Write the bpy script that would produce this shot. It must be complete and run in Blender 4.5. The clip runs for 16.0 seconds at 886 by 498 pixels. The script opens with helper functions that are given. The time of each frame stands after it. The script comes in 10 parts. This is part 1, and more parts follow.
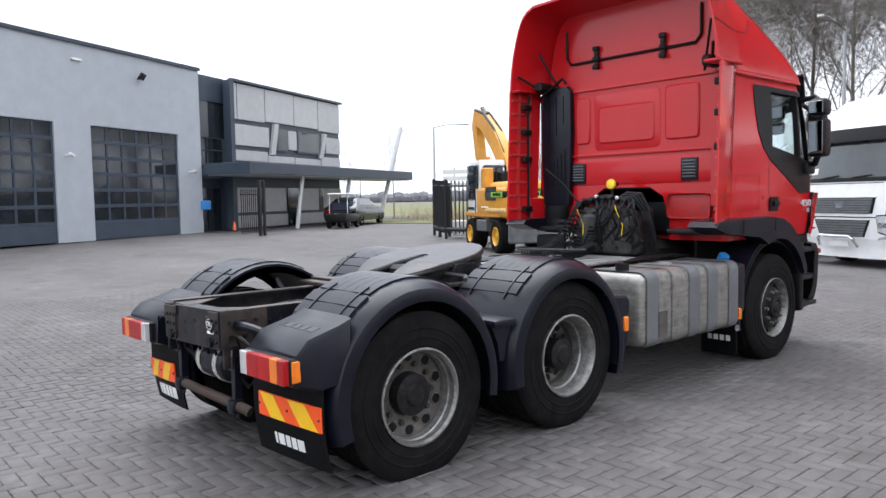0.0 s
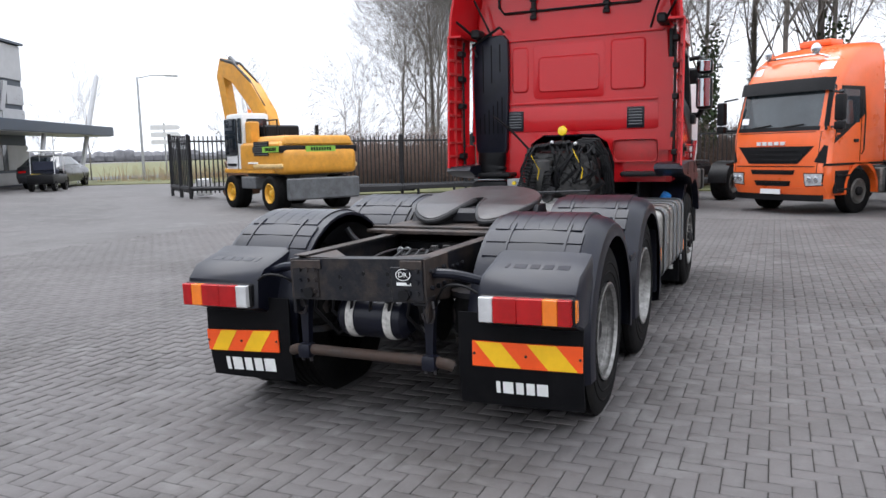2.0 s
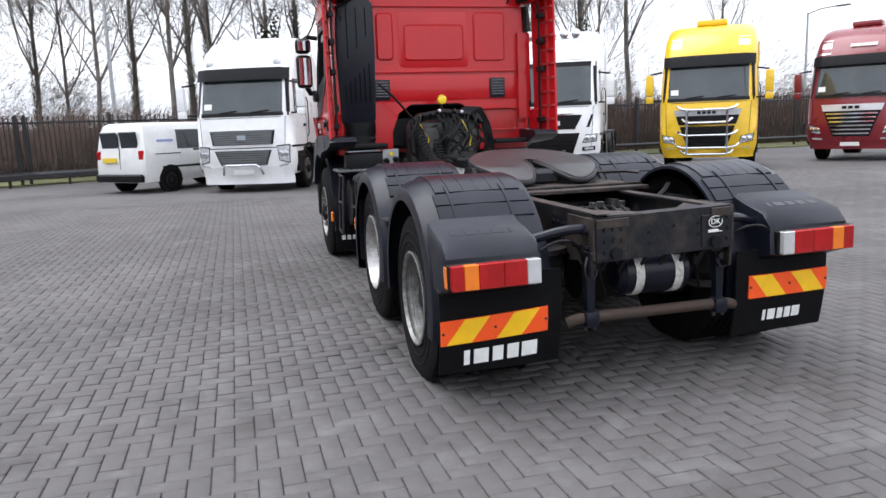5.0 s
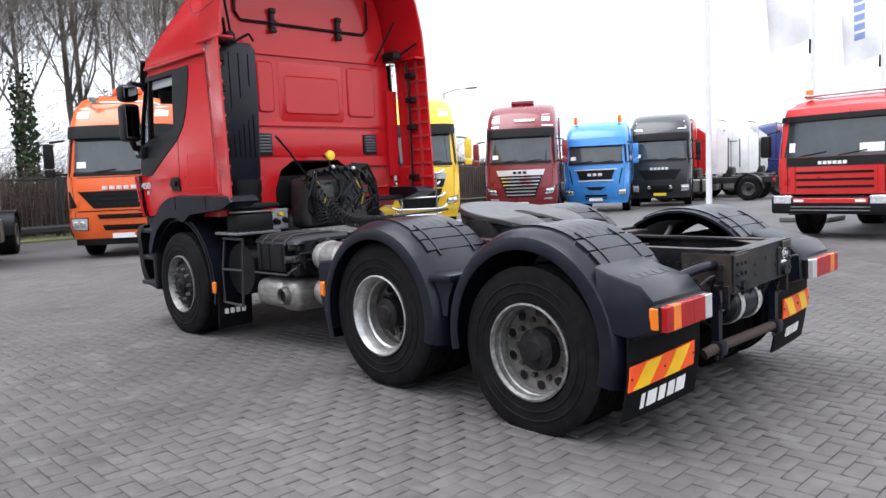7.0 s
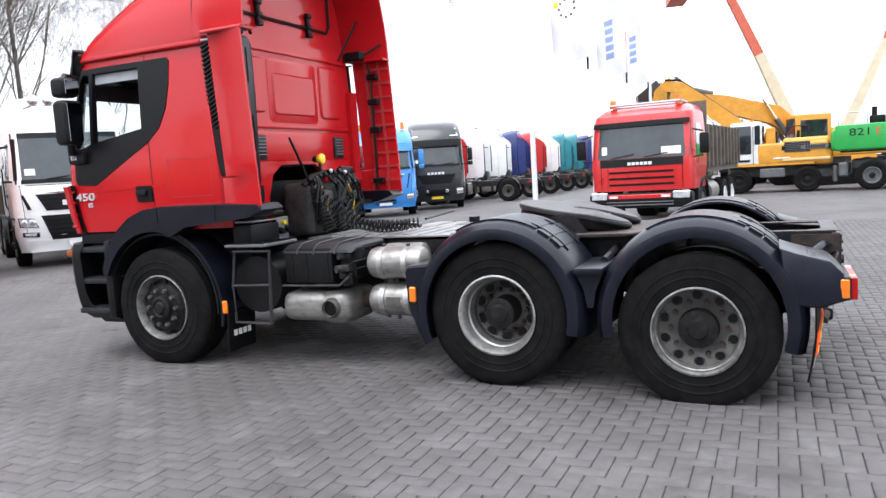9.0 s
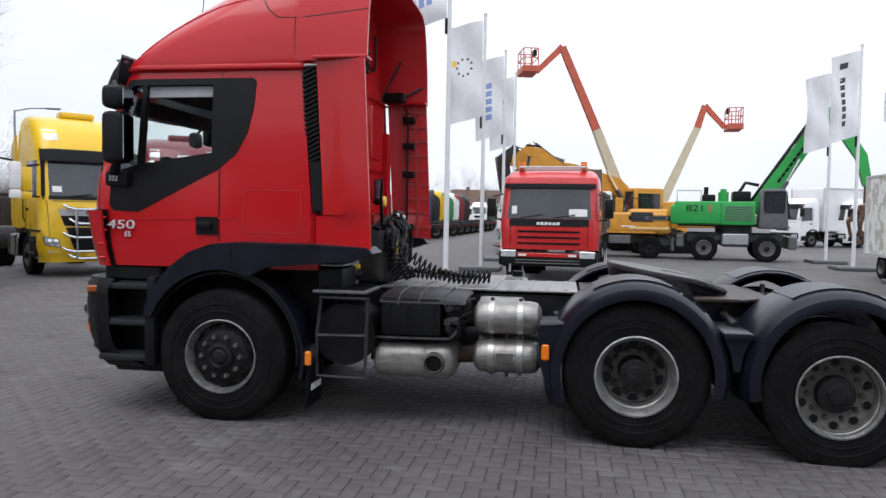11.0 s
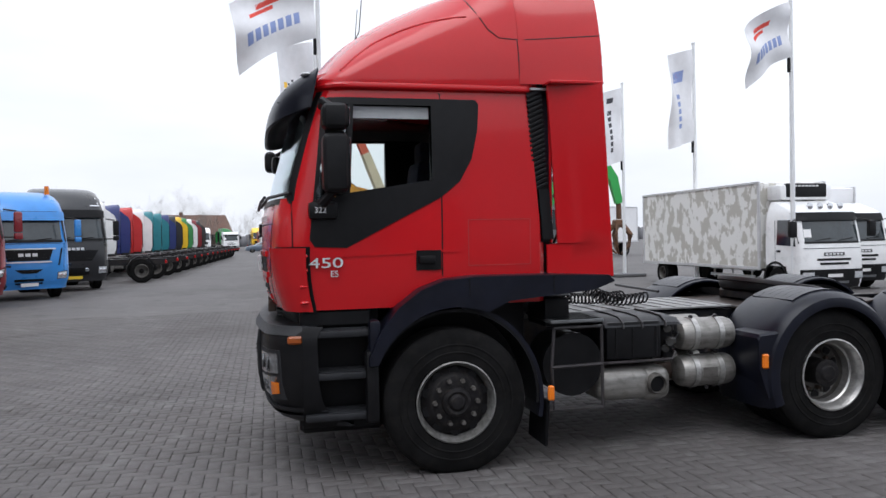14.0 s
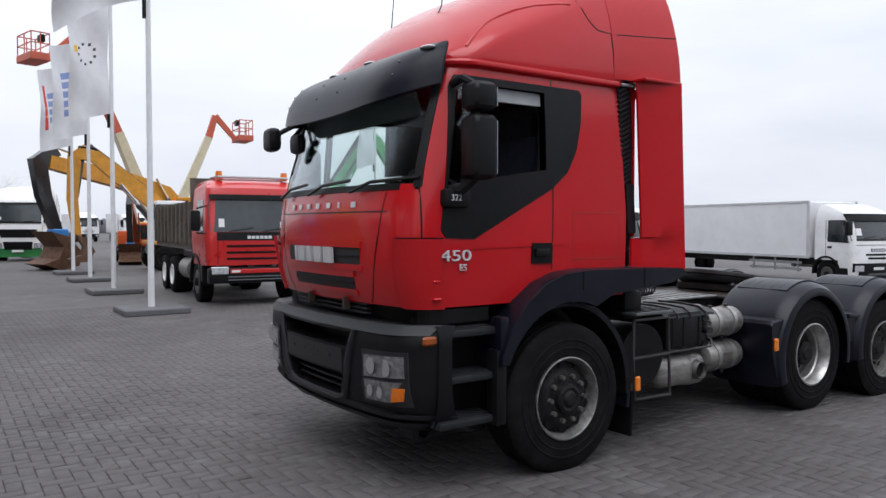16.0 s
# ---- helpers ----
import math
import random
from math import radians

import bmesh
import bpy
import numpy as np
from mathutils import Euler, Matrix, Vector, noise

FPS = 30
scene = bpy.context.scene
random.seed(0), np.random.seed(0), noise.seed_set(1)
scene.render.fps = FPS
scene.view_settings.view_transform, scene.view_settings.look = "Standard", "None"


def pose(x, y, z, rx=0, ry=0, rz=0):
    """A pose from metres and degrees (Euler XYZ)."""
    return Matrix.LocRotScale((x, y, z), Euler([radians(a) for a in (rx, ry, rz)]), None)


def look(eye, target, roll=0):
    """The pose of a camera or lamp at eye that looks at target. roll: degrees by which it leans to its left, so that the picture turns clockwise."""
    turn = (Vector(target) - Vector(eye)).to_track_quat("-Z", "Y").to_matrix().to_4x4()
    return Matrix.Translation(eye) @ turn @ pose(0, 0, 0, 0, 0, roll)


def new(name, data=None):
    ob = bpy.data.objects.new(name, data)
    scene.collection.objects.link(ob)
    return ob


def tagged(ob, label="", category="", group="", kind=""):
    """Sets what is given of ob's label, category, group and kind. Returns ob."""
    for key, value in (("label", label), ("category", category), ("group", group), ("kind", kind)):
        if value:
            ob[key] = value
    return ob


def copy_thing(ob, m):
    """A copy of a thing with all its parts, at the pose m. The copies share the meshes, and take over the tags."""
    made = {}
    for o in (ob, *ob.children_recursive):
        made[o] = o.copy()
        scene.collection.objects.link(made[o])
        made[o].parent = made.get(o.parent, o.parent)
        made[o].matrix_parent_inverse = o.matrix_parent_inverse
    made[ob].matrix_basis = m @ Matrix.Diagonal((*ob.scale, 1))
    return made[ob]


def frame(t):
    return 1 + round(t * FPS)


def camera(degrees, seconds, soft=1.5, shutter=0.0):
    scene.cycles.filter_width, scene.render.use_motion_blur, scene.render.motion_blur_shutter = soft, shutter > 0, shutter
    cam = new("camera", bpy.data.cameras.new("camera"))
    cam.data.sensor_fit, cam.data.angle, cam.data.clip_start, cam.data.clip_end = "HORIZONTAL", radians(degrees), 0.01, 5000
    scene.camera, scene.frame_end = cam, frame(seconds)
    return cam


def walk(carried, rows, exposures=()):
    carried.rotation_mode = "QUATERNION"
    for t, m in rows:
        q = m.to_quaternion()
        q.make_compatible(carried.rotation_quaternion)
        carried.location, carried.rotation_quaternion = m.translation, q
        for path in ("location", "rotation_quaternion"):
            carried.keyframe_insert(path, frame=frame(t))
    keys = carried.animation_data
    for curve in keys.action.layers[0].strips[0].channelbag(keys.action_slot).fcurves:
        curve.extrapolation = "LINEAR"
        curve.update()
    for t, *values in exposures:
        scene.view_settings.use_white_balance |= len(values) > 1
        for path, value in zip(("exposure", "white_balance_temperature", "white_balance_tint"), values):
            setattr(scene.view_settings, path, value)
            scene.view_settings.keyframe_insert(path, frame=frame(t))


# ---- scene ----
cam = camera(61.5, 16.0)
METRES, EYE, TILT, LEAN, TURN = 21.986, 1.63, 0.0, 0.0, -41.2
ROWS = [
    (0.0, 0.0, 0.0, 0.0, -0.07, -3.87, 1.0),
    (0.5, -0.0339, 0.0018, -0.0017, -4.98, -4.8, 2.16),
    (1.0, -0.0695, 0.0063, -0.0023, -11.23, -5.6, 1.48),
    (1.5, -0.0983, 0.0196, -0.0035, -17.44, -6.71, 1.51),
    (2.0, -0.1287, 0.0346, -0.0036, -24.88, -7.43, 1.26),
    (2.5, -0.1539, 0.0543, -0.004, -30.83, -6.52, 1.12),
    (3.0, -0.1819, 0.0744, -0.0043, -35.57, -6.14, 1.32),
    (3.5, -0.2029, 0.098, -0.0048, -40.5, -5.7, 1.32),
    (4.0, -0.2244, 0.1239, -0.0053, -46.73, -7.01, 0.94),
    (4.5, -0.2404, 0.1509, -0.0063, -54.44, -7.6, 1.65),
    (5.0, -0.257, 0.1805, -0.0067, -64.38, -9.51, 2.05),
    (7.5, -0.2666, 0.3409, -0.0075, -99.84, -5.76, 3.08),
    (8.0, -0.2612, 0.3726, -0.007, -106.34, -7.46, 3.7),
    (8.5, -0.2524, 0.4019, -0.0063, -109.55, -7.37, 4.41),
    (9.0, -0.2412, 0.4306, -0.0036, -114.88, -5.93, 3.54),
    (9.5, -0.2271, 0.4536, -0.0024, -118.17, -1.95, 3.28),
    (10.0, -0.2134, 0.479, -0.0012, -122.21, -2.72, 1.13),
    (12.5, -0.11, 0.5758, 0.001, -141.23, -2.13, 2.8),
    (13.0, -0.0861, 0.5955, 0.0011, -146.13, -2.87, 3.77),
    (13.5, -0.0618, 0.6094, 0.0009, -149.76, -2.71, 2.46),
    (14.0, -0.0338, 0.6242, 0.0026, -152.08, -0.98, 1.14),
    (14.5, -0.0067, 0.6328, 0.0021, -155.51, -0.93, 0.22),
    (15.0, 0.024, 0.6415, 0.0032, -162.29, -0.37, -0.11),
    (15.5, 0.0542, 0.645, 0.0024, -167.64, -0.73, -0.01),
    (16.0, 0.0862, 0.6477, 0.0034, -173.16, -1.76, 0.01),
]
walk(cam, [(t, pose(-1.854, -4.52, EYE, TILT, LEAN, TURN) @ pose(METRES * x, METRES * y, METRES * z, 90 + pitch, roll, yaw)) for t, x, y, z, yaw, pitch, roll in ROWS],
     exposures=[(0.0, 0.87, 6200, 12), (1.5, 0.76, 6200, 12), (4.5, 0.76, 6200, 12), (7.5, 0.98, 6200, 12), (9.0, 1.12, 6200, 12), (10.0, 0.35, 6200, 12), (12.5, 0.14, 6200, 12), (14.0, 0.13, 6200, 12), (15.0, 0.0, 6200, 12), (16.0, -0.01, 6200, 12)])

# ---- world, sun, exposure ----
world = bpy.data.worlds.new("overcast_sky")
scene.world = world
world.use_nodes = True
wn, wl = world.node_tree.nodes, world.node_tree.links
wbg = wn["Background"]
sky = wn.new("ShaderNodeTexSky")
sky.sky_type = "NISHITA"
sky.sun_disc = False
sky.sun_elevation, sky.sun_rotation = radians(38), radians(200)
sky.air_density, sky.dust_density = 1.0, 4.0
hs = wn.new("ShaderNodeHueSaturation")
hs.inputs["Saturation"].default_value = 0.35
wl.new(sky.outputs[0], hs.inputs["Color"])
wtc = wn.new("ShaderNodeTexCoord")
wmap = wn.new("ShaderNodeMapping")
wmap.inputs["Scale"].default_value = (1.0, 1.0, 3.5)
wl.new(wtc.outputs["Generated"], wmap.inputs[0])
wno = wn.new("ShaderNodeTexNoise")
wno.inputs["Scale"].default_value, wno.inputs["Detail"].default_value = 2.2, 5
wl.new(wmap.outputs[0], wno.inputs["Vector"])
wramp = wn.new("ShaderNodeValToRGB")
wramp.color_ramp.elements[0].position, wramp.color_ramp.elements[0].color = 0.3, (7.6, 8.0, 8.6, 1)
wramp.color_ramp.elements[1].position, wramp.color_ramp.elements[1].color = 0.7, (9.6, 9.8, 10.0, 1)
wl.new(wno.outputs["Fac"], wramp.inputs[0])
wmix = wn.new("ShaderNodeMix")
wmix.data_type = "RGBA"
wmix.inputs["Factor"].default_value = 0.93
wl.new(hs.outputs[0], wmix.inputs[6])
wl.new(wramp.outputs[0], wmix.inputs[7])
# an overcast sky is brighter overhead than at the horizon
wsep = wn.new("ShaderNodeSeparateXYZ")
wl.new(wtc.outputs["Generated"], wsep.inputs[0])
wup = wn.new("ShaderNodeMapRange")
wup.inputs["From Min"].default_value, wup.inputs["From Max"].default_value = 0.1, 0.9
wup.inputs["To Min"].default_value, wup.inputs["To Max"].default_value = 1.0, 1.5
wl.new(wsep.outputs[2], wup.inputs["Value"])
wmul = wn.new("ShaderNodeMix")
wmul.data_type, wmul.blend_type = "RGBA", "MULTIPLY"
wmul.inputs["Factor"].default_value = 1.0
wl.new(wmix.outputs[2], wmul.inputs[6])
wl.new(wup.outputs[0], wmul.inputs[7])
wl.new(wmul.outputs[2], wbg.inputs["Color"])
wbg.inputs["Strength"].default_value = 0.1

sun_data = bpy.data.lights.new("sun", "SUN")
sun_data.energy, sun_data.angle, sun_data.color = 1.5, radians(50), (1.0, 0.985, 0.96)
sun = new("sun", sun_data)
sun.matrix_world = look((0, 0, 30), (-6, -11, 0))


# ---- materials ----
def mat(name, col, rough=0.5, metal=0.0, var=0.12, scale=3.0, bump=0.05, bscale=60.0, col2=None, coat=0.0,
        trans=0.0, emit=0.0, dirt=0.0, island=0.0, objrand=0.0, rvar=0.1, stretch=(1, 1, 1), alpha=1.0, spec=0.5, edge=(0.35, 0.68)):
    """A procedural surface: colour varied at two scales, a fine relief, an uneven gloss."""
    m = bpy.data.materials.new(name)
    m.use_nodes = True
    n, l = m.node_tree.nodes, m.node_tree.links
    b = n["Principled BSDF"]
    tc = n.new("ShaderNodeTexCoord")
    mp = n.new("ShaderNodeMapping")
    mp.inputs["Scale"].default_value = stretch
    l.new(tc.outputs["Object"], mp.inputs[0])
    big = n.new("ShaderNodeTexNoise")
    big.inputs["Scale"].default_value, big.inputs["Detail"].default_value, big.inputs["Roughness"].default_value = scale, 6, 0.6
    l.new(mp.outputs[0], big.inputs["Vector"])
    fine = n.new("ShaderNodeTexNoise")
    fine.inputs["Scale"].default_value, fine.inputs["Detail"].default_value = bscale, 4
    l.new(mp.outputs[0], fine.inputs["Vector"])
    ramp = n.new("ShaderNodeValToRGB")
    lo = tuple(c * (1 - var) for c in col)
    hi = tuple(min(1, c * (1 + var)) for c in col) if col2 is None else col2
    ramp.color_ramp.elements[0].position, ramp.color_ramp.elements[0].color = edge[0], (*lo, 1)
    ramp.color_ramp.elements[1].position, ramp.color_ramp.elements[1].color = edge[1], (*hi, 1)
    l.new(big.outputs["Fac"], ramp.inputs[0])
    mix = n.new("ShaderNodeMix")
    mix.data_type, mix.blend_type = "RGBA", "MULTIPLY"
    mix.inputs["Factor"].default_value = min(1, var * 2)
    l.new(ramp.outputs[0], mix.inputs[6])
    gr = n.new("ShaderNodeMapRange")
    gr.inputs["To Min"].default_value, gr.inputs["To Max"].default_value = 0.6, 1.25
    l.new(fine.outputs["Fac"], gr.inputs["Value"])
    l.new(gr.outputs[0], mix.inputs[7])
    out = mix.outputs[2]
    if dirt:
        dn = n.new("ShaderNodeTexNoise")
        dn.inputs["Scale"].default_value, dn.inputs["Detail"].default_value = scale * 2.7, 8
        l.new(tc.outputs["Object"], dn.inputs["Vector"])
        dr = n.new("ShaderNodeMapRange")
        dr.inputs["From Min"].default_value, dr.inputs["From Max"].default_value = 0.5, 0.72
        dr.inputs["To Max"].default_value = dirt
        l.new(dn.outputs["Fac"], dr.inputs["Value"])
        dm = n.new("ShaderNodeMix")
        dm.data_type = "RGBA"
        l.new(dr.outputs[0], dm.inputs["Factor"])
        l.new(out, dm.inputs[6])
        dm.inputs[7].default_value = (0.05, 0.043, 0.036, 1)
        out = dm.outputs[2]
    for amount, kind, sock in ((island, "ShaderNodeNewGeometry", "Random Per Island"), (objrand, "ShaderNodeObjectInfo", "Random")):
        if amount:
            g = n.new(kind)
            r = n.new("ShaderNodeMapRange")
            r.inputs["To Min"].default_value, r.inputs["To Max"].default_value = 1 - amount, 1 + amount
            l.new(g.outputs[sock], r.inputs["Value"])
            im = n.new("ShaderNodeMix")
            im.data_type, im.blend_type = "RGBA", "MULTIPLY"
            im.inputs["Factor"].default_value = 1
            l.new(out, im.inputs[6])
            l.new(r.outputs[0], im.inputs[7])
            out = im.outputs[2]
    l.new(out, b.inputs["Base Color"])
    rr = n.new("ShaderNodeMapRange")
    rr.inputs["To Min"].default_value, rr.inputs["To Max"].default_value = max(0.02, rough - rvar), min(1, rough + rvar)
    l.new(big.outputs["Fac"], rr.inputs["Value"])
    l.new(rr.outputs[0], b.inputs["Roughness"])
    b.inputs["Metallic"].default_value = metal
    b.inputs["Specular IOR Level"].default_value = spec
    b.inputs["Coat Weight"].default_value = coat
    b.inputs["Coat Roughness"].default_value = 0.06
    b.inputs["Transmission Weight"].default_value = trans
    b.inputs["Alpha"].default_value = alpha
    if emit:
        l.new(out, b.inputs["Emission Color"])
        b.inputs["Emission Strength"].default_value = emit
    if bump:
        bp = n.new("ShaderNodeBump")
        bp.inputs["Strength"].default_value, bp.inputs["Distance"].default_value = bump, 0.01
        l.new(fine.outputs["Fac"], bp.inputs["Height"])
        l.new(bp.outputs[0], b.inputs["Normal"])
    return m


def glass_mat(name, tint, clear=0.75, rough=0.03):
    """Thin pane: part clear with a tint, part glossy by Fresnel."""
    m = bpy.data.materials.new(name)
    m.use_nodes = True
    n, l = m.node_tree.nodes, m.node_tree.links
    n.remove(n["Principled BSDF"])
    tr = n.new("ShaderNodeBsdfTransparent")
    tr.inputs[0].default_value = (*tint, 1)
    gl = n.new("ShaderNodeBsdfGlossy")
    gl.inputs["Roughness"].default_value = rough
    gl.inputs[0].default_value = (0.9, 0.95, 1, 1)
    lw = n.new("ShaderNodeLayerWeight")
    lw.inputs[0].default_value = 0.5
    pw = n.new("ShaderNodeMath")
    pw.operation = "POWER"
    pw.inputs[1].default_value = 4.0
    l.new(lw.outputs["Facing"], pw.inputs[0])
    fr = n.new("ShaderNodeMapRange")
    fr.inputs["To Min"].default_value, fr.inputs["To Max"].default_value = 0.05, 0.95
    l.new(pw.outputs[0], fr.inputs["Value"])
    mx = n.new("ShaderNodeMixShader")
    l.new(fr.outputs[0], mx.inputs[0])
    l.new(tr.outputs[0], mx.inputs[1])
    l.new(gl.outputs[0], mx.inputs[2])
    l.new(mx.outputs[0], n["Material Output"].inputs[0])
    return m


RED = mat("red_cab_paint", (0.5, 0.009, 0.013), 0.2, var=0.05, scale=1.2, bump=0.002, bscale=180, coat=0.3, dirt=0.02, spec=0.32)
RED_DULL = mat("red_inner_plastic", (0.42, 0.022, 0.022), 0.5, var=0.15, scale=3, bump=0.05, dirt=0.3)
NAVY = mat("dark_blue_grey_plastic", (0.006, 0.007, 0.0138), 0.32, var=0.3, scale=4, bump=0.05, bscale=220, dirt=0.06, spec=0.3)
BLACK = mat("black_plastic", (0.007, 0.007, 0.008), 0.42, var=0.25, scale=5, bump=0.12, bscale=200, dirt=0.05, spec=0.22)
RUBBER = mat("tyre_rubber", (0.0095, 0.0093, 0.0095), 0.7, var=0.35, scale=7, bump=0.12, bscale=140, dirt=0.12, spec=0.07)
FLAP = mat("black_rubber_flap", (0.006, 0.006, 0.007), 0.65, var=0.2, scale=5, bump=0.1, dirt=0.05, spec=0.08)
CHASSIS = mat("chassis_paint_worn", (0.011, 0.012, 0.018), 0.4, var=0.4, scale=6, bump=0.2, dirt=0.3, spec=0.36, col2=(0.036, 0.027, 0.022), edge=(0.5, 0.68))
RUST = mat("rusty_steel", (0.1, 0.055, 0.036), 0.75, metal=0.2, var=0.4, scale=9, bump=0.3, col2=(0.05, 0.038, 0.032), dirt=0.4)
GREASE = mat("greasy_steel", (0.03, 0.026, 0.028), 0.38, metal=0.1, var=0.35, scale=6, bump=0.12, dirt=0.5)
STEEL = mat("brushed_aluminium", (0.31, 0.298, 0.278), 0.42, metal=0.65, var=0.22, scale=5, bump=0.1, bscale=90, dirt=0.45, stretch=(1, 1, 6))
RIM = mat("dusty_steel_rim", (0.125, 0.117, 0.108), 0.5, metal=0.4, var=0.25, scale=9, bump=0.15, dirt=0.55)
RIMBRIGHT = mat("bright_rim_edge", (0.46, 0.45, 0.435), 0.36, metal=0.75, var=0.22, scale=18, bump=0.12, dirt=0.22)
RIMDULL = mat("dull_grey_rim", (0.25, 0.245, 0.235), 0.42, metal=0.55, var=0.35, scale=16, bump=0.15, dirt=0.45)
HUBDARK = mat("dark_hub", (0.013, 0.012, 0.013), 0.6, var=0.4, scale=12, bump=0.2, dirt=0.4, spec=0.15)
ENGINE = mat("engine_casting", (0.042, 0.041, 0.04), 0.5, metal=0.1, var=0.45, scale=9, bump=0.4, bscale=60, dirt=0.5, spec=0.3)
ALUFLOOR = mat("aluminium_plate", (0.34, 0.34, 0.335), 0.45, metal=0.7, var=0.2, scale=4, bump=0.2, bscale=70, dirt=0.4)
TAILRED = mat("red_lens", (0.38, 0.003, 0.004), 0.22, var=0.2, scale=8, bump=0.25, bscale=260, coat=0.15, spec=0.35)
AMBER = mat("amber_lens", (0.8, 0.19, 0.005), 0.18, var=0.12, scale=8, bump=0.25, bscale=260, coat=0.5)
CLEARLENS = mat("clear_lens", (0.6, 0.6, 0.6), 0.15, metal=0.3, var=0.15, scale=8, bump=0.2, bscale=200, coat=0.6)
ORANGEFILM = mat("orange_reflective_film", (0.95, 0.1, 0.012), 0.35, var=0.05, scale=9, bump=0.05)
YELLOWFILM = mat("yellow_reflective_film", (0.95, 0.55, 0.01), 0.35, var=0.06, scale=9, bump=0.05)
WHITEPAINT = mat("white_paint", (0.78, 0.78, 0.77), 0.35, var=0.05, scale=3, bump=0.01, coat=0.3, dirt=0.06)
WHITEMARK = mat("white_marking", (0.82, 0.82, 0.8), 0.5, var=0.08, scale=10, bump=0.03)
YELLOWLENS = mat("yellow_beacon_lens", (0.9, 0.62, 0.02), 0.2, var=0.1, scale=10, bump=0.1, coat=0.5)
SILVER = mat("silver_lettering", (0.7, 0.7, 0.71), 0.35, metal=0.3, var=0.05, scale=9, bump=0.0)
CHROME = mat("chrome", (0.75, 0.76, 0.78), 0.15, metal=1.0, var=0.05, scale=5, bump=0.0)
MIRRORGLASS = mat("mirror_glass", (0.42, 0.44, 0.46), 0.03, metal=1.0, var=0.02, scale=3, bump=0.0, rvar=0.01)
SEAT = mat("dark_seat_fabric", (0.03, 0.035, 0.06), 0.9, var=0.3, scale=20, bump=0.3)
GREYPLASTIC = mat("grey_interior_plastic", (0.12, 0.125, 0.13), 0.6, var=0.15, scale=6, bump=0.1)
GREYBLIND = mat("grey_roller_blind", (0.36, 0.37, 0.38), 0.6, var=0.08, scale=6, bump=0.05)
CABGLASS = glass_mat("cab_side_glass", (0.9, 0.94, 0.93))
SCREENGLASS = glass_mat("windscreen_glass", (0.9, 0.95, 0.94))
DARKGLASS = mat("dark_window_glass", (0.018, 0.024, 0.03), 0.06, var=0.3, scale=1.2, bump=0.0, coat=0.6, rvar=0.03)


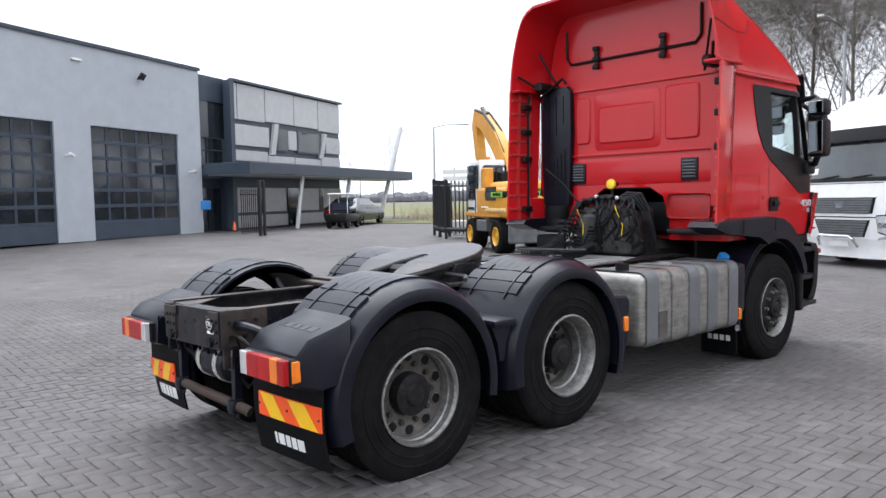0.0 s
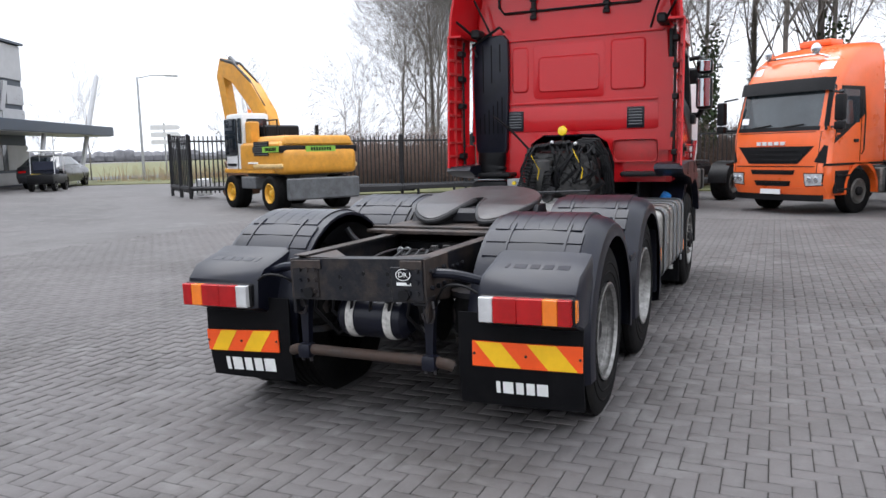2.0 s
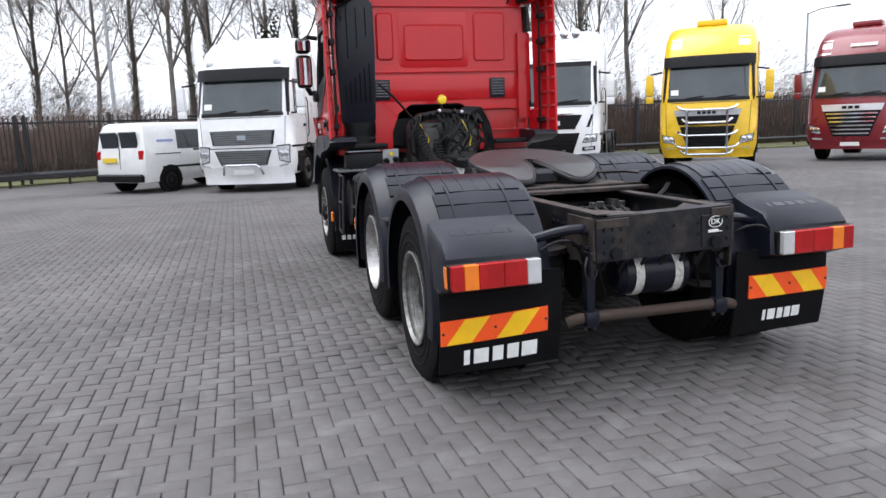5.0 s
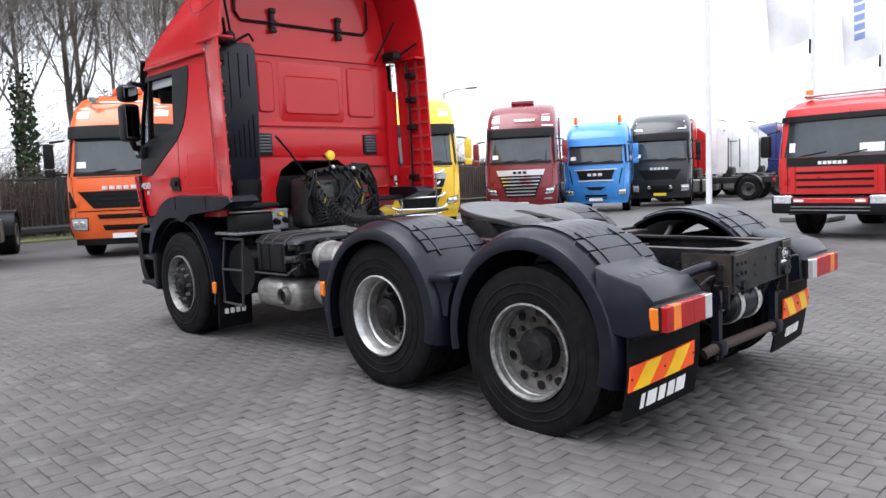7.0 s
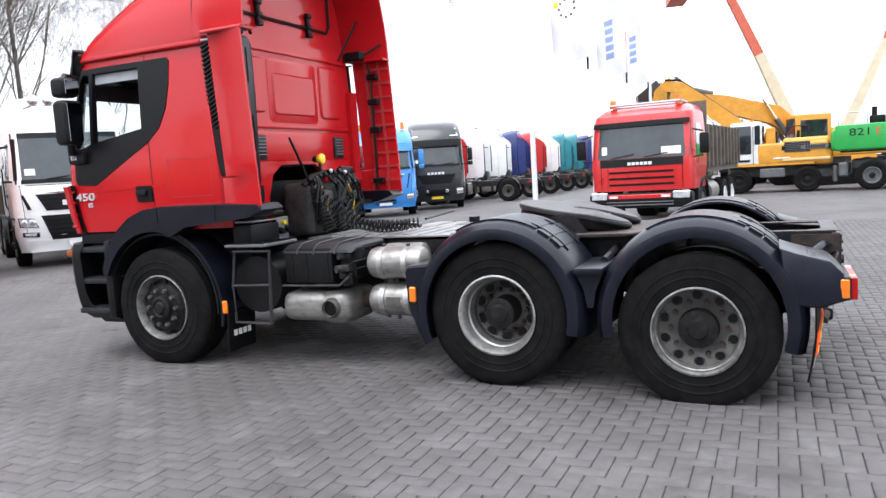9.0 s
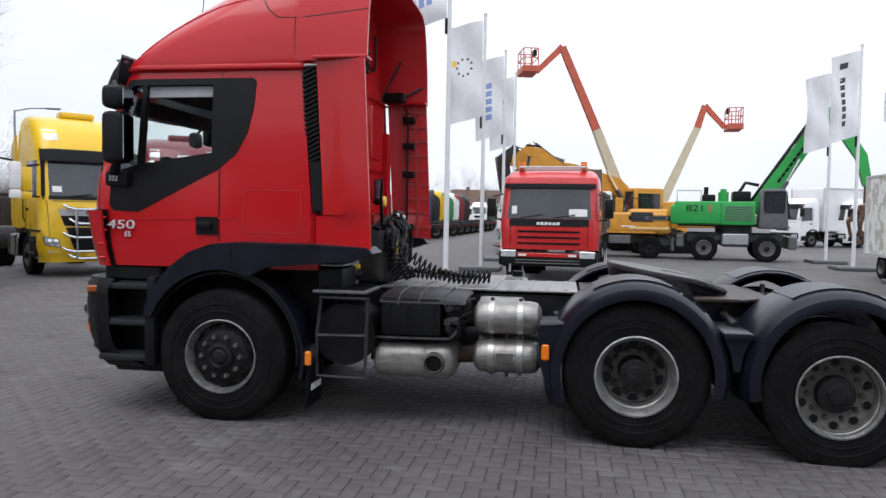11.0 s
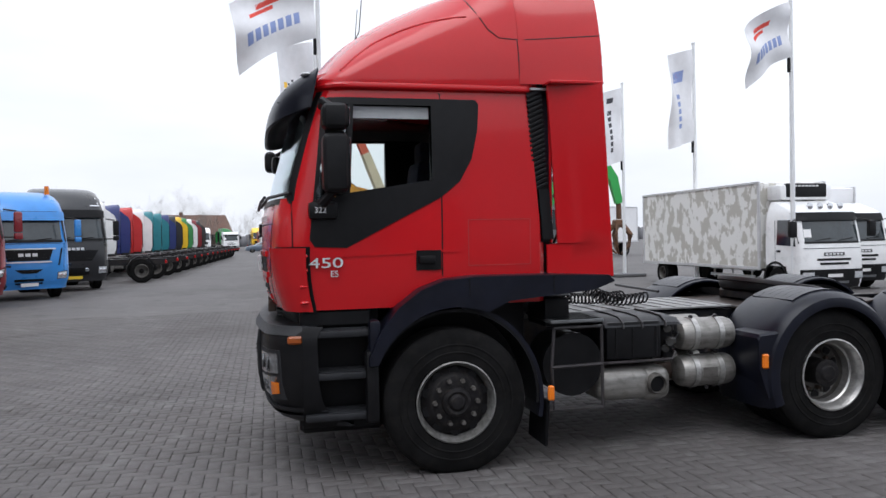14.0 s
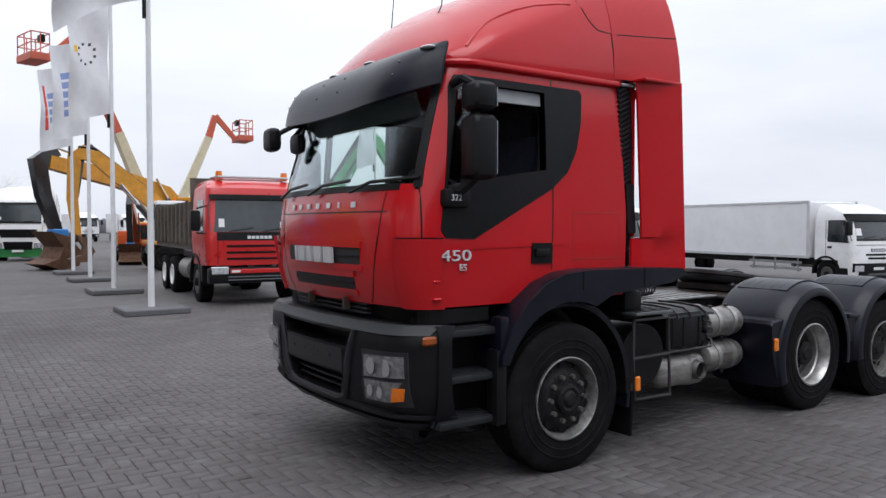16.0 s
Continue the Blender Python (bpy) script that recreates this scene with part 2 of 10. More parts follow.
# ---- mesh helpers ----
class Build:
    """A bmesh with the shapes that the things are made of."""

    def __init__(self):
        self.bm = bmesh.new()

    def box(self, c, s, bev=0.0, rot=None, seg=1, taper=None):
        r = bmesh.ops.create_cube(self.bm, size=1)
        vs = r["verts"]
        for v in vs:
            v.co = Vector((v.co.x * s[0], v.co.y * s[1], v.co.z * s[2]))
            if taper and v.co.z > 0:
                v.co.x *= taper[0]
                v.co.y *= taper[1]
        if bev:
            es = list({e for v in vs for e in v.link_edges})
            r = bmesh.ops.bevel(self.bm, geom=es, offset=bev, segments=seg, affect="EDGES", profile=0.6)
            vs = list({v for f in r["faces"] for v in f.verts} | {v for v in vs if v.is_valid})
        m = Matrix.Translation(c)
        if rot:
            m = m @ Euler([radians(a) for a in rot]).to_matrix().to_4x4()
        bmesh.ops.transform(self.bm, matrix=m, verts=vs)
        return self

    def rings(self, rings, closed=True, cap=True):
        """A skin over rings of equal length."""
        vv = [[self.bm.verts.new(p) for p in r] for r in rings]
        n = len(rings[0])
        for a, b in zip(vv, vv[1:]):
            for i in range(n if closed else n - 1):
                j = (i + 1) % n
                try:
                    self.bm.faces.new((a[i], a[j], b[j], b[i]))
                except ValueError:
                    pass
        if cap and closed:
            self.bm.faces.new(list(reversed(vv[0])))
            self.bm.faces.new(vv[-1])
        return self

    def cyl(self, p0, p1, r0, r1=None, n=16, cap=True):
        r1 = r0 if r1 is None else r1
        p0, p1 = Vector(p0), Vector(p1)
        q = (p1 - p0).to_track_quat("Z", "Y")
        rs = []
        for p, r in ((p0, r0), (p1, r1)):
            rs.append([p + q @ Vector((r * math.cos(2 * math.pi * i / n), r * math.sin(2 * math.pi * i / n), 0)) for i in range(n)])
        return self.rings(rs, cap=cap)

    def lathe(self, prof, c=(0, 0, 0), axis="y", n=32, cap=True):
        """prof: (radius, along) pairs, turned about the axis."""
        rs = []
        for r, a in prof:
            ring = []
            for i in range(n):
                t = 2 * math.pi * i / n
                u, v = r * math.cos(t), r * math.sin(t)
                p = {"x": (a, u, v), "y": (v, a, u), "z": (u, v, a)}[axis]
                ring.append(Vector(p) + Vector(c))
            rs.append(ring)
        return self.rings(rs, cap=cap)

    def tube(self, pts, r, n=8, r1=None):
        pts = [Vector(p) for p in pts]
        rs = []
        up = Vector((0.13, 0.21, 1)).normalized()
        for i, p in enumerate(pts):
            d = (pts[min(i + 1, len(pts) - 1)] - pts[max(i - 1, 0)]).normalized()
            a = d.cross(up)
            if a.length < 0.05:
                a = d.cross(Vector((1, 0, 0)))
            a.normalize()
            b = d.cross(a)
            rad = r if r1 is None else r + (r1 - r) * i / (len(pts) - 1)
            rs.append([p + a * rad * math.cos(2 * math.pi * k / n) + b * rad * math.sin(2 * math.pi * k / n) for k in range(n)])
        return self.rings(rs)

    def prism(self, poly, axis, a0, a1):
        """A flat outline pushed along an axis. Outline in (y, z), (x, z) or (x, y)."""
        def at(p, a):
            return {"x": (a, p[0], p[1]), "y": (p[0], a, p[1]), "z": (p[0], p[1], a)}[axis]
        return self.rings([[at(p, a0) for p in poly], [at(p, a1) for p in poly]])

    def grid(self, fn, us, vs, thick):
        """A curved slab: fn(u, v, d) gives a place, d deep under the outer face."""
        for d0, d1 in ((0, thick),):
            outer = [[self.bm.verts.new(fn(u, v, d0)) for u in us] for v in vs]
            inner = [[self.bm.verts.new(fn(u, v, d1)) for u in us] for v in vs]
            nu, nv = len(us), len(vs)
            for j in range(nv - 1):
                for i in range(nu - 1):
                    self.bm.faces.new((outer[j][i], outer[j][i + 1], outer[j + 1][i + 1], outer[j + 1][i]))
                    self.bm.faces.new((inner[j + 1][i], inner[j + 1][i + 1], inner[j][i + 1], inner[j][i]))
            for i in range(nu - 1):
                self.bm.faces.new((inner[0][i], inner[0][i + 1], outer[0][i + 1], outer[0][i]))
                self.bm.faces.new((outer[-1][i], outer[-1][i + 1], inner[-1][i + 1], inner[-1][i]))
            for j in range(nv - 1):
                self.bm.faces.new((outer[j][0], outer[j + 1][0], inner[j + 1][0], inner[j][0]))
                self.bm.faces.new((inner[j][-1], inner[j + 1][-1], outer[j + 1][-1], outer[j][-1]))
        return self

    def ball(self, c, r, s=(1, 1, 1), n=12):
        prof = [(max(0.002, math.sin(math.pi * i / n) * r), -math.cos(math.pi * i / n) * r) for i in range(n + 1)]
        rs = []
        for rad, a in prof:
            rs.append([Vector((rad * math.cos(2 * math.pi * k / (2 * n)) * s[0], rad * math.sin(2 * math.pi * k / (2 * n)) * s[1], a * s[2])) + Vector(c) for k in range(2 * n)])
        return self.rings(rs)

    def mesh(self, name, sharp=35, fix=True):
        if fix:
            bmesh.ops.recalc_face_normals(self.bm, faces=self.bm.faces[:])
        me = bpy.data.meshes.new(name)
        self.bm.to_mesh(me)
        self.bm.free()
        me.polygons.foreach_set("use_smooth", [True] * len(me.polygons))
        me.set_sharp_from_angle(angle=radians(sharp))
        return me


def part(name, b, material, parent=None, label="", sharp=35):
    me = b.mesh(name, sharp) if isinstance(b, Build) else b
    if not me.materials:
        me.materials.append(material)
    ob = new(name, me)
    if parent is not None:
        ob.parent = parent
    if label:
        tagged(ob, label)
    return ob


def thing(name, label, category, m=None, group="", kind=""):
    ob = new(name)
    ob.empty_display_size = 0.2
    if m is not None:
        ob.matrix_basis = m
    return tagged(ob, label, category, group, kind)


def text_mesh(txt, size, m, material, parent, name="lettering", depth=0.003):
    """Lettering from the built-in font as a mesh."""
    cu = bpy.data.curves.new(name, "FONT")
    cu.body, cu.size, cu.extrude, cu.align_x, cu.align_y = txt, size, depth, "CENTER", "CENTER"
    tmp = bpy.data.objects.new("tmp_text", cu)
    scene.collection.objects.link(tmp)
    dg = bpy.context.evaluated_depsgraph_get()
    me = bpy.data.meshes.new_from_object(tmp.evaluated_get(dg))
    bpy.data.objects.remove(tmp)
    bpy.data.curves.remove(cu)
    me.transform(m)
    me.materials.clear()
    me.materials.append(material)
    ob = new(name, me)
    ob.parent = parent
    return ob


def lerp(a, b, t):
    return a + (b - a) * t


def span(a, b, n):
    return [a + (b - a) * i / (n - 1) for i in range(n)]


class Shell:
    """A vehicle cab by its level sections: (z, front, rear, half width, front corner, bow)."""

    def __init__(self, secs):
        self.secs = sorted(secs)

    def at(self, z):
        s = self.secs
        z = min(max(z, s[0][0]), s[-1][0])
        for a, b in zip(s, s[1:]):
            if z <= b[0]:
                t = (z - a[0]) / (b[0] - a[0])
                return [lerp(p, q, t) for p, q in zip(a, b)][1:]
        return list(s[-1][1:])

    def front(self, y, z, out=0.0):
        xf, xr, w, r, bow = self.at(z)
        a = min(abs(y), w)
        x = xf - bow * (a / w) ** 2
        d = a - (w - r)
        if d > 0:
            x -= r - math.sqrt(max(0, r * r - d * d))
        return Vector((x + out, y, z))

    def side(self, x, z, sgn, out=0.0):
        xf, xr, w, r, bow = self.at(z)
        y = w
        if x > xf - bow - r:
            lo, hi = 0.0, w
            for _ in range(24):
                mid = (lo + hi) / 2
                if self.front(mid, z).x > x:
                    lo = mid
                else:
                    hi = mid
            y = lo
        return Vector((x, sgn * (y + out), z))

    def ring(self, z, n=6, rr=0.05):
        xf, xr, w, r, bow = self.at(z)
        ys = [-w] + [-(w - r) - r * math.cos(math.pi / 2 * i / n) for i in range(1, n)] + span(-(w - r), w - r, 7)
        ys += [(w - r) + r * math.sin(math.pi / 2 * i / n) for i in range(1, n)] + [w]
        pts = [self.front(y, z) for y in ys]
        pts += [Vector((xr + rr, w, z)), Vector((xr, w - rr, z)), Vector((xr, rr - w, z)), Vector((xr + rr, -w, z))]
        return pts

    def body(self, zs=None):
        zs = zs or [s[0] for s in self.secs]
        b = Build()
        b.rings([self.ring(z) for z in zs])
        return b

    def front_patch(self, z0, z1, y0, y1, out=0.006, thick=0.02, ny=11, nz=7, inset=None):
        """A panel lying on the front; inset(z) narrows it."""
        b = Build()
        def fn(u, v, d):
            z = lerp(z0, z1, v)
            k = inset(v) if inset else 1
            return self.front(lerp(y0, y1, u) * k, z, out - d)
        return b.grid(fn, span(0, 1, ny), span(0, 1, nz), thick)

    def side_patch(self, sgn, quad, out=0.006, thick=0.02, nu=8, nv=6):
        """A panel on a side; quad: (x, z) of lower rear, lower front, upper front, upper rear."""
        b = Build()
        (a, p), (c, q), (e, s), (g, t) = quad
        def fn(u, v, d):
            x = lerp(lerp(a, c, u), lerp(g, e, u), v)
            z = lerp(lerp(p, q, u), lerp(t, s, u), v)
            return self.side(x, z, sgn, out - d)
        return b.grid(fn, span(0, 1, nu), span(0, 1, nv), thick)

    def front_quad(self, quad, out=0.012, thick=0.03, nu=7, nv=4):
        """A panel on the front; quad: (y, z) of its four corners in order."""
        b = Build()
        (a, p), (c, q), (e, r), (g, t) = quad
        def fn(u, v, d):
            y = lerp(lerp(a, c, u), lerp(g, e, u), v)
            z = lerp(lerp(p, q, u), lerp(t, r, u), v)
            return self.front(y, z, out - d)
        return b.grid(fn, span(0, 1, nu), span(0, 1, nv), thick)


# ---- the setting: ground, building, fence, trees ----
PAVER = mat("concrete_paver", (0.1, 0.092, 0.091), 0.75, var=0.16, scale=0.45, bump=0.35, bscale=160, island=0.06, dirt=0.22)
PAVERONE = mat("concrete_paver_single", (0.1, 0.092, 0.091), 0.75, var=0.16, scale=0.45, bump=0.35, bscale=160, objrand=0.06, dirt=0.22)
FARPAVE = mat("paving_far", (0.11, 0.1035, 0.103), 0.75, var=0.22, scale=0.22, bump=0.3, bscale=30, dirt=0.15)
JOINT = mat("joint_sand", (0.042, 0.038, 0.035), 0.9, var=0.5, scale=3, bump=0.3, bscale=120)
GRASS = mat("winter_grass", (0.12, 0.14, 0.05), 0.9, var=0.35, scale=0.8, bump=0.6, bscale=30, col2=(0.19, 0.18, 0.08))
REED = mat("dry_reed", (0.36, 0.25, 0.13), 0.9, var=0.3, scale=2, bump=0.5, bscale=40)
BARK = mat("tree_bark", (0.215, 0.192, 0.17), 0.9, var=0.35, scale=3, bump=0.5, bscale=50)
IVY = mat("ivy_leaves", (0.035, 0.06, 0.02), 0.7, var=0.4, scale=6, bump=0.3, island=0.4)
SCRUB = mat("brown_scrub", (0.13, 0.085, 0.065), 0.95, var=0.4, scale=1.2, bump=0.5, bscale=20)
FENCE = mat("black_fence_paint", (0.018, 0.018, 0.02), 0.45, var=0.2, scale=6, bump=0.05)
CLAD = mat("light_grey_cladding", (0.42, 0.45, 0.49), 0.5, metal=0.1, var=0.05, scale=1.5, bump=0.03, bscale=40)
CLADPANEL = mat("silver_panel", (0.48, 0.48, 0.49), 0.45, metal=0.15, var=0.06, scale=2, bump=0.03, objrand=0.05)
SLATE = mat("dark_blue_steel", (0.045, 0.06, 0.085), 0.45, var=0.12, scale=2, bump=0.03)
ASPHALT = mat("asphalt_road", (0.06, 0.06, 0.06), 0.85, var=0.2, scale=1, bump=0.3, bscale=80)
CONCRETE = mat("dark_concrete_slab", (0.12, 0.12, 0.125), 0.8, var=0.2, scale=3, bump=0.3)
POLEWHITE = mat("white_pole_enamel", (0.75, 0.76, 0.77), 0.4, var=0.05, scale=4, bump=0.02)
CLOTH = mat("white_flag_cloth", (0.78, 0.78, 0.8), 0.85, var=0.04, scale=5, bump=0.1, bscale=300)
FLAGBLUE = mat("blue_flag_print", (0.26, 0.33, 0.58), 0.85, var=0.08, bump=0.05)
FLAGRED = mat("red_flag_print", (0.7, 0.08, 0.06), 0.85, var=0.08, bump=0.05)
FLAGBLACK = mat("black_flag_print", (0.06, 0.06, 0.07), 0.85, var=0.08, bump=0.05)
ROOFTILE = mat("brown_roof_tile", (0.14, 0.075, 0.055), 0.8, var=0.25, scale=2, bump=0.3)
GALV = mat("galvanised_steel", (0.45, 0.46, 0.47), 0.45, metal=0.7, var=0.12, scale=8, bump=0.05)
TREELINE = mat("hazy_tree_line", (0.16, 0.16, 0.17), 1.0, var=0.25, scale=0.5, bump=0.0)


def node_math(n, l, op, a, b=None):
    """One arithmetic node; a and b are sockets or numbers."""
    k = n.new("ShaderNodeMath")
    k.operation = op
    for i, v in enumerate((a, b)):
        if v is None:
            continue
        if isinstance(v, (int, float)):
            k.inputs[i].default_value = v
        else:
            l.new(v, k.inputs[i])
    return k.outputs[0]


def tint(m, fac, col):
    """Lays a colour over a material's base colour by a mask."""
    n, l = m.node_tree.nodes, m.node_tree.links
    b = n["Principled BSDF"]
    src = b.inputs["Base Color"].links[0].from_socket
    k = n.new("ShaderNodeMix")
    k.data_type = "RGBA"
    l.new(fac, k.inputs["Factor"])
    l.new(src, k.inputs[6])
    k.inputs[7].default_value = (*col, 1)
    l.new(k.outputs[2], b.inputs["Base Color"])


def stains(m):
    """Oil drips, broad damp patches and pale scuffs on paving, in world measure."""
    n, l = m.node_tree.nodes, m.node_tree.links
    pos = n.new("ShaderNodeNewGeometry").outputs["Position"]
    for scale, det, lo, hi, amount, col, seed in ((0.33, 7, 0.48, 0.66, 0.55, (0.045, 0.04, 0.037), 3.0), (1.5, 9, 0.55, 0.7, 0.6, (0.036, 0.031, 0.028), 11.0), (2.4, 9, 0.54, 0.76, 0.5, (0.2, 0.195, 0.19), 29.0), (22.0, 5, 0.56, 0.76, 0.5, (0.04, 0.036, 0.033), 41.0), (9.0, 6, 0.55, 0.75, 0.4, (0.17, 0.165, 0.16), 57.0)):
        tx = n.new("ShaderNodeTexNoise")
        tx.noise_dimensions = "4D"
        tx.inputs["W"].default_value = seed
        tx.inputs["Scale"].default_value, tx.inputs["Detail"].default_value, tx.inputs["Roughness"].default_value = scale, det, 0.62
        l.new(pos, tx.inputs["Vector"])
        r = n.new("ShaderNodeMapRange")
        r.inputs["From Min"].default_value, r.inputs["From Max"].default_value, r.inputs["To Max"].default_value = lo, hi, amount
        l.new(tx.outputs["Fac"], r.inputs["Value"])
        tint(m, r.outputs[0], col)
    vo = n.new("ShaderNodeTexVoronoi")
    vo.inputs["Scale"].default_value = 0.85
    warp = n.new("ShaderNodeTexNoise")
    warp.inputs["Scale"].default_value = 9.0
    l.new(pos, warp.inputs["Vector"])
    l.new(pos, vo.inputs["Vector"])
    d = node_math(n, l, "ADD", vo.outputs["Distance"], node_math(n, l, "MULTIPLY", warp.outputs["Fac"], 0.06))
    r = n.new("ShaderNodeMapRange")
    r.inputs["From Min"].default_value, r.inputs["From Max"].default_value = 0.072, 0.05
    r.inputs["To Max"].default_value = 0.75
    l.new(d, r.inputs["Value"])
    tint(m, r.outputs[0], (0.03, 0.027, 0.026))


def joints_far(m, pitch):
    """The herringbone joints of paving that stays far off."""
    n, l = m.node_tree.nodes, m.node_tree.links
    sep = n.new("ShaderNodeSeparateXYZ")
    l.new(n.new("ShaderNodeNewGeometry").outputs["Position"], sep.inputs[0])
    gx, gy = node_math(n, l, "DIVIDE", sep.outputs[0], pitch), node_math(n, l, "DIVIDE", sep.outputs[1], pitch)
    i, j = node_math(n, l, "FLOOR", gx), node_math(n, l, "FLOOR", gy)
    fx, fy = node_math(n, l, "SUBTRACT", gx, i), node_math(n, l, "SUBTRACT", gy, j)
    cell = node_math(n, l, "FLOORED_MODULO", node_math(n, l, "ADD", i, j), 4.0)
    w = 0.05
    edges = []
    for frac, near_edge, inner in ((fx, True, 1), (fx, False, 0), (fy, True, 3), (fy, False, 2)):
        at = node_math(n, l, "LESS_THAN", frac, w) if near_edge else node_math(n, l, "GREATER_THAN", frac, 1 - w)
        same = node_math(n, l, "LESS_THAN", node_math(n, l, "ABSOLUTE", node_math(n, l, "SUBTRACT", cell, float(inner))), 0.5)
        edges.append(node_math(n, l, "MULTIPLY", at, node_math(n, l, "SUBTRACT", 1.0, same)))
    a = node_math(n, l, "MAXIMUM", node_math(n, l, "MAXIMUM", edges[0], edges[1]), node_math(n, l, "MAXIMUM", edges[2], edges[3]))
    tint(m, node_math(n, l, "MULTIPLY", a, 0.85), (0.055, 0.05, 0.047))


joints_far(FARPAVE, 0.1)
for pm in (PAVER, PAVERONE, FARPAVE):
    stains(pm)

# ground: one sheet to the horizon, dropping nowhere
gb = Build()
ROWSY = [12 + 1.3 * k for k in range(11)]


def rise(y):
    """The yard climbs a little towards the hall."""
    t = min(1, max(0, (y - 12) / 13))
    return 0.36 * t * t * (3 - 2 * t)


def dip(x, y):
    """A shallow hollow worn into the paving by the rear wheels."""
    return -0.055 * math.exp(-((x - 0.55) / 1.5) ** 2 - ((y - 1.7) / 1.5) ** 2)


xs = sorted(set([-1200, -400, -160, -80, -40, -20] + [-4 + 0.5 * k for k in range(20)] + [20, 40, 80, 160, 400, 1200]))
ys = sorted(set([-1200, -400, -160, -80, -40, -20] + [-3 + 0.5 * k for k in range(20)] + ROWSY + [40, 80, 160, 400, 1200]))
gv = [[gb.bm.verts.new((x, y, rise(y) + dip(x, y) - 0.006)) for x in xs] for y in ys]
for j in range(len(ys) - 1):
    for i in range(len(xs) - 1):
        gb.bm.faces.new((gv[j][i], gv[j][i + 1], gv[j + 1][i + 1], gv[j + 1][i]))
ground = part("ground", gb, FARPAVE)
tagged(ground, "grey concrete block paving of a truck yard", "ground", kind="structure")


def strip(name, pts, z, material, label, category):
    """A flat area given by its outline, a little above the ground."""
    b = Build()
    b.bm.faces.new([b.bm.verts.new((x, y, 0)) for x, y in pts])
    for y in ROWSY:
        bmesh.ops.bisect_plane(b.bm, geom=b.bm.verts[:] + b.bm.edges[:] + b.bm.faces[:], plane_co=(0, y, 0), plane_no=(0, 1, 0))
    for v in b.bm.verts:
        v.co.z = rise(v.co.y) + z
    r = bmesh.ops.extrude_face_region(b.bm, geom=b.bm.faces[:])
    for v in r["geom"]:
        if isinstance(v, bmesh.types.BMVert):
            v.co.z -= z + 0.03
    return tagged(part(name, b, material), label, category, kind="structure")


strip("verge", [(21.0, 28.6), (23.8, 23.2), (60, 10.1), (400, -60), (400, 300), (60, 120), (30, 47.5)], 0.03, GRASS, "winter grass field beyond the yard", "grass")
strip("road", [(25.4, 46), (27.7, 33.3), (46.5, 25.5), (300, 20), (300, 30), (50, 32), (32.4, 39.6)], 0.05, ASPHALT, "asphalt road beyond the yard entrance", "road")
strip("verge_strip", [(22.6, 9.8), (20.3, 13.2), (23.5, 20), (26, 20), (60, 8), (60, -46), (23, -46), (23.5, -4), (24.4, 6)], 0.045, GRASS, "strip of winter grass under the trees behind the fence", "grass")

# hall with two sectional doors
BW = Matrix.Translation((11.37, 26.0, 0.36)) @ Matrix.Rotation(radians(27), 4, "Z") @ Matrix.Scale(0.78, 4)
hall = thing("wall_hall", "light grey metal-clad workshop hall with dark sectional doors", "hall", BW, kind="structure")
for x0, x1, z0, z1 in ((-34, -15.0, 0, 8.7), (-15.0, -9.3, 5.2, 8.7), (-9.3, -7.35, 0, 8.7), (-7.35, -1.75, 5.2, 8.7), (-1.75, 0, 0, 8.7)):
    part("cladding", Build().box(((x0 + x1) / 2, 0.15, (z0 + z1) / 2), (x1 - x0, 0.3, z1 - z0)), CLAD, hall)
for c, d in (((-0.15, 15, 4.35), (0.3, 29.4, 8.7)), ((-17, 30, 4.35), (34, 0.3, 8.7)), ((-33.85, 15, 4.35), (0.3, 29.4, 8.7))):
    part("side_cladding", Build().box(c, d), CLAD, hall)
part("roof", Build().box((-17, 15, 8.55), (33.4, 29.6, 0.15)), SLATE, hall)
part("roof_edge", Build().box((-17, -0.03, 8.78), (34.1, 0.14, 0.16)), SLATE, hall, "dark steel roof edge trim")
part("floor_slab", Build().box((-17, 15, 0.02), (33.4, 29.4, 0.04)), CONCRETE, hall)


def sectional_door(x0, x1):
    d = thing("door_sectional", "dark blue glazed sectional overhead door, closed", "door", BW, kind="structure", group="hall doors")
    w = x1 - x0
    part("bottom_panel", Build().box(((x0 + x1) / 2, 0.12, 0.42), (w, 0.08, 0.8), 0.01), SLATE, d)
    for r in range(6):
        z0 = 0.84 + r * 0.73
        fr = Build()
        fr.box(((x0 + x1) / 2, 0.12, z0 + 0.03), (w, 0.08, 0.09)).box(((x0 + x1) / 2, 0.12, z0 + 0.69), (w, 0.08, 0.07))
        for k in range(7):
            fr.box((x0 + 0.05 + (w - 0.1) * k / 6, 0.12, z0 + 0.36), (0.1, 0.08, 0.6))
        f = part("door_section", fr, SLATE, d)
        for k in range(6):
            part("pane", Build().box((x0 + 0.05 + (w - 0.1) * (k + 0.5) / 6, 0.13, z0 + 0.36), ((w - 0.1) / 6 - 0.1, 0.02, 0.58)), DARKGLASS, f)
    return d


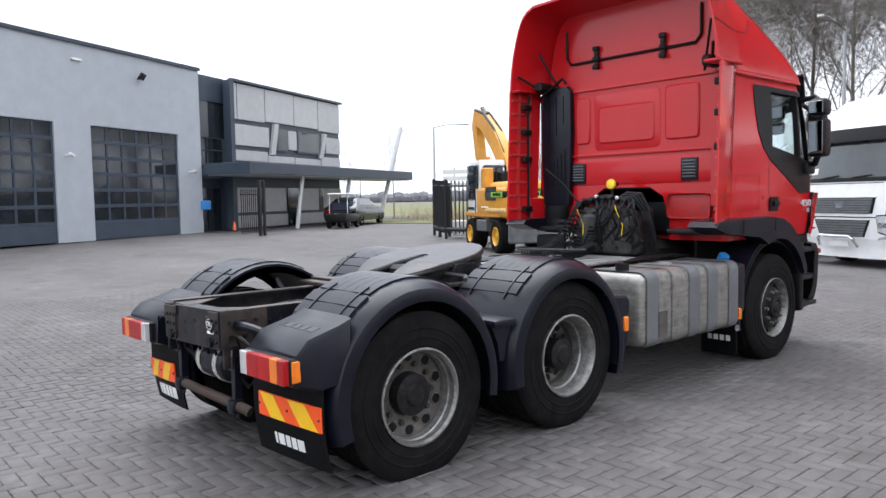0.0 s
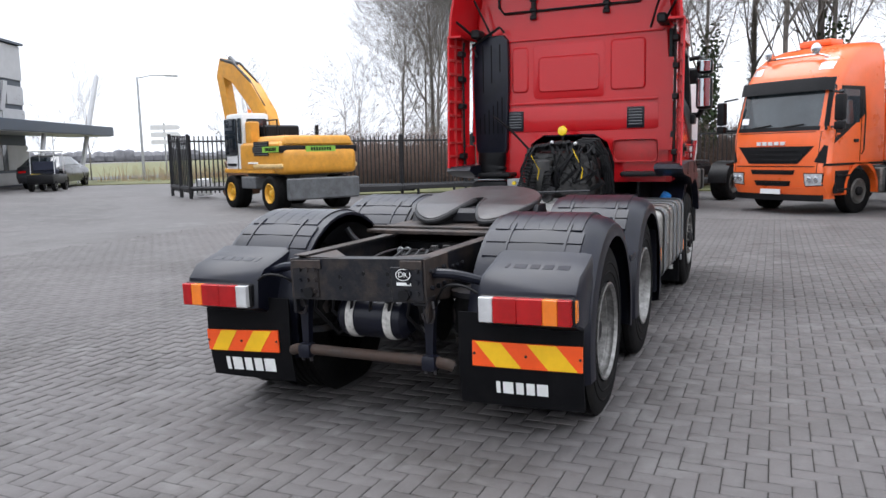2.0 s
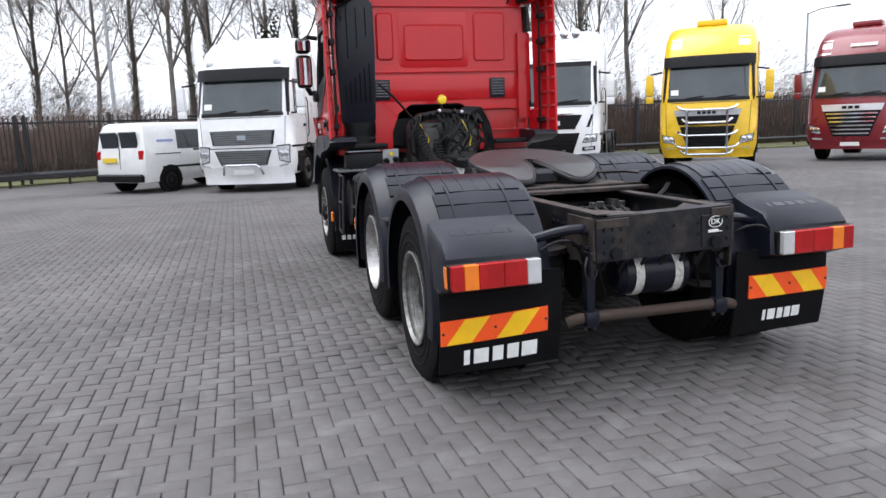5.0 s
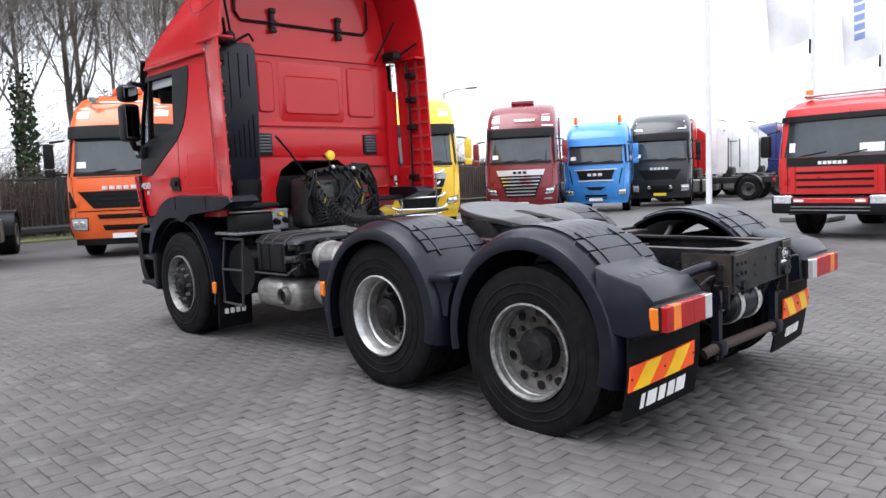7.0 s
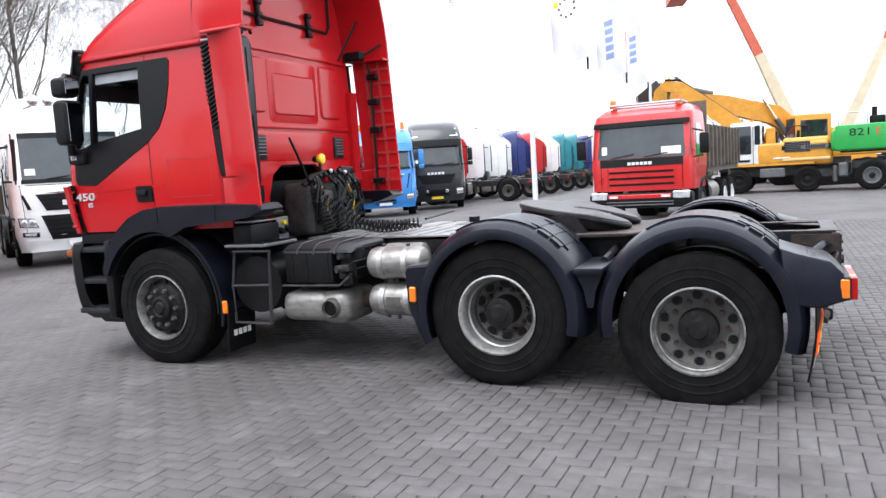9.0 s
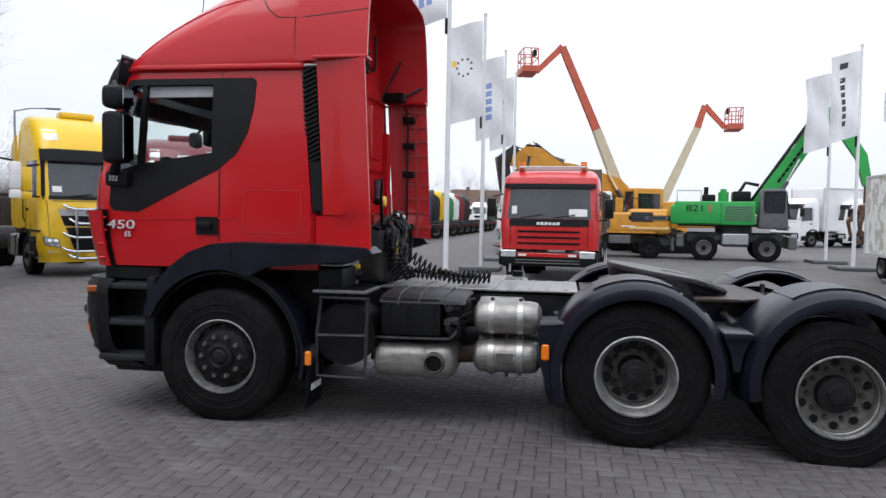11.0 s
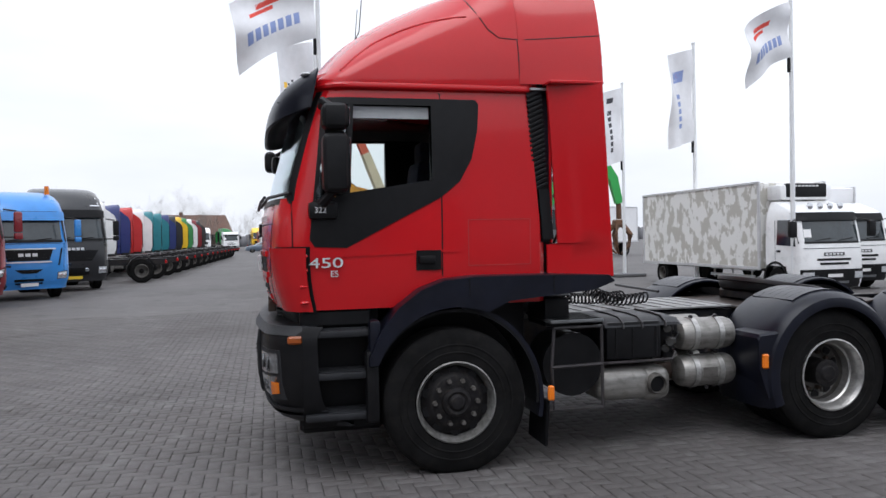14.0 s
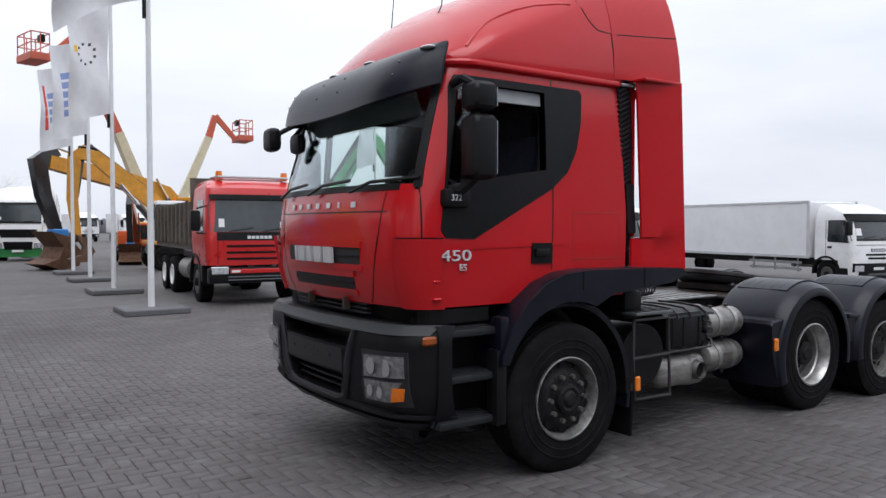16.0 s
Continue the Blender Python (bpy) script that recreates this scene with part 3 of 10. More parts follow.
sectional_door(-15.0, -9.3)
sectional_door(-7.35, -1.75)
for x, z in ((-4.4, 7.75),):
    fl = thing("floodlight", "black floodlight on a bracket on the hall wall", "lamp", BW)
    part("lamp_head", Build().box((x, -0.32, z), (0.42, 0.16, 0.34), 0.03, rot=(35, 0, 20)), BLACK, fl)
    part("bracket", Build().cyl((x, 0, z - 0.1), (x, -0.3, z - 0.05), 0.03), BLACK, fl)
for x, z in ((-8.7, 3.8), (-0.9, 3.3)):
    sc = thing("security_camera", "white security camera on the hall wall", "camera", BW)
    part("camera_body", Build().box((x, -0.3, z), (0.42, 0.14, 0.13), 0.03, rot=(0, 8, 25)), WHITEPAINT, sc)
    part("arm", Build().cyl((x - 0.1, 0, z - 0.02), (x - 0.1, -0.28, z - 0.02), 0.03), WHITEPAINT, sc)
vn = thing("wall_vent", "small white wall lamp strip under the roof edge", "lamp", BW)
part("casing", Build().box((-8.0, -0.05, 8.0), (0.55, 0.1, 0.1), 0.02), WHITEPAINT, vn)

# glazed link and office block
link = thing("wall_link", "dark steel and glass entrance link between hall and office", "building", BW, kind="structure")
part("frame_panel", Build().box((1.4, 0.7, 8.0), (2.9, 0.3, 1.4)), SLATE, link)
part("upper_panel", Build().box((1.4, 0.75, 6.3), (2.9, 0.2, 2.0)), DARKGLASS, link)
part("upper_window", Build().box((1.4, 0.8, 4.4), (2.7, 0.05, 1.7)), DARKGLASS, link)
lb = Build().box((1.4, 0.72, 3.3), (2.9, 0.3, 0.5)).box((0.1, 0.7, 4), (0.16, 0.3, 7.9)).box((1.4, 0.76, 4.4), (0.08, 0.12, 1.7)).box((1.4, 0.76, 4.6), (2.7, 0.12, 0.08))
part("mullion", lb, SLATE, link)
part("door_leaf", Build().box((0.75, 0.85, 1.25), (1.1, 0.06, 2.4), 0.01), DARKGLASS, link)
part("door_leaf", Build().box((2.0, 0.85, 1.25), (1.1, 0.06, 2.4), 0.01), DARKGLASS, link)
part("side_panel", Build().box((1.4, 0.95, 1.5), (2.9, 0.1, 3.0)), SLATE, link)
office = thing("wall_office", "two-storey office block with silver panels and dark bands", "building", BW, kind="structure")
part("core", Build().box((9.1, 6.2, 4.3), (12.5, 12.0, 8.6)), SLATE, office)
part("post", Build().box((2.65, 0.1, 4.3), (0.36, 0.5, 8.6)), SLATE, office)
part("parapet", Build().box((9.1, 0.05, 8.66), (12.7, 0.3, 0.14)), SLATE, office)
# cladding panels, each standing proud with a joint between
for x0, x1, z0, z1 in ((2.9, 3.35, 6.45, 8.55), (3.4, 6.1, 6.45, 8.55), (6.15, 9.3, 6.55, 8.55), (9.35, 12.3, 6.55, 8.55), (12.35, 15.3, 6.45, 8.55),
                       (2.9, 6.5, 4.95, 6.2), (13.3, 15.3, 4.95, 6.1), (2.9, 6.3, 4.05, 4.7), (6.35, 9.3, 4.05, 4.5), (9.35, 12.6, 4.05, 4.5), (12.65, 15.3, 4.05, 4.7),
                       (2.9, 5.3, 1.0, 2.5), (5.9, 8.2, 1.0, 2.5), (9.9, 12.2, 1.0, 2.5), (12.8, 15.3, 1.0, 2.5), (2.9, 8.3, 0.1, 0.85), (9.8, 15.3, 0.1, 0.85), (8.6, 9.6, 4.95, 6.2)):
    part("cladding_panel", Build().box(((x0 + x1) / 2, 0.14, (z0 + z1) / 2), (x1 - x0 - 0.03, 0.14, z1 - z0 - 0.03), 0.012), CLADPANEL, office)
for pts in ([(6.55, 4.55), (7.0, 4.55), (7.45, 6.5), (7.0, 6.5)], [(12.3, 4.55), (12.75, 4.55), (13.35, 6.3), (12.9, 6.3)]):
    part("slanted_trim", Build().prism(pts, "y", -0.02, 0.18), CLADPANEL, office)
for x0, x1 in ((7.3, 8.55), (9.65, 12.6)):
    w = part("window_frame", Build().box(((x0 + x1) / 2, 0.1, 5.55), (x1 - x0, 0.1, 1.5)), SLATE, office)
    part("pane", Build().box(((x0 + x1) / 2, 0.06, 5.55), (x1 - x0 - 0.2, 0.04, 1.3)), DARKGLASS, w)
for x0, x1 in ((5.35, 5.85), (12.25, 12.75), (8.35, 8.5)):
    part("pane", Build().box(((x0 + x1) / 2, 0.1, 1.75), (x1 - x0, 0.06, 1.5)), DARKGLASS, office)
part("office_door", Build().box((9.1, 0.12, 1.25), (1.1, 0.08, 2.5), 0.01), DARKGLASS, office)
can = thing("entrance_canopy", "dark steel entrance canopy on slanted columns", "canopy", BW, kind="structure")
part("canopy_slab", Build().box((10.6, -1.55, 3.45), (21.0, 3.1, 0.62), 0.02), SLATE, can)
part("canopy_soffit", Build().box((10.6, -1.55, 3.12), (20.6, 2.8, 0.05)), CLADPANEL, can)
for x, dx in ((5.2, 0.75), (10.7, 1.1)):
    part("column", Build().tube([(x, -2.6, 0), (x + dx, -2.6, 3.15)], 0.13, 10), CLADPANEL, can)
part("mast", Build().tube([(16.5, -2.4, 0), (20.6, -2.4, 7.2)], 0.16, 10), CLADPANEL, can)

# fence of upright bars along the yard edge, with the sliding gate's track beam
FP = [(17.6, 18.2), (16.9, 16.7), (21.3, 10.6), (23.4, 8.6), (25.2, 4), (25.6, -4), (24.6, -14), (24.5, -30), (26, -46)]
fence = thing("fence", "black palisade fence of upright steel bars", "fence", kind="structure")
rails = Build()
bars = Build()
single = []
for (x0, y0), (x1, y1) in zip(FP, FP[1:]):
    L = math.hypot(x1 - x0, y1 - y0)
    for z in (0.35, 2.0):
        rails.tube([(x0, y0, z + rise(y0)), (x1, y1, z + rise(y1))], 0.085 if z < 1 else 0.035, 6)
    n = int(L / 0.15)
    for i in range(n):
        t = (i + 0.5) / n
        p = (lerp(x0, x1, t), lerp(y0, y1, t))
        if p[1] > 4.5 and len(single) < 130:
            single.append(p)
        else:
            bars.box((p[0], p[1], 1.2 + rise(p[1])), (0.03, 0.03, 2.0))
    for i in range(int(L / 2.6) + 1):
        t = i * 2.6 / L
        part("post", Build().box((lerp(x0, x1, t), lerp(y0, y1, t), 1.1 + rise(lerp(y0, y1, t))), (0.09, 0.09, 2.3), 0.01), FENCE, fence)
part("rail", rails, FENCE, fence)
tagged(part("far_bars", bars, FENCE, fence), "upright bars of the fence further off", kind="stuff")
bar_me = Build().box((0, 0, 1.2), (0.035, 0.035, 2.0)).mesh("bar")
bar_me.materials.append(FENCE)
for x, y in single:
    o = new("bar", bar_me)
    o.parent = fence
    o.location = (x, y, rise(y))
part("track_beam", Build().box((20.0, 12.2, 0.26), (5.0, 0.16, 0.22), 0.02, rot=(0, 0, -54)), FENCE, fence)
for (x0, y0), (x1, y1) in (((21.1, 10.45), (23.2, 8.45)), ((23.2, 8.45), (25.0, 3.9)), ((25.0, 3.9), (25.35, -4.0))):
    part("track_beam", Build().box(((x0 + x1) / 2 - 0.15, (y0 + y1) / 2 - 0.08, 0.3), (math.hypot(x1 - x0, y1 - y0), 0.14, 0.17), 0.02, rot=(0, 0, math.degrees(math.atan2(y1 - y0, x1 - x0)))), FENCE, fence)
    for t in (0.2, 0.7):
        part("beam_foot", Build().box((lerp(x0, x1, t) - 0.15, lerp(y0, y1, t) - 0.08, 0.11), (0.08, 0.08, 0.24)), FENCE, fence)
gp = thing("gate_post", "black steel sliding gate post with rollers", "gate post", pose(17.2, 17.4, rise(17.4)))
for dx in (0, 0.5):
    part("upright", Build().box((dx, 0, 1.05), (0.1, 0.1, 2.1), 0.01), FENCE, gp)
part("cross_bar", Build().box((0.25, 0, 1.9), (0.5, 0.08, 0.08)), FENCE, gp)
part("drive_box", Build().box((0.5, -0.6, 0.35), (0.5, 0.4, 0.6), 0.04), WHITEPAINT, gp, "white gate drive box")
sg = thing("sliding_gate", "black steel sliding gate end beside the office", "gate", pose(11.8, 21.9, rise(21.9), 0, 0, 27) @ Matrix.Scale(0.8, 4), kind="structure")
for k in range(9):
    part("bar", Build().box((-1.3 + k * 0.16, 0, 1.2), (0.03, 0.03, 2.1)), FENCE, sg)
part("rail", Build().box((-0.65, 0, 0.3), (1.4, 0.05, 0.06)).box((-0.65, 0, 2.0), (1.4, 0.05, 0.06)), FENCE, sg)
part("post", Build().box((0.15, 0, 1.35), (0.14, 0.14, 2.7), 0.01).box((0.5, 0, 1.35), (0.12, 0.12, 2.7), 0.01), FENCE, sg)


# bare winter trees
def tree_mesh(seed, h, spread, limbs, twig=0.01):
    rnd = random.Random(seed)
    trunk, crown = ([], []), ([], [])

    def seg(p, q, r0, r1, n, verts, faces):
        d = (q - p).normalized()
        a = d.cross(Vector((0.3, 0.5, 0.81)))
        a.normalize()
        b = d.cross(a)
        s = len(verts)
        for c, r in ((p, r0), (q, r1)):
            for k in range(n):
                t = 2 * math.pi * k / n
                verts.append(c + a * r * math.cos(t) + b * r * math.sin(t))
        for k in range(n):
            faces.append((s + k, s + (k + 1) % n, s + n + (k + 1) % n, s + n + k))

    def grow(p, d, length, r, lev):
        if lev == 4:
            # twigs: thin two-piece slivers
            verts, faces = crown
            a = d.orthogonal().normalized() * twig * 0.5
            m = p + d * length * 0.5 + a * rnd.uniform(-3, 3)
            k = len(verts)
            verts.extend((p - a, p + a, m + a * 0.7, m - a * 0.7, p + d * length + Vector((0, 0, length * 0.15))))
            faces.extend(((k, k + 1, k + 2, k + 3), (k + 3, k + 2, k + 4)))
            return
        steps = (5, 4, 3, 3)[lev]
        n = (8, 5, 4, 3)[lev]
        kids = limbs[lev] if lev < len(limbs) else 0
        for i in range(steps):
            r1 = max(twig * 0.35, r * (0.84, 0.78, 0.74, 0.7)[lev])
            q = p + d * (length / steps)
            seg(p, q, r, r1, n, *(crown if lev else trunk))
            p, r = q, r1
            wob = 0.07 if lev == 0 else 0.2
            d = (d + Vector((rnd.uniform(-wob, wob), rnd.uniform(-wob, wob), rnd.uniform(0.0, 0.14)))).normalized()
            if lev > 0 or i > 0:
                for _ in range(kids):
                    side = Matrix.Rotation(rnd.uniform(0, 2 * math.pi), 3, d) @ d.orthogonal().normalized()
                    nd = (d * rnd.uniform(0.7, 1.1) + side * spread * rnd.uniform(0.8, 1.4)).normalized()
                    grow(p, nd, length * rnd.uniform(0.45, 0.72), r * rnd.uniform(0.36, 0.55), lev + 1)

    grow(Vector((0, 0, -0.1)), Vector((0, 0, 1)), h * 0.72, h * 0.0095, 0)
    out = []
    for name, (verts, faces) in (("trunk", trunk), ("crown", crown)):
        me = bpy.data.meshes.new(name)
        me.from_pydata([tuple(v) for v in verts], [], faces)
        me.materials.append(BARK)
        out.append(me)
    return out


def ivy_mesh(seed, h):
    rnd = random.Random(seed)
    vs, fs = [], []
    for _ in range(1500):
        z = rnd.uniform(0.2, h) * rnd.uniform(0.6, 1)
        a = rnd.uniform(0, 6.28)
        r = 0.3 + rnd.gauss(0, 0.09)
        c = Vector((r * math.cos(a), r * math.sin(a), z))
        s = rnd.uniform(0.06, 0.12)
        u = Vector((rnd.gauss(0, 1), rnd.gauss(0, 1), rnd.gauss(0, 1))).normalized() * s
        w = u.orthogonal().normalized() * s
        k = len(vs)
        vs += [c - u, c + w * 0.7, c + u, c - w * 0.7]
        fs.append((k, k + 1, k + 2, k + 3))
    me = bpy.data.meshes.new("ivy")
    me.from_pydata([tuple(v) for v in vs], [], fs)
    me.materials.append(IVY)
    return me


TREES = [tree_mesh(3, 15, 0.5, (3, 2, 3, 4)), tree_mesh(8, 17, 0.42, (3, 2, 3, 4)), tree_mesh(15, 13, 0.62, (3, 2, 3, 4)), tree_mesh(21, 16, 0.4, (3, 2, 3, 4))]
SMALL = [tree_mesh(31, 7, 0.5, (2, 2, 2), 0.013), tree_mesh(37, 6, 0.6, (2, 2, 2), 0.013)]


def shoot_mesh(seed, h):
    """Fine shoots and moss along a trunk."""
    rnd = random.Random(seed)
    vs, fs = [], []
    for _ in range(1300):
        z = h * rnd.betavariate(1.6, 1.5)
        a = rnd.uniform(0, 6.28)
        r = 0.12 * (1 - 0.5 * z / h)
        p = Vector((r * math.cos(a), r * math.sin(a), z + 0.3))
        ln = rnd.uniform(0.15, 0.55) * (1.2 if rnd.random() < 0.15 else 0.7)
        d = Vector((math.cos(a) * rnd.uniform(0.3, 1), math.sin(a) * rnd.uniform(0.3, 1), rnd.uniform(0.3, 1.3))).normalized()
        w = d.orthogonal().normalized() * rnd.uniform(0.006, 0.014)
        k = len(vs)
        vs += [p - w, p + w, p + d * ln]
        fs.append((k, k + 1, k + 2))
    me = bpy.data.meshes.new("shoots")
    me.from_pydata([tuple(v) for v in vs], [], fs)
    me.materials.append(MOSSBARK)
    return me


MOSSBARK = mat("mossy_shoots", (0.1, 0.092, 0.055), 0.9, var=0.4, scale=4, bump=0.2, island=0.3)
SHOOTM = [shoot_mesh(41, 8.5), shoot_mesh(42, 6.5)]
IVYM = [ivy_mesh(5, 6.5), ivy_mesh(6, 5)]
rt = random.Random(11)


def tree(x, y, k, s=1.0, ivy=False, small=False, group="trees behind the fence"):
    t = thing("tree", "bare winter tree with grey-brown bark" + (", ivy up its trunk" if ivy else ""), "tree",
              pose(x, y, rise(y), 0, 0, rt.uniform(0, 360)) @ Matrix.Diagonal((s, s, s, 1)), group)
    trunk, crown = (SMALL if small else TREES)[k % (2 if small else 4)]
    part("trunk", trunk, None, t)
    part("crown", crown, None, t, "bare crown of fine twigs")
    if ivy:
        part("ivy", IVYM[k % 2], None, t, "dark green ivy")
    elif not small and k % 2:
        part("trunk_growth", SHOOTM[k % 2], None, t, "olive-brown shoots along the trunk")
    return t


for i, (x, y, s) in enumerate([(31, 13.5, 0.72), (34, 10.5, 0.85), (30.5, 7.5, 1.0), (35, 6.5, 1.05), (29, 4.4, 0.95), (31.5, 3, 1.05), (28.5, 0.5, 1.0),
                               (33, -1, 1.1), (29, -4, 1.0), (31, -6.5, 1.05), (28.2, -9, 1.0), (32.5, -11, 1.1), (28.8, -13.5, 0.95), (30.5, -17, 1.0), (27.8, -6.8, 0.85),
                               (37, 4, 1.2), (38, -4, 1.2), (37, -9, 1.15), (38, 10, 0.95), (36, -14, 1.1), (42, 17, 1.0), (40, -19, 1.0), (27.5, 2.8, 0.8), (34.5, -3.6, 0.9), (26.9, -2.2, 0.9), (35.5, 15.8, 0.78), (38, 17.5, 0.8), (33.2, 16.6, 0.62), (35, -17.5, 0.8), (34, -25, 0.75)]):
    tree(x, y, i, s, ivy=i in (6, 8, 12, 14))
for i, (x, y, s) in enumerate([(27.4, 33.6, 0.75), (22.9, 30.8, 0.62), (34, 27, 0.75), (30, 25.5, 0.7), (38, 22, 0.95), (33, 20, 0.95), (42, 34, 0.9), (48, 22, 1)]):
    tree(x, y, i, s, small=True, group="young trees by the road")
for i in range(16):
    tree(rt.uniform(20, 70) if i % 2 else rt.uniform(-6, 22), rt.uniform(-150, -120), i, rt.uniform(0.6, 1.0), small=True, group="far trees")
for i in range(14):
    tree(lerp(0, 34, i / 13) + rt.uniform(-1.5, 1.5), rt.uniform(-142, -128), i, rt.uniform(0.75, 1.2), small=True, group="far trees")
for i in range(8):
    tree(rt.uniform(26, 34), -52 - i * 9, i, rt.uniform(0.5, 0.75), small=True, group="trees behind the tractor row")

# scrub behind the fence: dense thin stems
vs, fs = [], []
for _ in range(26000):
    y = rt.uniform(-44, 19)
    x = 26.6 + rt.uniform(0, 8) - max(0, (y - 6)) * 0.2
    h = rt.uniform(0.8, 2.8)
    a, b = rt.gauss(0, 0.5), rt.gauss(0, 0.5)
    k = len(vs)
    w = 0.02
    z0 = rise(y)
    vs += [(x - w, y - w, z0), (x + w, y + w, z0), (x + a, y + b, h + z0)]
    fs.append((k, k + 1, k + 2))
    for _ in range(3):
        t = rt.uniform(0.3, 0.9)
        px, py, pz = x + a * t, y + b * t, h * t + z0
        k = len(vs)
        vs += [(px, py, pz), (px + 0.012, py + 0.012, pz + 0.02), (px + rt.gauss(0, 0.4), py + rt.gauss(0, 0.4), pz + rt.uniform(0.1, 0.8))]
        fs.append((k, k + 1, k + 2))
# the wood behind: haze of fine twigs round many stems
wv, wf = [], []
for _ in range(135):
    cx, cy = rt.uniform(33, 50), rt.uniform(-42, 24)
    ht = rt.uniform(3.2, 7.5)
    z0 = rise(cy)
    lean = rt.uniform(-0.12, 0.12)
    for _ in range(520):
        z = ht * rt.betavariate(1.7, 1.9)
        rad = (0.2 + 0.34 * z) * math.sqrt(rt.random()) * (1.2 - z / ht * 0.75)
        an = rt.uniform(0, 6.283)
        px, py = cx + rad * math.cos(an), cy + rad * math.sin(an) + lean * z
        ln = rt.uniform(0.3, 1.2)
        dx, dy, dz = math.cos(an) * ln * rt.uniform(0.2, 1.0) + rt.gauss(0, 0.2), math.sin(an) * ln * rt.uniform(0.2, 1.0) + rt.gauss(0, 0.2), ln * rt.uniform(0.1, 0.8)
        w = rt.uniform(0.004, 0.009)
        k = len(wv)
        wv += [(px, py - w, z + z0 - w), (px, py + w, z + z0 + w), (px + dx, py + dy, z + z0 + dz)]
        wf.append((k, k + 1, k + 2))
wme = bpy.data.meshes.new("far_wood")
wme.from_pydata(wv, [], wf)
tagged(part("far_wood", wme, BARK), "bare winter wood of fine twigs behind the fence", "wood", kind="stuff")
me = bpy.data.meshes.new("undergrowth")
me.from_pydata(vs, [], fs)
tagged(part("undergrowth", me, SCRUB), "tangle of brown winter undergrowth behind the fence", "undergrowth", kind="stuff")
vs, fs = [], []
for _ in range(5000):
    x = rt.uniform(25, 55)
    y = rt.uniform(20, 31) - (x - 25) * 0.12
    h = rt.uniform(0.5, 1.3)
    k = len(vs)
    z0 = rise(y)
    vs += [(x - 0.02, y, z0), (x + 0.02, y + 0.02, z0), (x + rt.gauss(0, 0.2), y + rt.gauss(0, 0.2), h + z0)]
    fs.append((k, k + 1, k + 2))
me = bpy.data.meshes.new("reeds")
me.from_pydata(vs, [], fs)
tagged(part("reeds", me, REED), "dry straw-coloured reeds by the road", "reeds", kind="stuff")

# far tree line and bank, low on the horizon
fb = Build()
N = 150
for a0, a1, R in ((-20, 75, 330), (-125, -60, 190)):
    for j in range(N):
        t = radians(lerp(a0, a1, (j + 0.5) / N))
        h = (2.5 + 2.6 * abs(noise.noise(Vector((j * 0.23, R, 0)))) + rt.uniform(0, 1.5)) * R / 250
        w = R * radians(a1 - a0) / N
        fb.ball((R * math.cos(t), R * math.sin(t), h * 0.4), 1, (w * 0.9, w * 0.9, h * 0.62), 5)
tagged(part("backdrop_treeline", fb, TREELINE), "hazy far tree line on the horizon", "tree line", kind="structure")
part_house = thing("farmhouse", "brick farmhouse with brown tiled roof far off", "house", pose(22, -165, 0, 0, 0, 25))
part("wall", Build().box((0, 0, 1.6), (13, 8, 3.2)), RUST, part_house)
part("roof", Build().prism([(-4.6, 3.1), (4.6, 3.1), (0, 7.4)], "x", -7, 7), ROOFTILE, part_house)
part("chimney", Build().box((3, 0, 7.4), (0.6, 0.6, 1.2)), ROOFTILE, part_house)
shed = thing("far_shed", "low grey shed far down the lane", "shed", pose(38, -122, 0))
part("wall", Build().box((0, 0, 1.7), (24, 10, 3.4)), CLAD, shed)
part("roof", Build().prism([(-5.5, 3.3), (5.5, 3.3), (0, 5.2)], "x", -12.4, 12.4), SLATE, shed)


def lamp_post(x, y, h, rz):
    t = thing("street_lamp", "slim grey street lamp with an arm", "street lamp", pose(x, y, rise(y), 0, 0, rz))
    part("pole", Build().tube([(0, 0, 0), (0, 0, h)], 0.09, 8, 0.05), GALV, t)
    part("arm", Build().tube([(0, 0, h - 0.05), (0.7, 0, h + 0.12), (1.5, 0, h + 0.15)], 0.035, 6), GALV, t)
    part("lamp_head", Build().box((1.8, 0, h + 0.14), (0.7, 0.24, 0.1), 0.03), GALV, t)


lamp_post(27.7, 29.9, 5.6, -35)
lamp_post(27.2, 6.4, 7.5, 180)
lamp_post(30, -27, 6.5, 200)
mast = thing("floodlight_mast", "tall thin mast with two small floodlights", "mast", pose(-45.5, -41, 0))
part("pole", Build().tube([(0, 0, 0), (0, 0, 6.7)], 0.11, 8, 0.07), BLACK, mast)
for dy in (-0.3, 0.3):
    part("lamp_head", Build().box((0, dy, 6.2), (0.3, 0.34, 0.28), 0.04, rot=(25 if dy > 0 else -25, 0, 0)), BLACK, mast)
si = thing("direction_sign", "white road direction signs on a post", "sign", pose(28.6, 29.1, rise(29), 0, 0, -50) @ Matrix.Scale(0.8, 4))
part("post", Build().cyl((0, 0, 0), (0, 0, 3.9), 0.06, n=8), GALV, si)
for z in (2.6, 3.1, 3.6):
    part("sign_board", Build().prism([(-0.9, z - 0.17), (0.9, z - 0.17), (1.1, z), (0.9, z + 0.17), (-0.9, z + 0.17)], "y", -0.06, -0.03), WHITEPAINT, si)


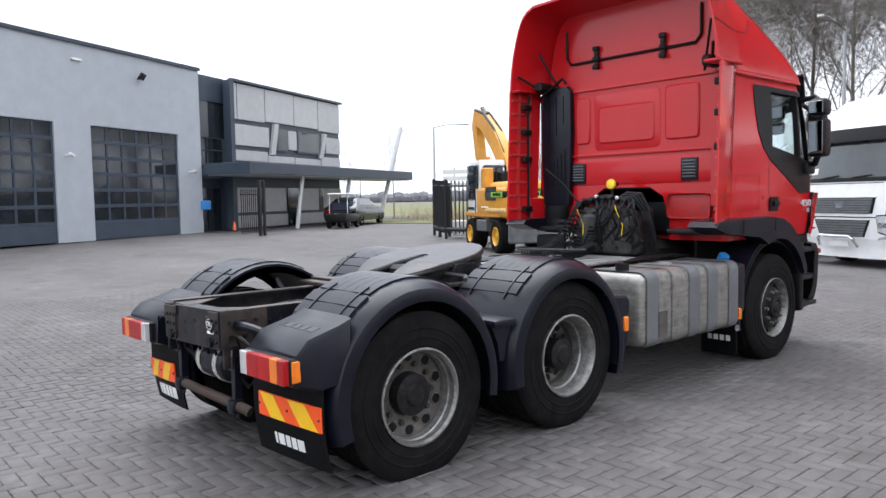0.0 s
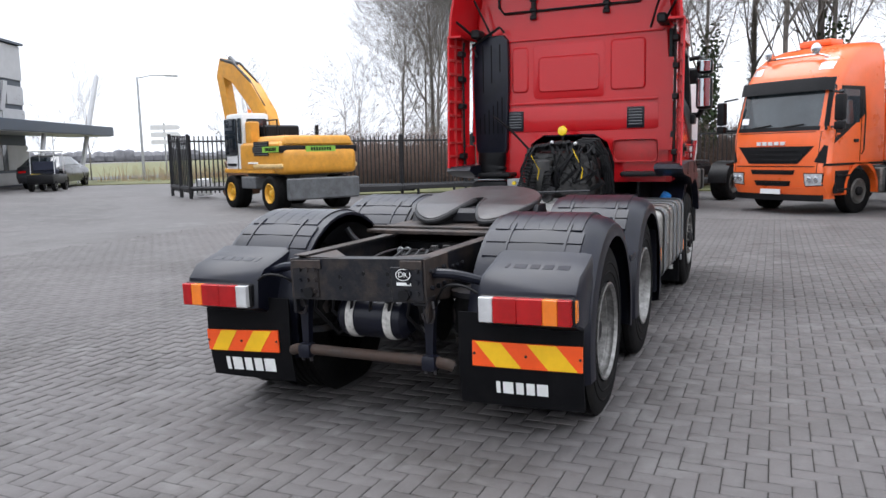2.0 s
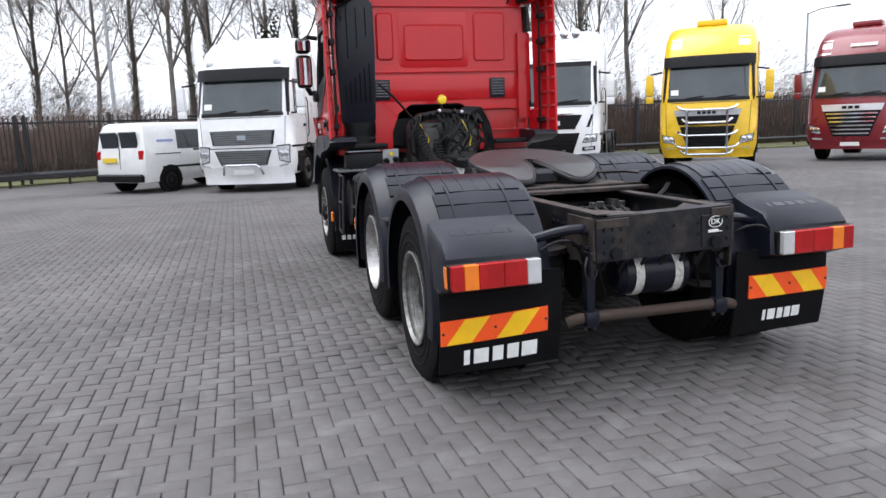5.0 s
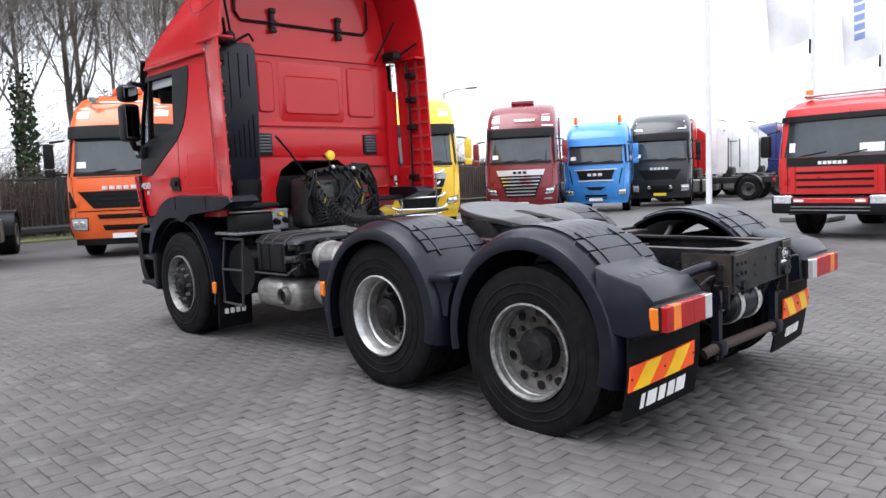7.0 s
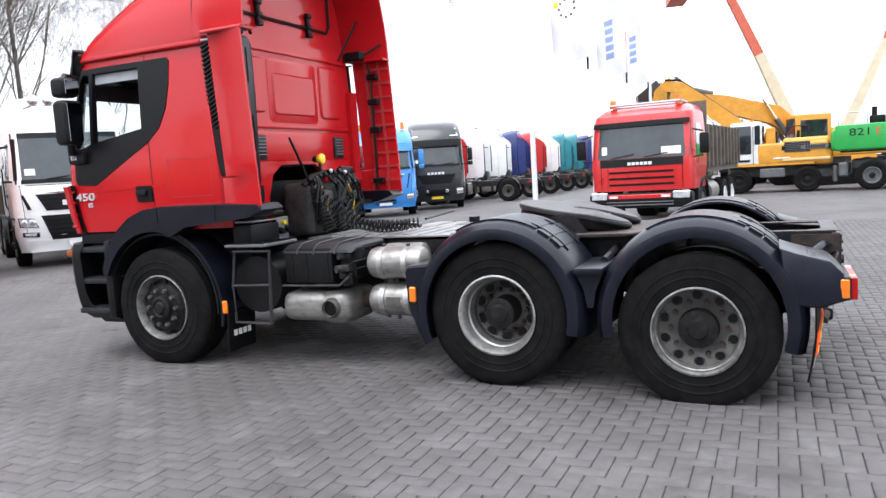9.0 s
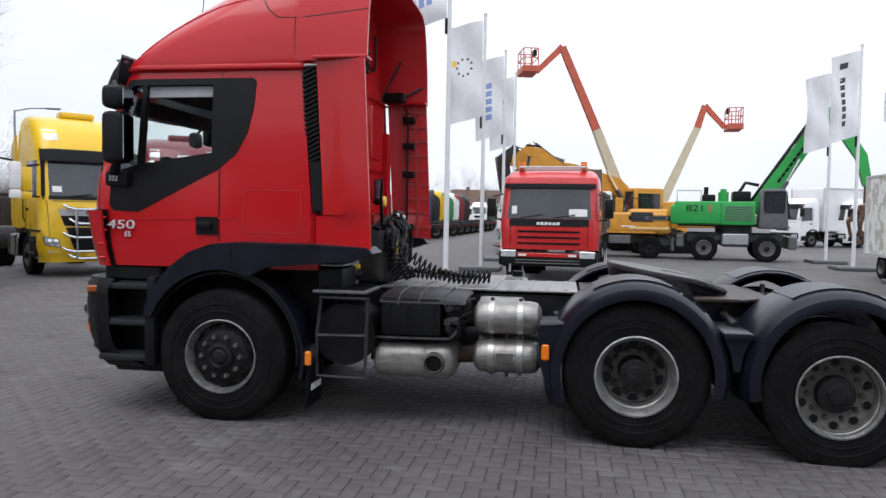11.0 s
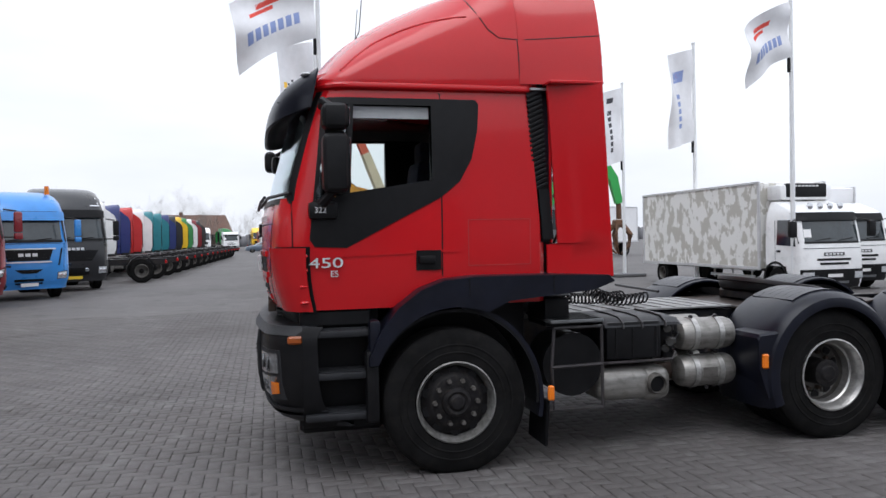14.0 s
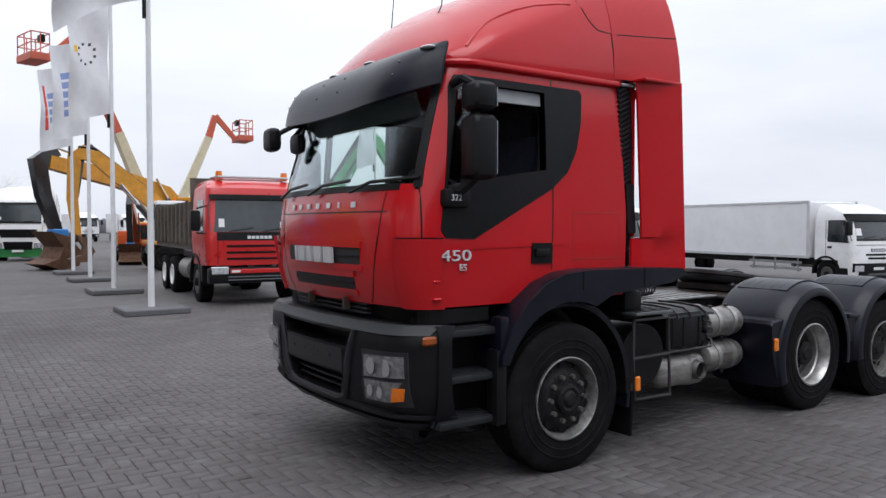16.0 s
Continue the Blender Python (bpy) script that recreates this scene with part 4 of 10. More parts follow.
# ---- wheels and vehicles of the yard ----
def tyre_profile(r, w, rim):
    h = w / 2
    return [(rim, -h * 0.8), (rim + 0.02, -h * 0.92), (r * 0.8, -h), (r * 0.93, -h * 0.95), (r * 0.985, -h * 0.84), (r, -h * 0.6), (r, -0.02), (r - 0.012, -0.014), (r - 0.012, 0.014), (r, 0.02),
            (r, h * 0.6), (r * 0.985, h * 0.84), (r * 0.93, h * 0.95), (r * 0.8, h), (rim + 0.02, h * 0.92), (rim, h * 0.8)]


def simple_wheel(parent, x, y, r=0.5, w=0.3, out=1, rim_mat=None, hub_mat=None, dish=0.02, name="wheel", z=None):
    """A wheel under a vehicle: tyre with a rim and a hub; out: the side that shows."""
    z = r * 0.97 if z is None else z
    ty = part(name, Build().lathe(tyre_profile(r, w, r * 0.56), (x, y, z), n=28, cap=False), RUBBER, parent)
    e = out * w * 0.5
    b = Build().lathe([(r * 0.57, out * w * 0.46), (r * 0.57, e - out * 0.01), (r * 0.53, e), (r * 0.5, e - out * 0.02), (r * 0.46, e - out * (0.03 + dish)), (r * 0.3, e - out * (0.05 + dish)), (0.01, e - out * (0.05 + dish))], (x, y, z), n=24, cap=False)
    part("rim", b, rim_mat or RIM, ty)
    d = e - out * (0.05 + dish)
    part("rim_back", Build().cyl((x, y + d - out * 0.02, z), (x, y - e * 0.9, z), r * 0.57, n=20), HUBDARK, ty)
    part("hub", Build().lathe([(r * 0.2, d), (r * 0.19, d + out * 0.06), (r * 0.13, d + out * 0.08), (0.01, d + out * 0.08)], (x, y, z), n=16), hub_mat or HUBDARK, ty)
    return ty


def arch_band(x, z, r1, r0, ya, yb):
    """Half a ring over a wheel."""
    b = Build()
    an = span(radians(-8), radians(188), 19)
    return b.rings([[(x + r0 * math.cos(a), ya, z + r0 * math.sin(a)), (x + r1 * math.cos(a), ya, z + r1 * math.sin(a)), (x + r1 * math.cos(a), yb, z + r1 * math.sin(a)), (x + r0 * math.cos(a), yb, z + r0 * math.sin(a))] for a in an])


PAINTS = {}


def paint(name, col):
    if name not in PAINTS:
        PAINTS[name] = mat(name + "_vehicle_paint", col, 0.3, var=0.05, scale=2, bump=0.008, coat=0.45, dirt=0.06)
    return PAINTS[name]


ORANGE = paint("orange", (0.82, 0.13, 0.02))
TWHITE = paint("white", (0.84, 0.84, 0.84))
TYELLOW = paint("yellow", (0.83, 0.52, 0.01))
DKRED = paint("dark_red", (0.2, 0.012, 0.02))
TBLUE = paint("blue", (0.04, 0.25, 0.66))
TBLACK = paint("black", (0.014, 0.015, 0.018))
SCRED = paint("bright_red", (0.55, 0.02, 0.02))
LAMPGLASS = mat("headlamp_glass", (0.66, 0.68, 0.7), 0.1, metal=0.3, var=0.25, scale=14, bump=0.15, bscale=40, coat=0.8)
SCREENDARK = mat("parked_windscreen", (0.03, 0.04, 0.045), 0.04, var=0.35, scale=0.9, bump=0.0, coat=0.7, rvar=0.03)
PAPER = mat("white_paper", (0.8, 0.8, 0.8), 0.8, var=0.04)
PLATEYELLOW = mat("yellow_number_plate", (0.8, 0.55, 0.03), 0.5, var=0.05)


def chassis_rear(t, L, axles, tank=True, trim=None):
    """Ladder frame, tanks, wheels and guards behind a cab. Front at x = 0."""
    rails = Build()
    for s in (-1, 1):
        rails.box((-L / 2 - 0.6, s * 0.4, 0.85), (L - 1.0, 0.09, 0.26), 0.01)
    for x in span(-2.6, -L + 0.3, 4):
        rails.box((x, 0, 0.85), (0.12, 0.8, 0.2))
    part("chassis_frame", rails, CHASSIS, t)
    for s in (-1, 1):
        simple_wheel(t, -1.4, s * 1.05, 0.5, 0.3, s, dish=-0.03)
        for ax in axles:
            simple_wheel(t, ax, s * 0.97, 0.5, 0.52, s, dish=0.14)
    if tank:
        for s in (-1, 1):
            tk = part("fuel_tank", Build().box((-2.75, s * 0.93, 0.68), (1.0, 0.56, 0.56), 0.09, seg=3), STEEL, t)
            for dx in (-0.3, 0.3):
                part("strap", Build().box((-2.75 + dx, s * 0.93, 0.68), (0.06, 0.575, 0.575), 0.09, seg=3), BLACK, tk)
    for s in (-1, 1):
        for ax in axles:
            pts = [(0.58 * math.cos(a), 0.62 * math.sin(a)) for a in [math.pi * k / 10 for k in range(11)]]
            rs = [[(ax + px, s * 0.7, 0.5 + pz) for px, pz in pts] + [(ax + px * 0.95, s * 0.7, 0.5 + pz * 0.95) for px, pz in reversed(pts)],
                  [(ax + px, s * 1.24, 0.5 + pz) for px, pz in pts] + [(ax + px * 0.95, s * 1.24, 0.5 + pz * 0.95) for px, pz in reversed(pts)]]
            part("mudguard", Build().rings(rs), BLACK, t)
        part("tail_lamp", Build().box((-L + 0.02, s * 0.95, 0.85), (0.08, 0.4, 0.14), 0.015), TAILRED, t)
    part("fifth_wheel", Build().cyl((axles[0] + 0.1, 0, 1.08), (axles[0] + 0.1, 0, 1.15), 0.45, n=20).box((axles[0] + 0.1, 0, 1.0), (0.6, 0.8, 0.12)), GREASE, t)


def tractor(label, m, col, style, group="parked tractor units", rear=False):
    """A parked tractor unit, front at x = 0, looking along +x."""
    t = thing("tractor_unit", label, "truck", m, group)
    h = style.get("h", 3.8)
    low = style.get("low", 0.35)
    k = h - 3.8
    rake = style.get("rake", 0.28)
    sh = Shell([(0.42, -0.12, -1.0, 1.16, 0.2, 0.1), (0.7, -0.02, -1.0, 1.24, 0.22, 0.12), (1.05, 0, -1.0, 1.24, 0.22, 0.12), (1.06, 0, -2.25, 1.24, 0.24, 0.12), (1.75, -0.03, -2.25, 1.25, 0.26, 0.13),
                (1.9, -0.06, -2.25, 1.24, 0.26, 0.13), (2.78 + k * 0.5, -rake, -2.25, 1.2, 0.28, 0.13), (2.95 + k * 0.5, -rake - 0.05, -2.25, 1.2, 0.28, 0.13),
                (3.35 + k * 0.8, -rake - 0.3, -2.25, 1.17, 0.3, 0.16), (3.62 + k, -rake - 0.65, -2.25, 1.12, 0.34, 0.2), (3.75 + k, -rake - 1.1, -2.22, 1.05, 0.36, 0.2), (3.8 + k, -rake - 1.5, -2.1, 0.9, 0.3, 0.15)])
    zt = 2.8 + k * 0.5
    part("cab", sh.body(), col, t)
    part("windscreen", sh.front_patch(1.9, zt, -1.14, 1.14, 0.008, ny=15), SCREENDARK, t)
    for s in (-1, 1):
        part("side_window", sh.side_patch(s, [(-1.25, 2.0), (-0.4, 1.9), (-0.55, zt - 0.1), (-1.25, zt - 0.1)], 0.006), DARKGLASS, t)
        if style.get("trim"):
            part("window_surround", sh.side_patch(s, style["trim"], 0.004, 0.02, 8, 6), BLACK, t)
        d = part("door_seam", Build().box((-1.3, s * 1.248, 1.75), (0.012, 0.01, 1.5)), BLACK, t)
        part("door_handle", Build().box((-1.12, s * 1.262, 1.6), (0.16, 0.03, 0.07), 0.01), BLACK, t)
        part("wheel_arch", arch_band(-1.4, 0.52, 0.64, 0.56, s * 1.06, s * 1.262), style.get("arch", BLACK), t)
        part("step_well", Build().box((-0.7, s * 1.225, 0.72), (0.55, 0.06, 0.5), 0.02), BLACK, t)
        for i in range(2):
            part("step", Build().box((-0.7, s * 1.25, 0.55 + i * 0.3), (0.5, 0.08, 0.04), 0.01), BLACK, t)
        mi = part("mirror", Build().box((-0.12, s * 1.5, 2.3), (0.16, 0.2, 0.55), 0.05, seg=2), style.get("mir", BLACK), t)
        part("mirror_small", Build().box((-0.12, s * 1.5, 1.92), (0.15, 0.2, 0.18), 0.04, seg=2), style.get("mir", BLACK), mi)
        part("mirror_arm", Build().tube([(-0.3, s * 1.2, 2.65), (-0.16, s * 1.48, 2.6)], 0.025, 6), BLACK, mi)
        part("mirror_arm", Build().tube([(-0.3, s * 1.2, 1.9), (-0.16, s * 1.48, 1.9)], 0.025, 6), BLACK, mi)
        lq = style.get("lampq", [(0.72, 0.62), (1.14, 0.66), (1.16, 0.86), (0.74, 0.86)])
        cy, cz = sum(p[0] for p in lq) / 4, sum(p[1] for p in lq) / 4
        hl = part("headlight", sh.front_quad([(s * lerp(cy, y, 1.12), lerp(cz, z, 1.15)) for y, z in lq], 0.008, 0.04), BLACK, t)
        part("lens", sh.front_quad([(s * y, z) for y, z in lq], 0.016, 0.03), LAMPGLASS, hl)
        for y in (lerp(cy, lq[0][0], 0.45), lerp(cy, lq[1][0], 0.45)):
            c = sh.front(s * y, cz, 0.012)
            part("reflector", Build().lathe([(0.07, 0.012), (0.05, 0.016), (0.02, 0.02), (0.005, 0.02)], c, "x", 14), CHROME, hl)
        for q in style.get("slits", []):
            part("side_slit", sh.front_quad([(s * y, z) for y, z in q], 0.012, 0.02, 4, 3), BLACK, t)
        for q in style.get("fogs", []):
            part("fog_lamp", sh.front_quad([(s * y, z) for y, z in q], 0.014, 0.02, 4, 3), LAMPGLASS, t)
        for y, z, r in style.get("rounds", []):
            part("round_lamp", Build().lathe([(r, -0.01), (r, 0.02), (r * 0.8, 0.03), (0.005, 0.035)], sh.front(s * y, z, 0.0), "x", 14), LAMPGLASS, t)
        for q in style.get("chromes", []):
            part("bright_strip", sh.front_quad([(s * y, z) for y, z in q], 0.022, 0.02, 6, 2), CHROME, t)
    if style.get("visor"):
        part("sun_visor", sh.front_patch(zt - 0.12, zt + 0.16, -1.16, 1.16, 0.14, 0.03, ny=15), BLACK if style["visor"] is True else style["visor"], t)
    else:
        part("screen_top_band", sh.front_patch(zt, zt + 0.12, -1.13, 1.13, 0.01, ny=15), BLACK, t)
    part("screen_base", sh.front_patch(1.84, 1.93, -1.15, 1.15, 0.012, ny=15), BLACK, t)
    for y0 in (-0.55, 0.25):
        part("wiper", Build().tube([sh.front(y0, 1.93, 0.04), sh.front(y0 + 0.45, 1.98, 0.04)], 0.014, 5), BLACK, t)
    # grille: dark recess with slats
    for z0, z1, w0, w1, n in style.get("grille", [(1.15, 1.55, 0.75, 0.85, 4), (0.55, 0.95, 0.6, 0.66, 4)]):
        g = part("grille", sh.front_patch(z0, z1, -1, 1, 0.012, 0.03, ny=13, nz=4, inset=lambda v, a=w0, c=w1: lerp(a, c, v)), BLACK, t)
        for i in range(n):
            z = lerp(z0, z1, (i + 0.7) / (n + 0.4))
            w = lerp(w0, w1, (i + 0.7) / (n + 0.4)) * 0.94
            part("slat", sh.front_patch(z - 0.022, z + 0.022, -w, w, 0.04, 0.03, ny=9, nz=2), style.get("slat", BLACK), g)
    for z0, z1, w0, w1, mt in style.get("plates", []):
        part("front_plate", sh.front_patch(z0, z1, -1, 1, 0.03, 0.03, ny=13, nz=3, inset=lambda v, a=w0, c=w1: lerp(a, c, v)), mt, t)
    for z, hh, y0, y1, n, mt in style.get("letters", []):
        for i in range(n):
            a, b = lerp(y0, y1, i / n), lerp(y0, y1, (i + 0.72) / n)
            part("letter_block", sh.front_patch(z - hh / 2, z + hh / 2, a, b, 0.05, 0.03, ny=2, nz=2), mt, t)
    if style.get("seam"):
        part("panel_gap", sh.front_patch(style["seam"], style["seam"] + 0.02, -1.16, 1.16, 0.008, 0.02, ny=13, nz=2), BLACK, t)
    if style.get("logo"):
        z, w, hh, lm = style["logo"]
        part("badge", sh.front_patch(z - hh / 2, z + hh / 2, -w, w, 0.05, 0.02, ny=5, nz=2), lm, t)
    if style.get("skirt"):
        part("bumper", sh.front_patch(0.2, 0.62, -1.15, 1.15, 0.012, 0.06, ny=15, nz=4), style["skirt"], t)
    else:
        part("bumper", sh.front_patch(low, 0.6, -1.16, 1.16, 0.02, 0.2, ny=15, nz=4), BLACK if style.get("darkbump") else col, t)
    if style.get("lip"):
        part("bumper_lip", sh.front_patch(0.3, 0.44, -1.1, 1.1, 0.05, 0.06, ny=13, nz=2), BLACK, t)
    # printed papers, panel gaps and a grab rail that every cab front shows
    part("front_gap", sh.front_patch(1.8, 1.812, -1.1, 1.1, 0.006, 0.02, ny=13, nz=2), BLACK, t)
    for s in (-1, 1):
        part("corner_gap", sh.front_quad([(s * 1.02, 0.7), (s * 1.03, 0.7), (s * 1.08, 1.8), (s * 1.07, 1.8)], 0.006, 0.02, 2, 8), BLACK, t)
        part("screen_pillar", sh.front_quad([(s * 1.1, 1.92), (s * 1.17, 1.92), (s * 1.12, zt), (s * 1.05, zt)], 0.011, 0.02, 3, 6), BLACK, t)
        part("door_sill", Build().box((-1.1, s * 1.252, 1.1), (2.2, 0.02, 0.05), 0.006), BLACK, t)
        part("grab_rail", Build().tube([(-1.36, s * 1.25, 1.3), (-1.37, s * 1.29, 1.4), (-1.38, s * 1.29, 2.2), (-1.38, s * 1.25, 2.3)], 0.016, 5), BLACK, t)
    part("roof_joint", sh.front_patch(zt + 0.17, zt + 0.18, -1.14, 1.14, 0.004, 0.02, ny=13, nz=2), BLACK, t)
    part("plate", Build().box((0.02, 0, 0.5), (0.03, 0.5, 0.11)), PLATEYELLOW if style.get("nl") else WHITEPAINT, t, "number plate")
    part("licence_paper", sh.front_patch(2.02, 2.16, -0.95, -0.75, 0.012, 0.006, ny=3, nz=2), PAPER, t, "white paper behind the windscreen")
    if style.get("lights"):
        y0 = 0.8
        rb = part("roof_bar", Build().tube([(-rake - 0.55, -y0, 3.42 + k), (-rake - 0.35, -y0 * 0.8, 3.5 + k), (-rake - 0.35, y0 * 0.8, 3.5 + k), (-rake - 0.55, y0, 3.42 + k)], 0.03, 6), CHROME, t)
        for i in range(style["lights"]):
            y = lerp(-0.6, 0.6, i / max(1, style["lights"] - 1))
            part("spot_lamp", Build().lathe([(0.05, -0.1), (0.11, -0.02), (0.12, 0.03), (0.1, 0.04), (0.01, 0.045)], (-rake - 0.3, y, 3.62 + k), "x", 16), CHROME, rb)
    if style.get("crown"):
        part("roof_hatch", Build().box((-rake - 1.35, 0, 3.84 + k), (0.5, 0.8, 0.16), 0.06, seg=2), col, t)
        for s in (-1, 1):
            part("roof_lamp", sh.front_patch(3.15 + k * 0.8, 3.4 + k * 0.8, s * 0.72, s * 1.0, 0.01, 0.03, ny=5, nz=3), LAMPGLASS, t)
    if style.get("beacons"):
        for s in (-1, 1):
            part("beacon", Build().cyl((-1.2, s * 0.85, 3.7 + k), (-1.2, s * 0.85, 3.98 + k), 0.08, 0.07, 12), AMBER, t)
    if style.get("bullbar"):
        bb = Build()
        for z, w in ((1.62, 0.75), (1.28, 0.62), (0.95, 0.75), (0.62, 0.8), (0.45, 0.65)):
            bb.tube([(0.02, -w, z + 0.1), (0.1, -w * 0.9, z + 0.04), (0.12, -w * 0.7, z), (0.12, w * 0.7, z), (0.1, w * 0.9, z + 0.04), (0.02, w, z + 0.1)], 0.035, 8)
        for y in (-0.5, 0.5):
            bb.tube([(0.12, y, 0.45), (0.13, y, 1.62)], 0.035, 8)
        part("bull_bar", bb, CHROME, t, "polished steel bull bar")
    if style.get("hoop"):
        part("bumper_hoop", Build().tube([(0.03, -0.5, 0.45), (0.14, -0.45, 0.62), (0.16, -0.38, 0.68), (0.16, 0.38, 0.68), (0.14, 0.45, 0.62), (0.03, 0.5, 0.45)], 0.035, 8), CHROME, t)
    # air deflectors and back of the cab
    for s in (-1, 1):
        part("side_deflector", Build().prism([(-2.25, 1.15), (-2.6, 1.15), (-2.7, 1.4), (-2.72, 2.85), (-2.62, 3.1 + k * 0.5), (-2.25, 3.4 + k * 0.5)], "y", s * 1.19, s * 1.245), col, t)
        part("edge_strip", Build().box((-2.73, s * 1.21, 2.1), (0.04, 0.08, 1.4), 0.01), BLACK, t)
        part("deflector_stay", Build().tube([(-2.3, s * 0.9, 2.7), (-2.6, s * 1.2, 2.7)], 0.02, 5), BLACK, t)
    for y, w in ((-0.6, 0.5), (0.1, 0.5)):
        part("back_panel", Build().box((-2.26, y, 2.35), (0.04, w, 1.1), 0.015), col, t)
    part("back_grab_rail", Build().tube([(-2.3, -1.0, 1.3), (-2.36, -1.0, 1.5), (-2.36, -1.0, 2.6), (-2.3, -1.0, 2.8)], 0.018, 5), BLACK, t)
    part("air_coil", Build().tube([(-2.35, -0.3, 1.5), (-2.6, -0.2, 1.25), (-2.6, 0.1, 1.2), (-2.4, 0.3, 1.5)], 0.03, 5), BLACK, t)
    part("catwalk", Build().box((-3.1, 0, 1.02), (0.8, 0.9, 0.04)), ALUFLOOR, t)
    part("intake_stack", Build().box((-2.35, 0.75, 2.3), (0.2, 0.4, 1.8), 0.04), BLACK, t)
    part("engine_tunnel", Build().box((-2.5, 0, 1.2), (0.5, 0.7, 0.5), 0.08), ENGINE, t)
    chassis_rear(t, style.get("L", 6.0), style.get("axles", (-5.0,)))
    return t


def facing(x, y, deg):
    return pose(x, y, 0, 0, 0, deg)


tractor("white tractor unit with low skirt and steel bumper hoop", facing(15.4, 2.0, 158), TWHITE,
        dict(h=3.85, visor=True, hoop=True, skirt=TWHITE, grille=[(1.16, 1.5, 0.76, 0.82, 6), (0.66, 1.02, 0.58, 0.72, 6)], slat=GREYPLASTIC, seam=1.07, mir=TWHITE,
             lampq=[(0.9, 0.78), (1.12, 0.72), (1.14, 1.12), (0.86, 1.1)], fogs=[[(0.86, 0.6), (1.08, 0.64), (1.1, 0.7), (0.9, 0.66)]], logo=(1.33, 0.11, 0.11, CHROME),
             plates=[(1.5, 1.53, 0.84, 0.84, TWHITE)], rounds=[(0.85, 3.12, 0.1)], arch=BLACK))
tractor("orange tractor unit with black visor and roof lamps", facing(15.05, -2.0, 144), ORANGE,
        dict(h=3.8, visor=True, lights=2, trim=[(-1.5, 2.2), (-0.36, 1.55), (-0.5, 2.78), (-1.45, 2.78)], arch=ORANGE, lip=True, seam=1.05, grille=[(1.12, 1.5, 0.62, 0.95, 3), (0.88, 0.98, 0.52, 0.56, 1), (0.62, 0.74, 0.42, 0.46, 1)],
             lampq=[(0.8, 0.64), (1.12, 0.66), (1.14, 0.9), (0.78, 0.9)], slits=[[(0.98, 1.16), (1.18, 1.12), (1.19, 1.5), (1.14, 1.52)]], letters=[(1.57, 0.08, -0.4, 0.36, 5, SILVER)],
             fogs=[], crown=True, axles=(-4.9,)))
tractor("white tractor unit with black grille and lamp bar on the roof", facing(14.5, -5.7, 148), TWHITE,
        dict(h=3.85, lights=5, grille=[(1.24, 1.6, 0.62, 0.8, 3), (0.6, 1.14, 0.56, 0.74, 5)], mir=TWHITE, seam=0.47,
             lampq=[(0.82, 0.9), (1.14, 0.92), (1.16, 1.1), (0.9, 1.08)], slits=[[(0.9, 1.28), (0.98, 1.28), (1.08, 1.6), (1.03, 1.6)], [(0.8, 0.68), (1.12, 0.7), (1.12, 0.8), (0.8, 0.78)]],
             fogs=[[(0.86, 0.71), (1.08, 0.72), (1.08, 0.78), (0.86, 0.77)]], plates=[(1.6, 1.64, 0.3, 0.6, CHROME)], letters=[(1.4, 0.11, -0.3, 0.3, 3, SILVER)], L=7.0, axles=(-4.6, -5.95)))
tractor("yellow tractor unit with a polished bull bar", facing(13.95, -9.95, 142), TYELLOW,
        dict(h=3.95, visor=True, bullbar=True, crown=True, grille=[(1.22, 1.46, 0.72, 0.8, 3), (0.64, 1.18, 0.5, 0.7, 6)], mir=TYELLOW, nl=True,
             lampq=[(0.82, 0.72), (1.12, 0.78), (1.15, 0.96), (0.86, 0.9)], fogs=[[(0.8, 0.56), (1.06, 0.58), (1.06, 0.63), (0.8, 0.61)]], plates=[(1.46, 1.62, 0.8, 0.86, GALV)], letters=[(1.54, 0.07, -0.25, 0.25, 4, BLACK)]))
tractor("dark red tractor unit with slatted grille", facing(14.35, -15.0, 124), DKRED,
        dict(h=3.95, visor=True, crown=True, grille=[(0.72, 1.45, 0.48, 0.74, 6)], slat=CHROME, mir=DKRED,
             lampq=[(0.8, 0.8), (1.08, 0.84), (1.16, 1.06), (0.9, 0.98)], fogs=[[(0.76, 0.62), (1.04, 0.64), (1.04, 0.69), (0.76, 0.67)]], plates=[(1.45, 1.64, 0.76, 0.82, SILVER)], letters=[(1.55, 0.08, -0.25, 0.25, 3, BLACK), (2.99, 0.09, -0.35, 0.35, 9, WHITEMARK), (3.32, 0.09, -0.2, 0.5, 10, WHITEMARK)],
             chromes=[[(0.74, 3.1), (1.1, 3.1), (1.1, 3.14), (0.72, 3.14)]]))
tractor("blue tractor unit with black grille and amber beacons", facing(13.6, -18.3, 118) @ Matrix.Scale(0.945, 4), TBLUE,
        dict(h=3.55, grille=[(1.26, 1.62, 0.6, 0.72, 3), (0.48, 0.68, 0.42, 0.42, 2), (0.86, 0.98, 0.2, 0.4, 1)], mir=TBLUE, visor=TBLUE,
             lampq=[(0.84, 0.66), (1.12, 0.68), (1.14, 0.9), (0.86, 0.86)], plates=[(1.62, 1.66, 0.8, 0.8, SILVER), (1.2, 1.24, 0.68, 0.66, SILVER)], letters=[(1.45, 0.1, -0.3, 0.3, 3, SILVER), (2.72, 0.1, -0.5, 0.5, 9, WHITEMARK)],
             slits=[[(0.86, 1.1), (0.9, 1.1), (1.02, 1.66), (0.97, 1.66)]], beacons=True))
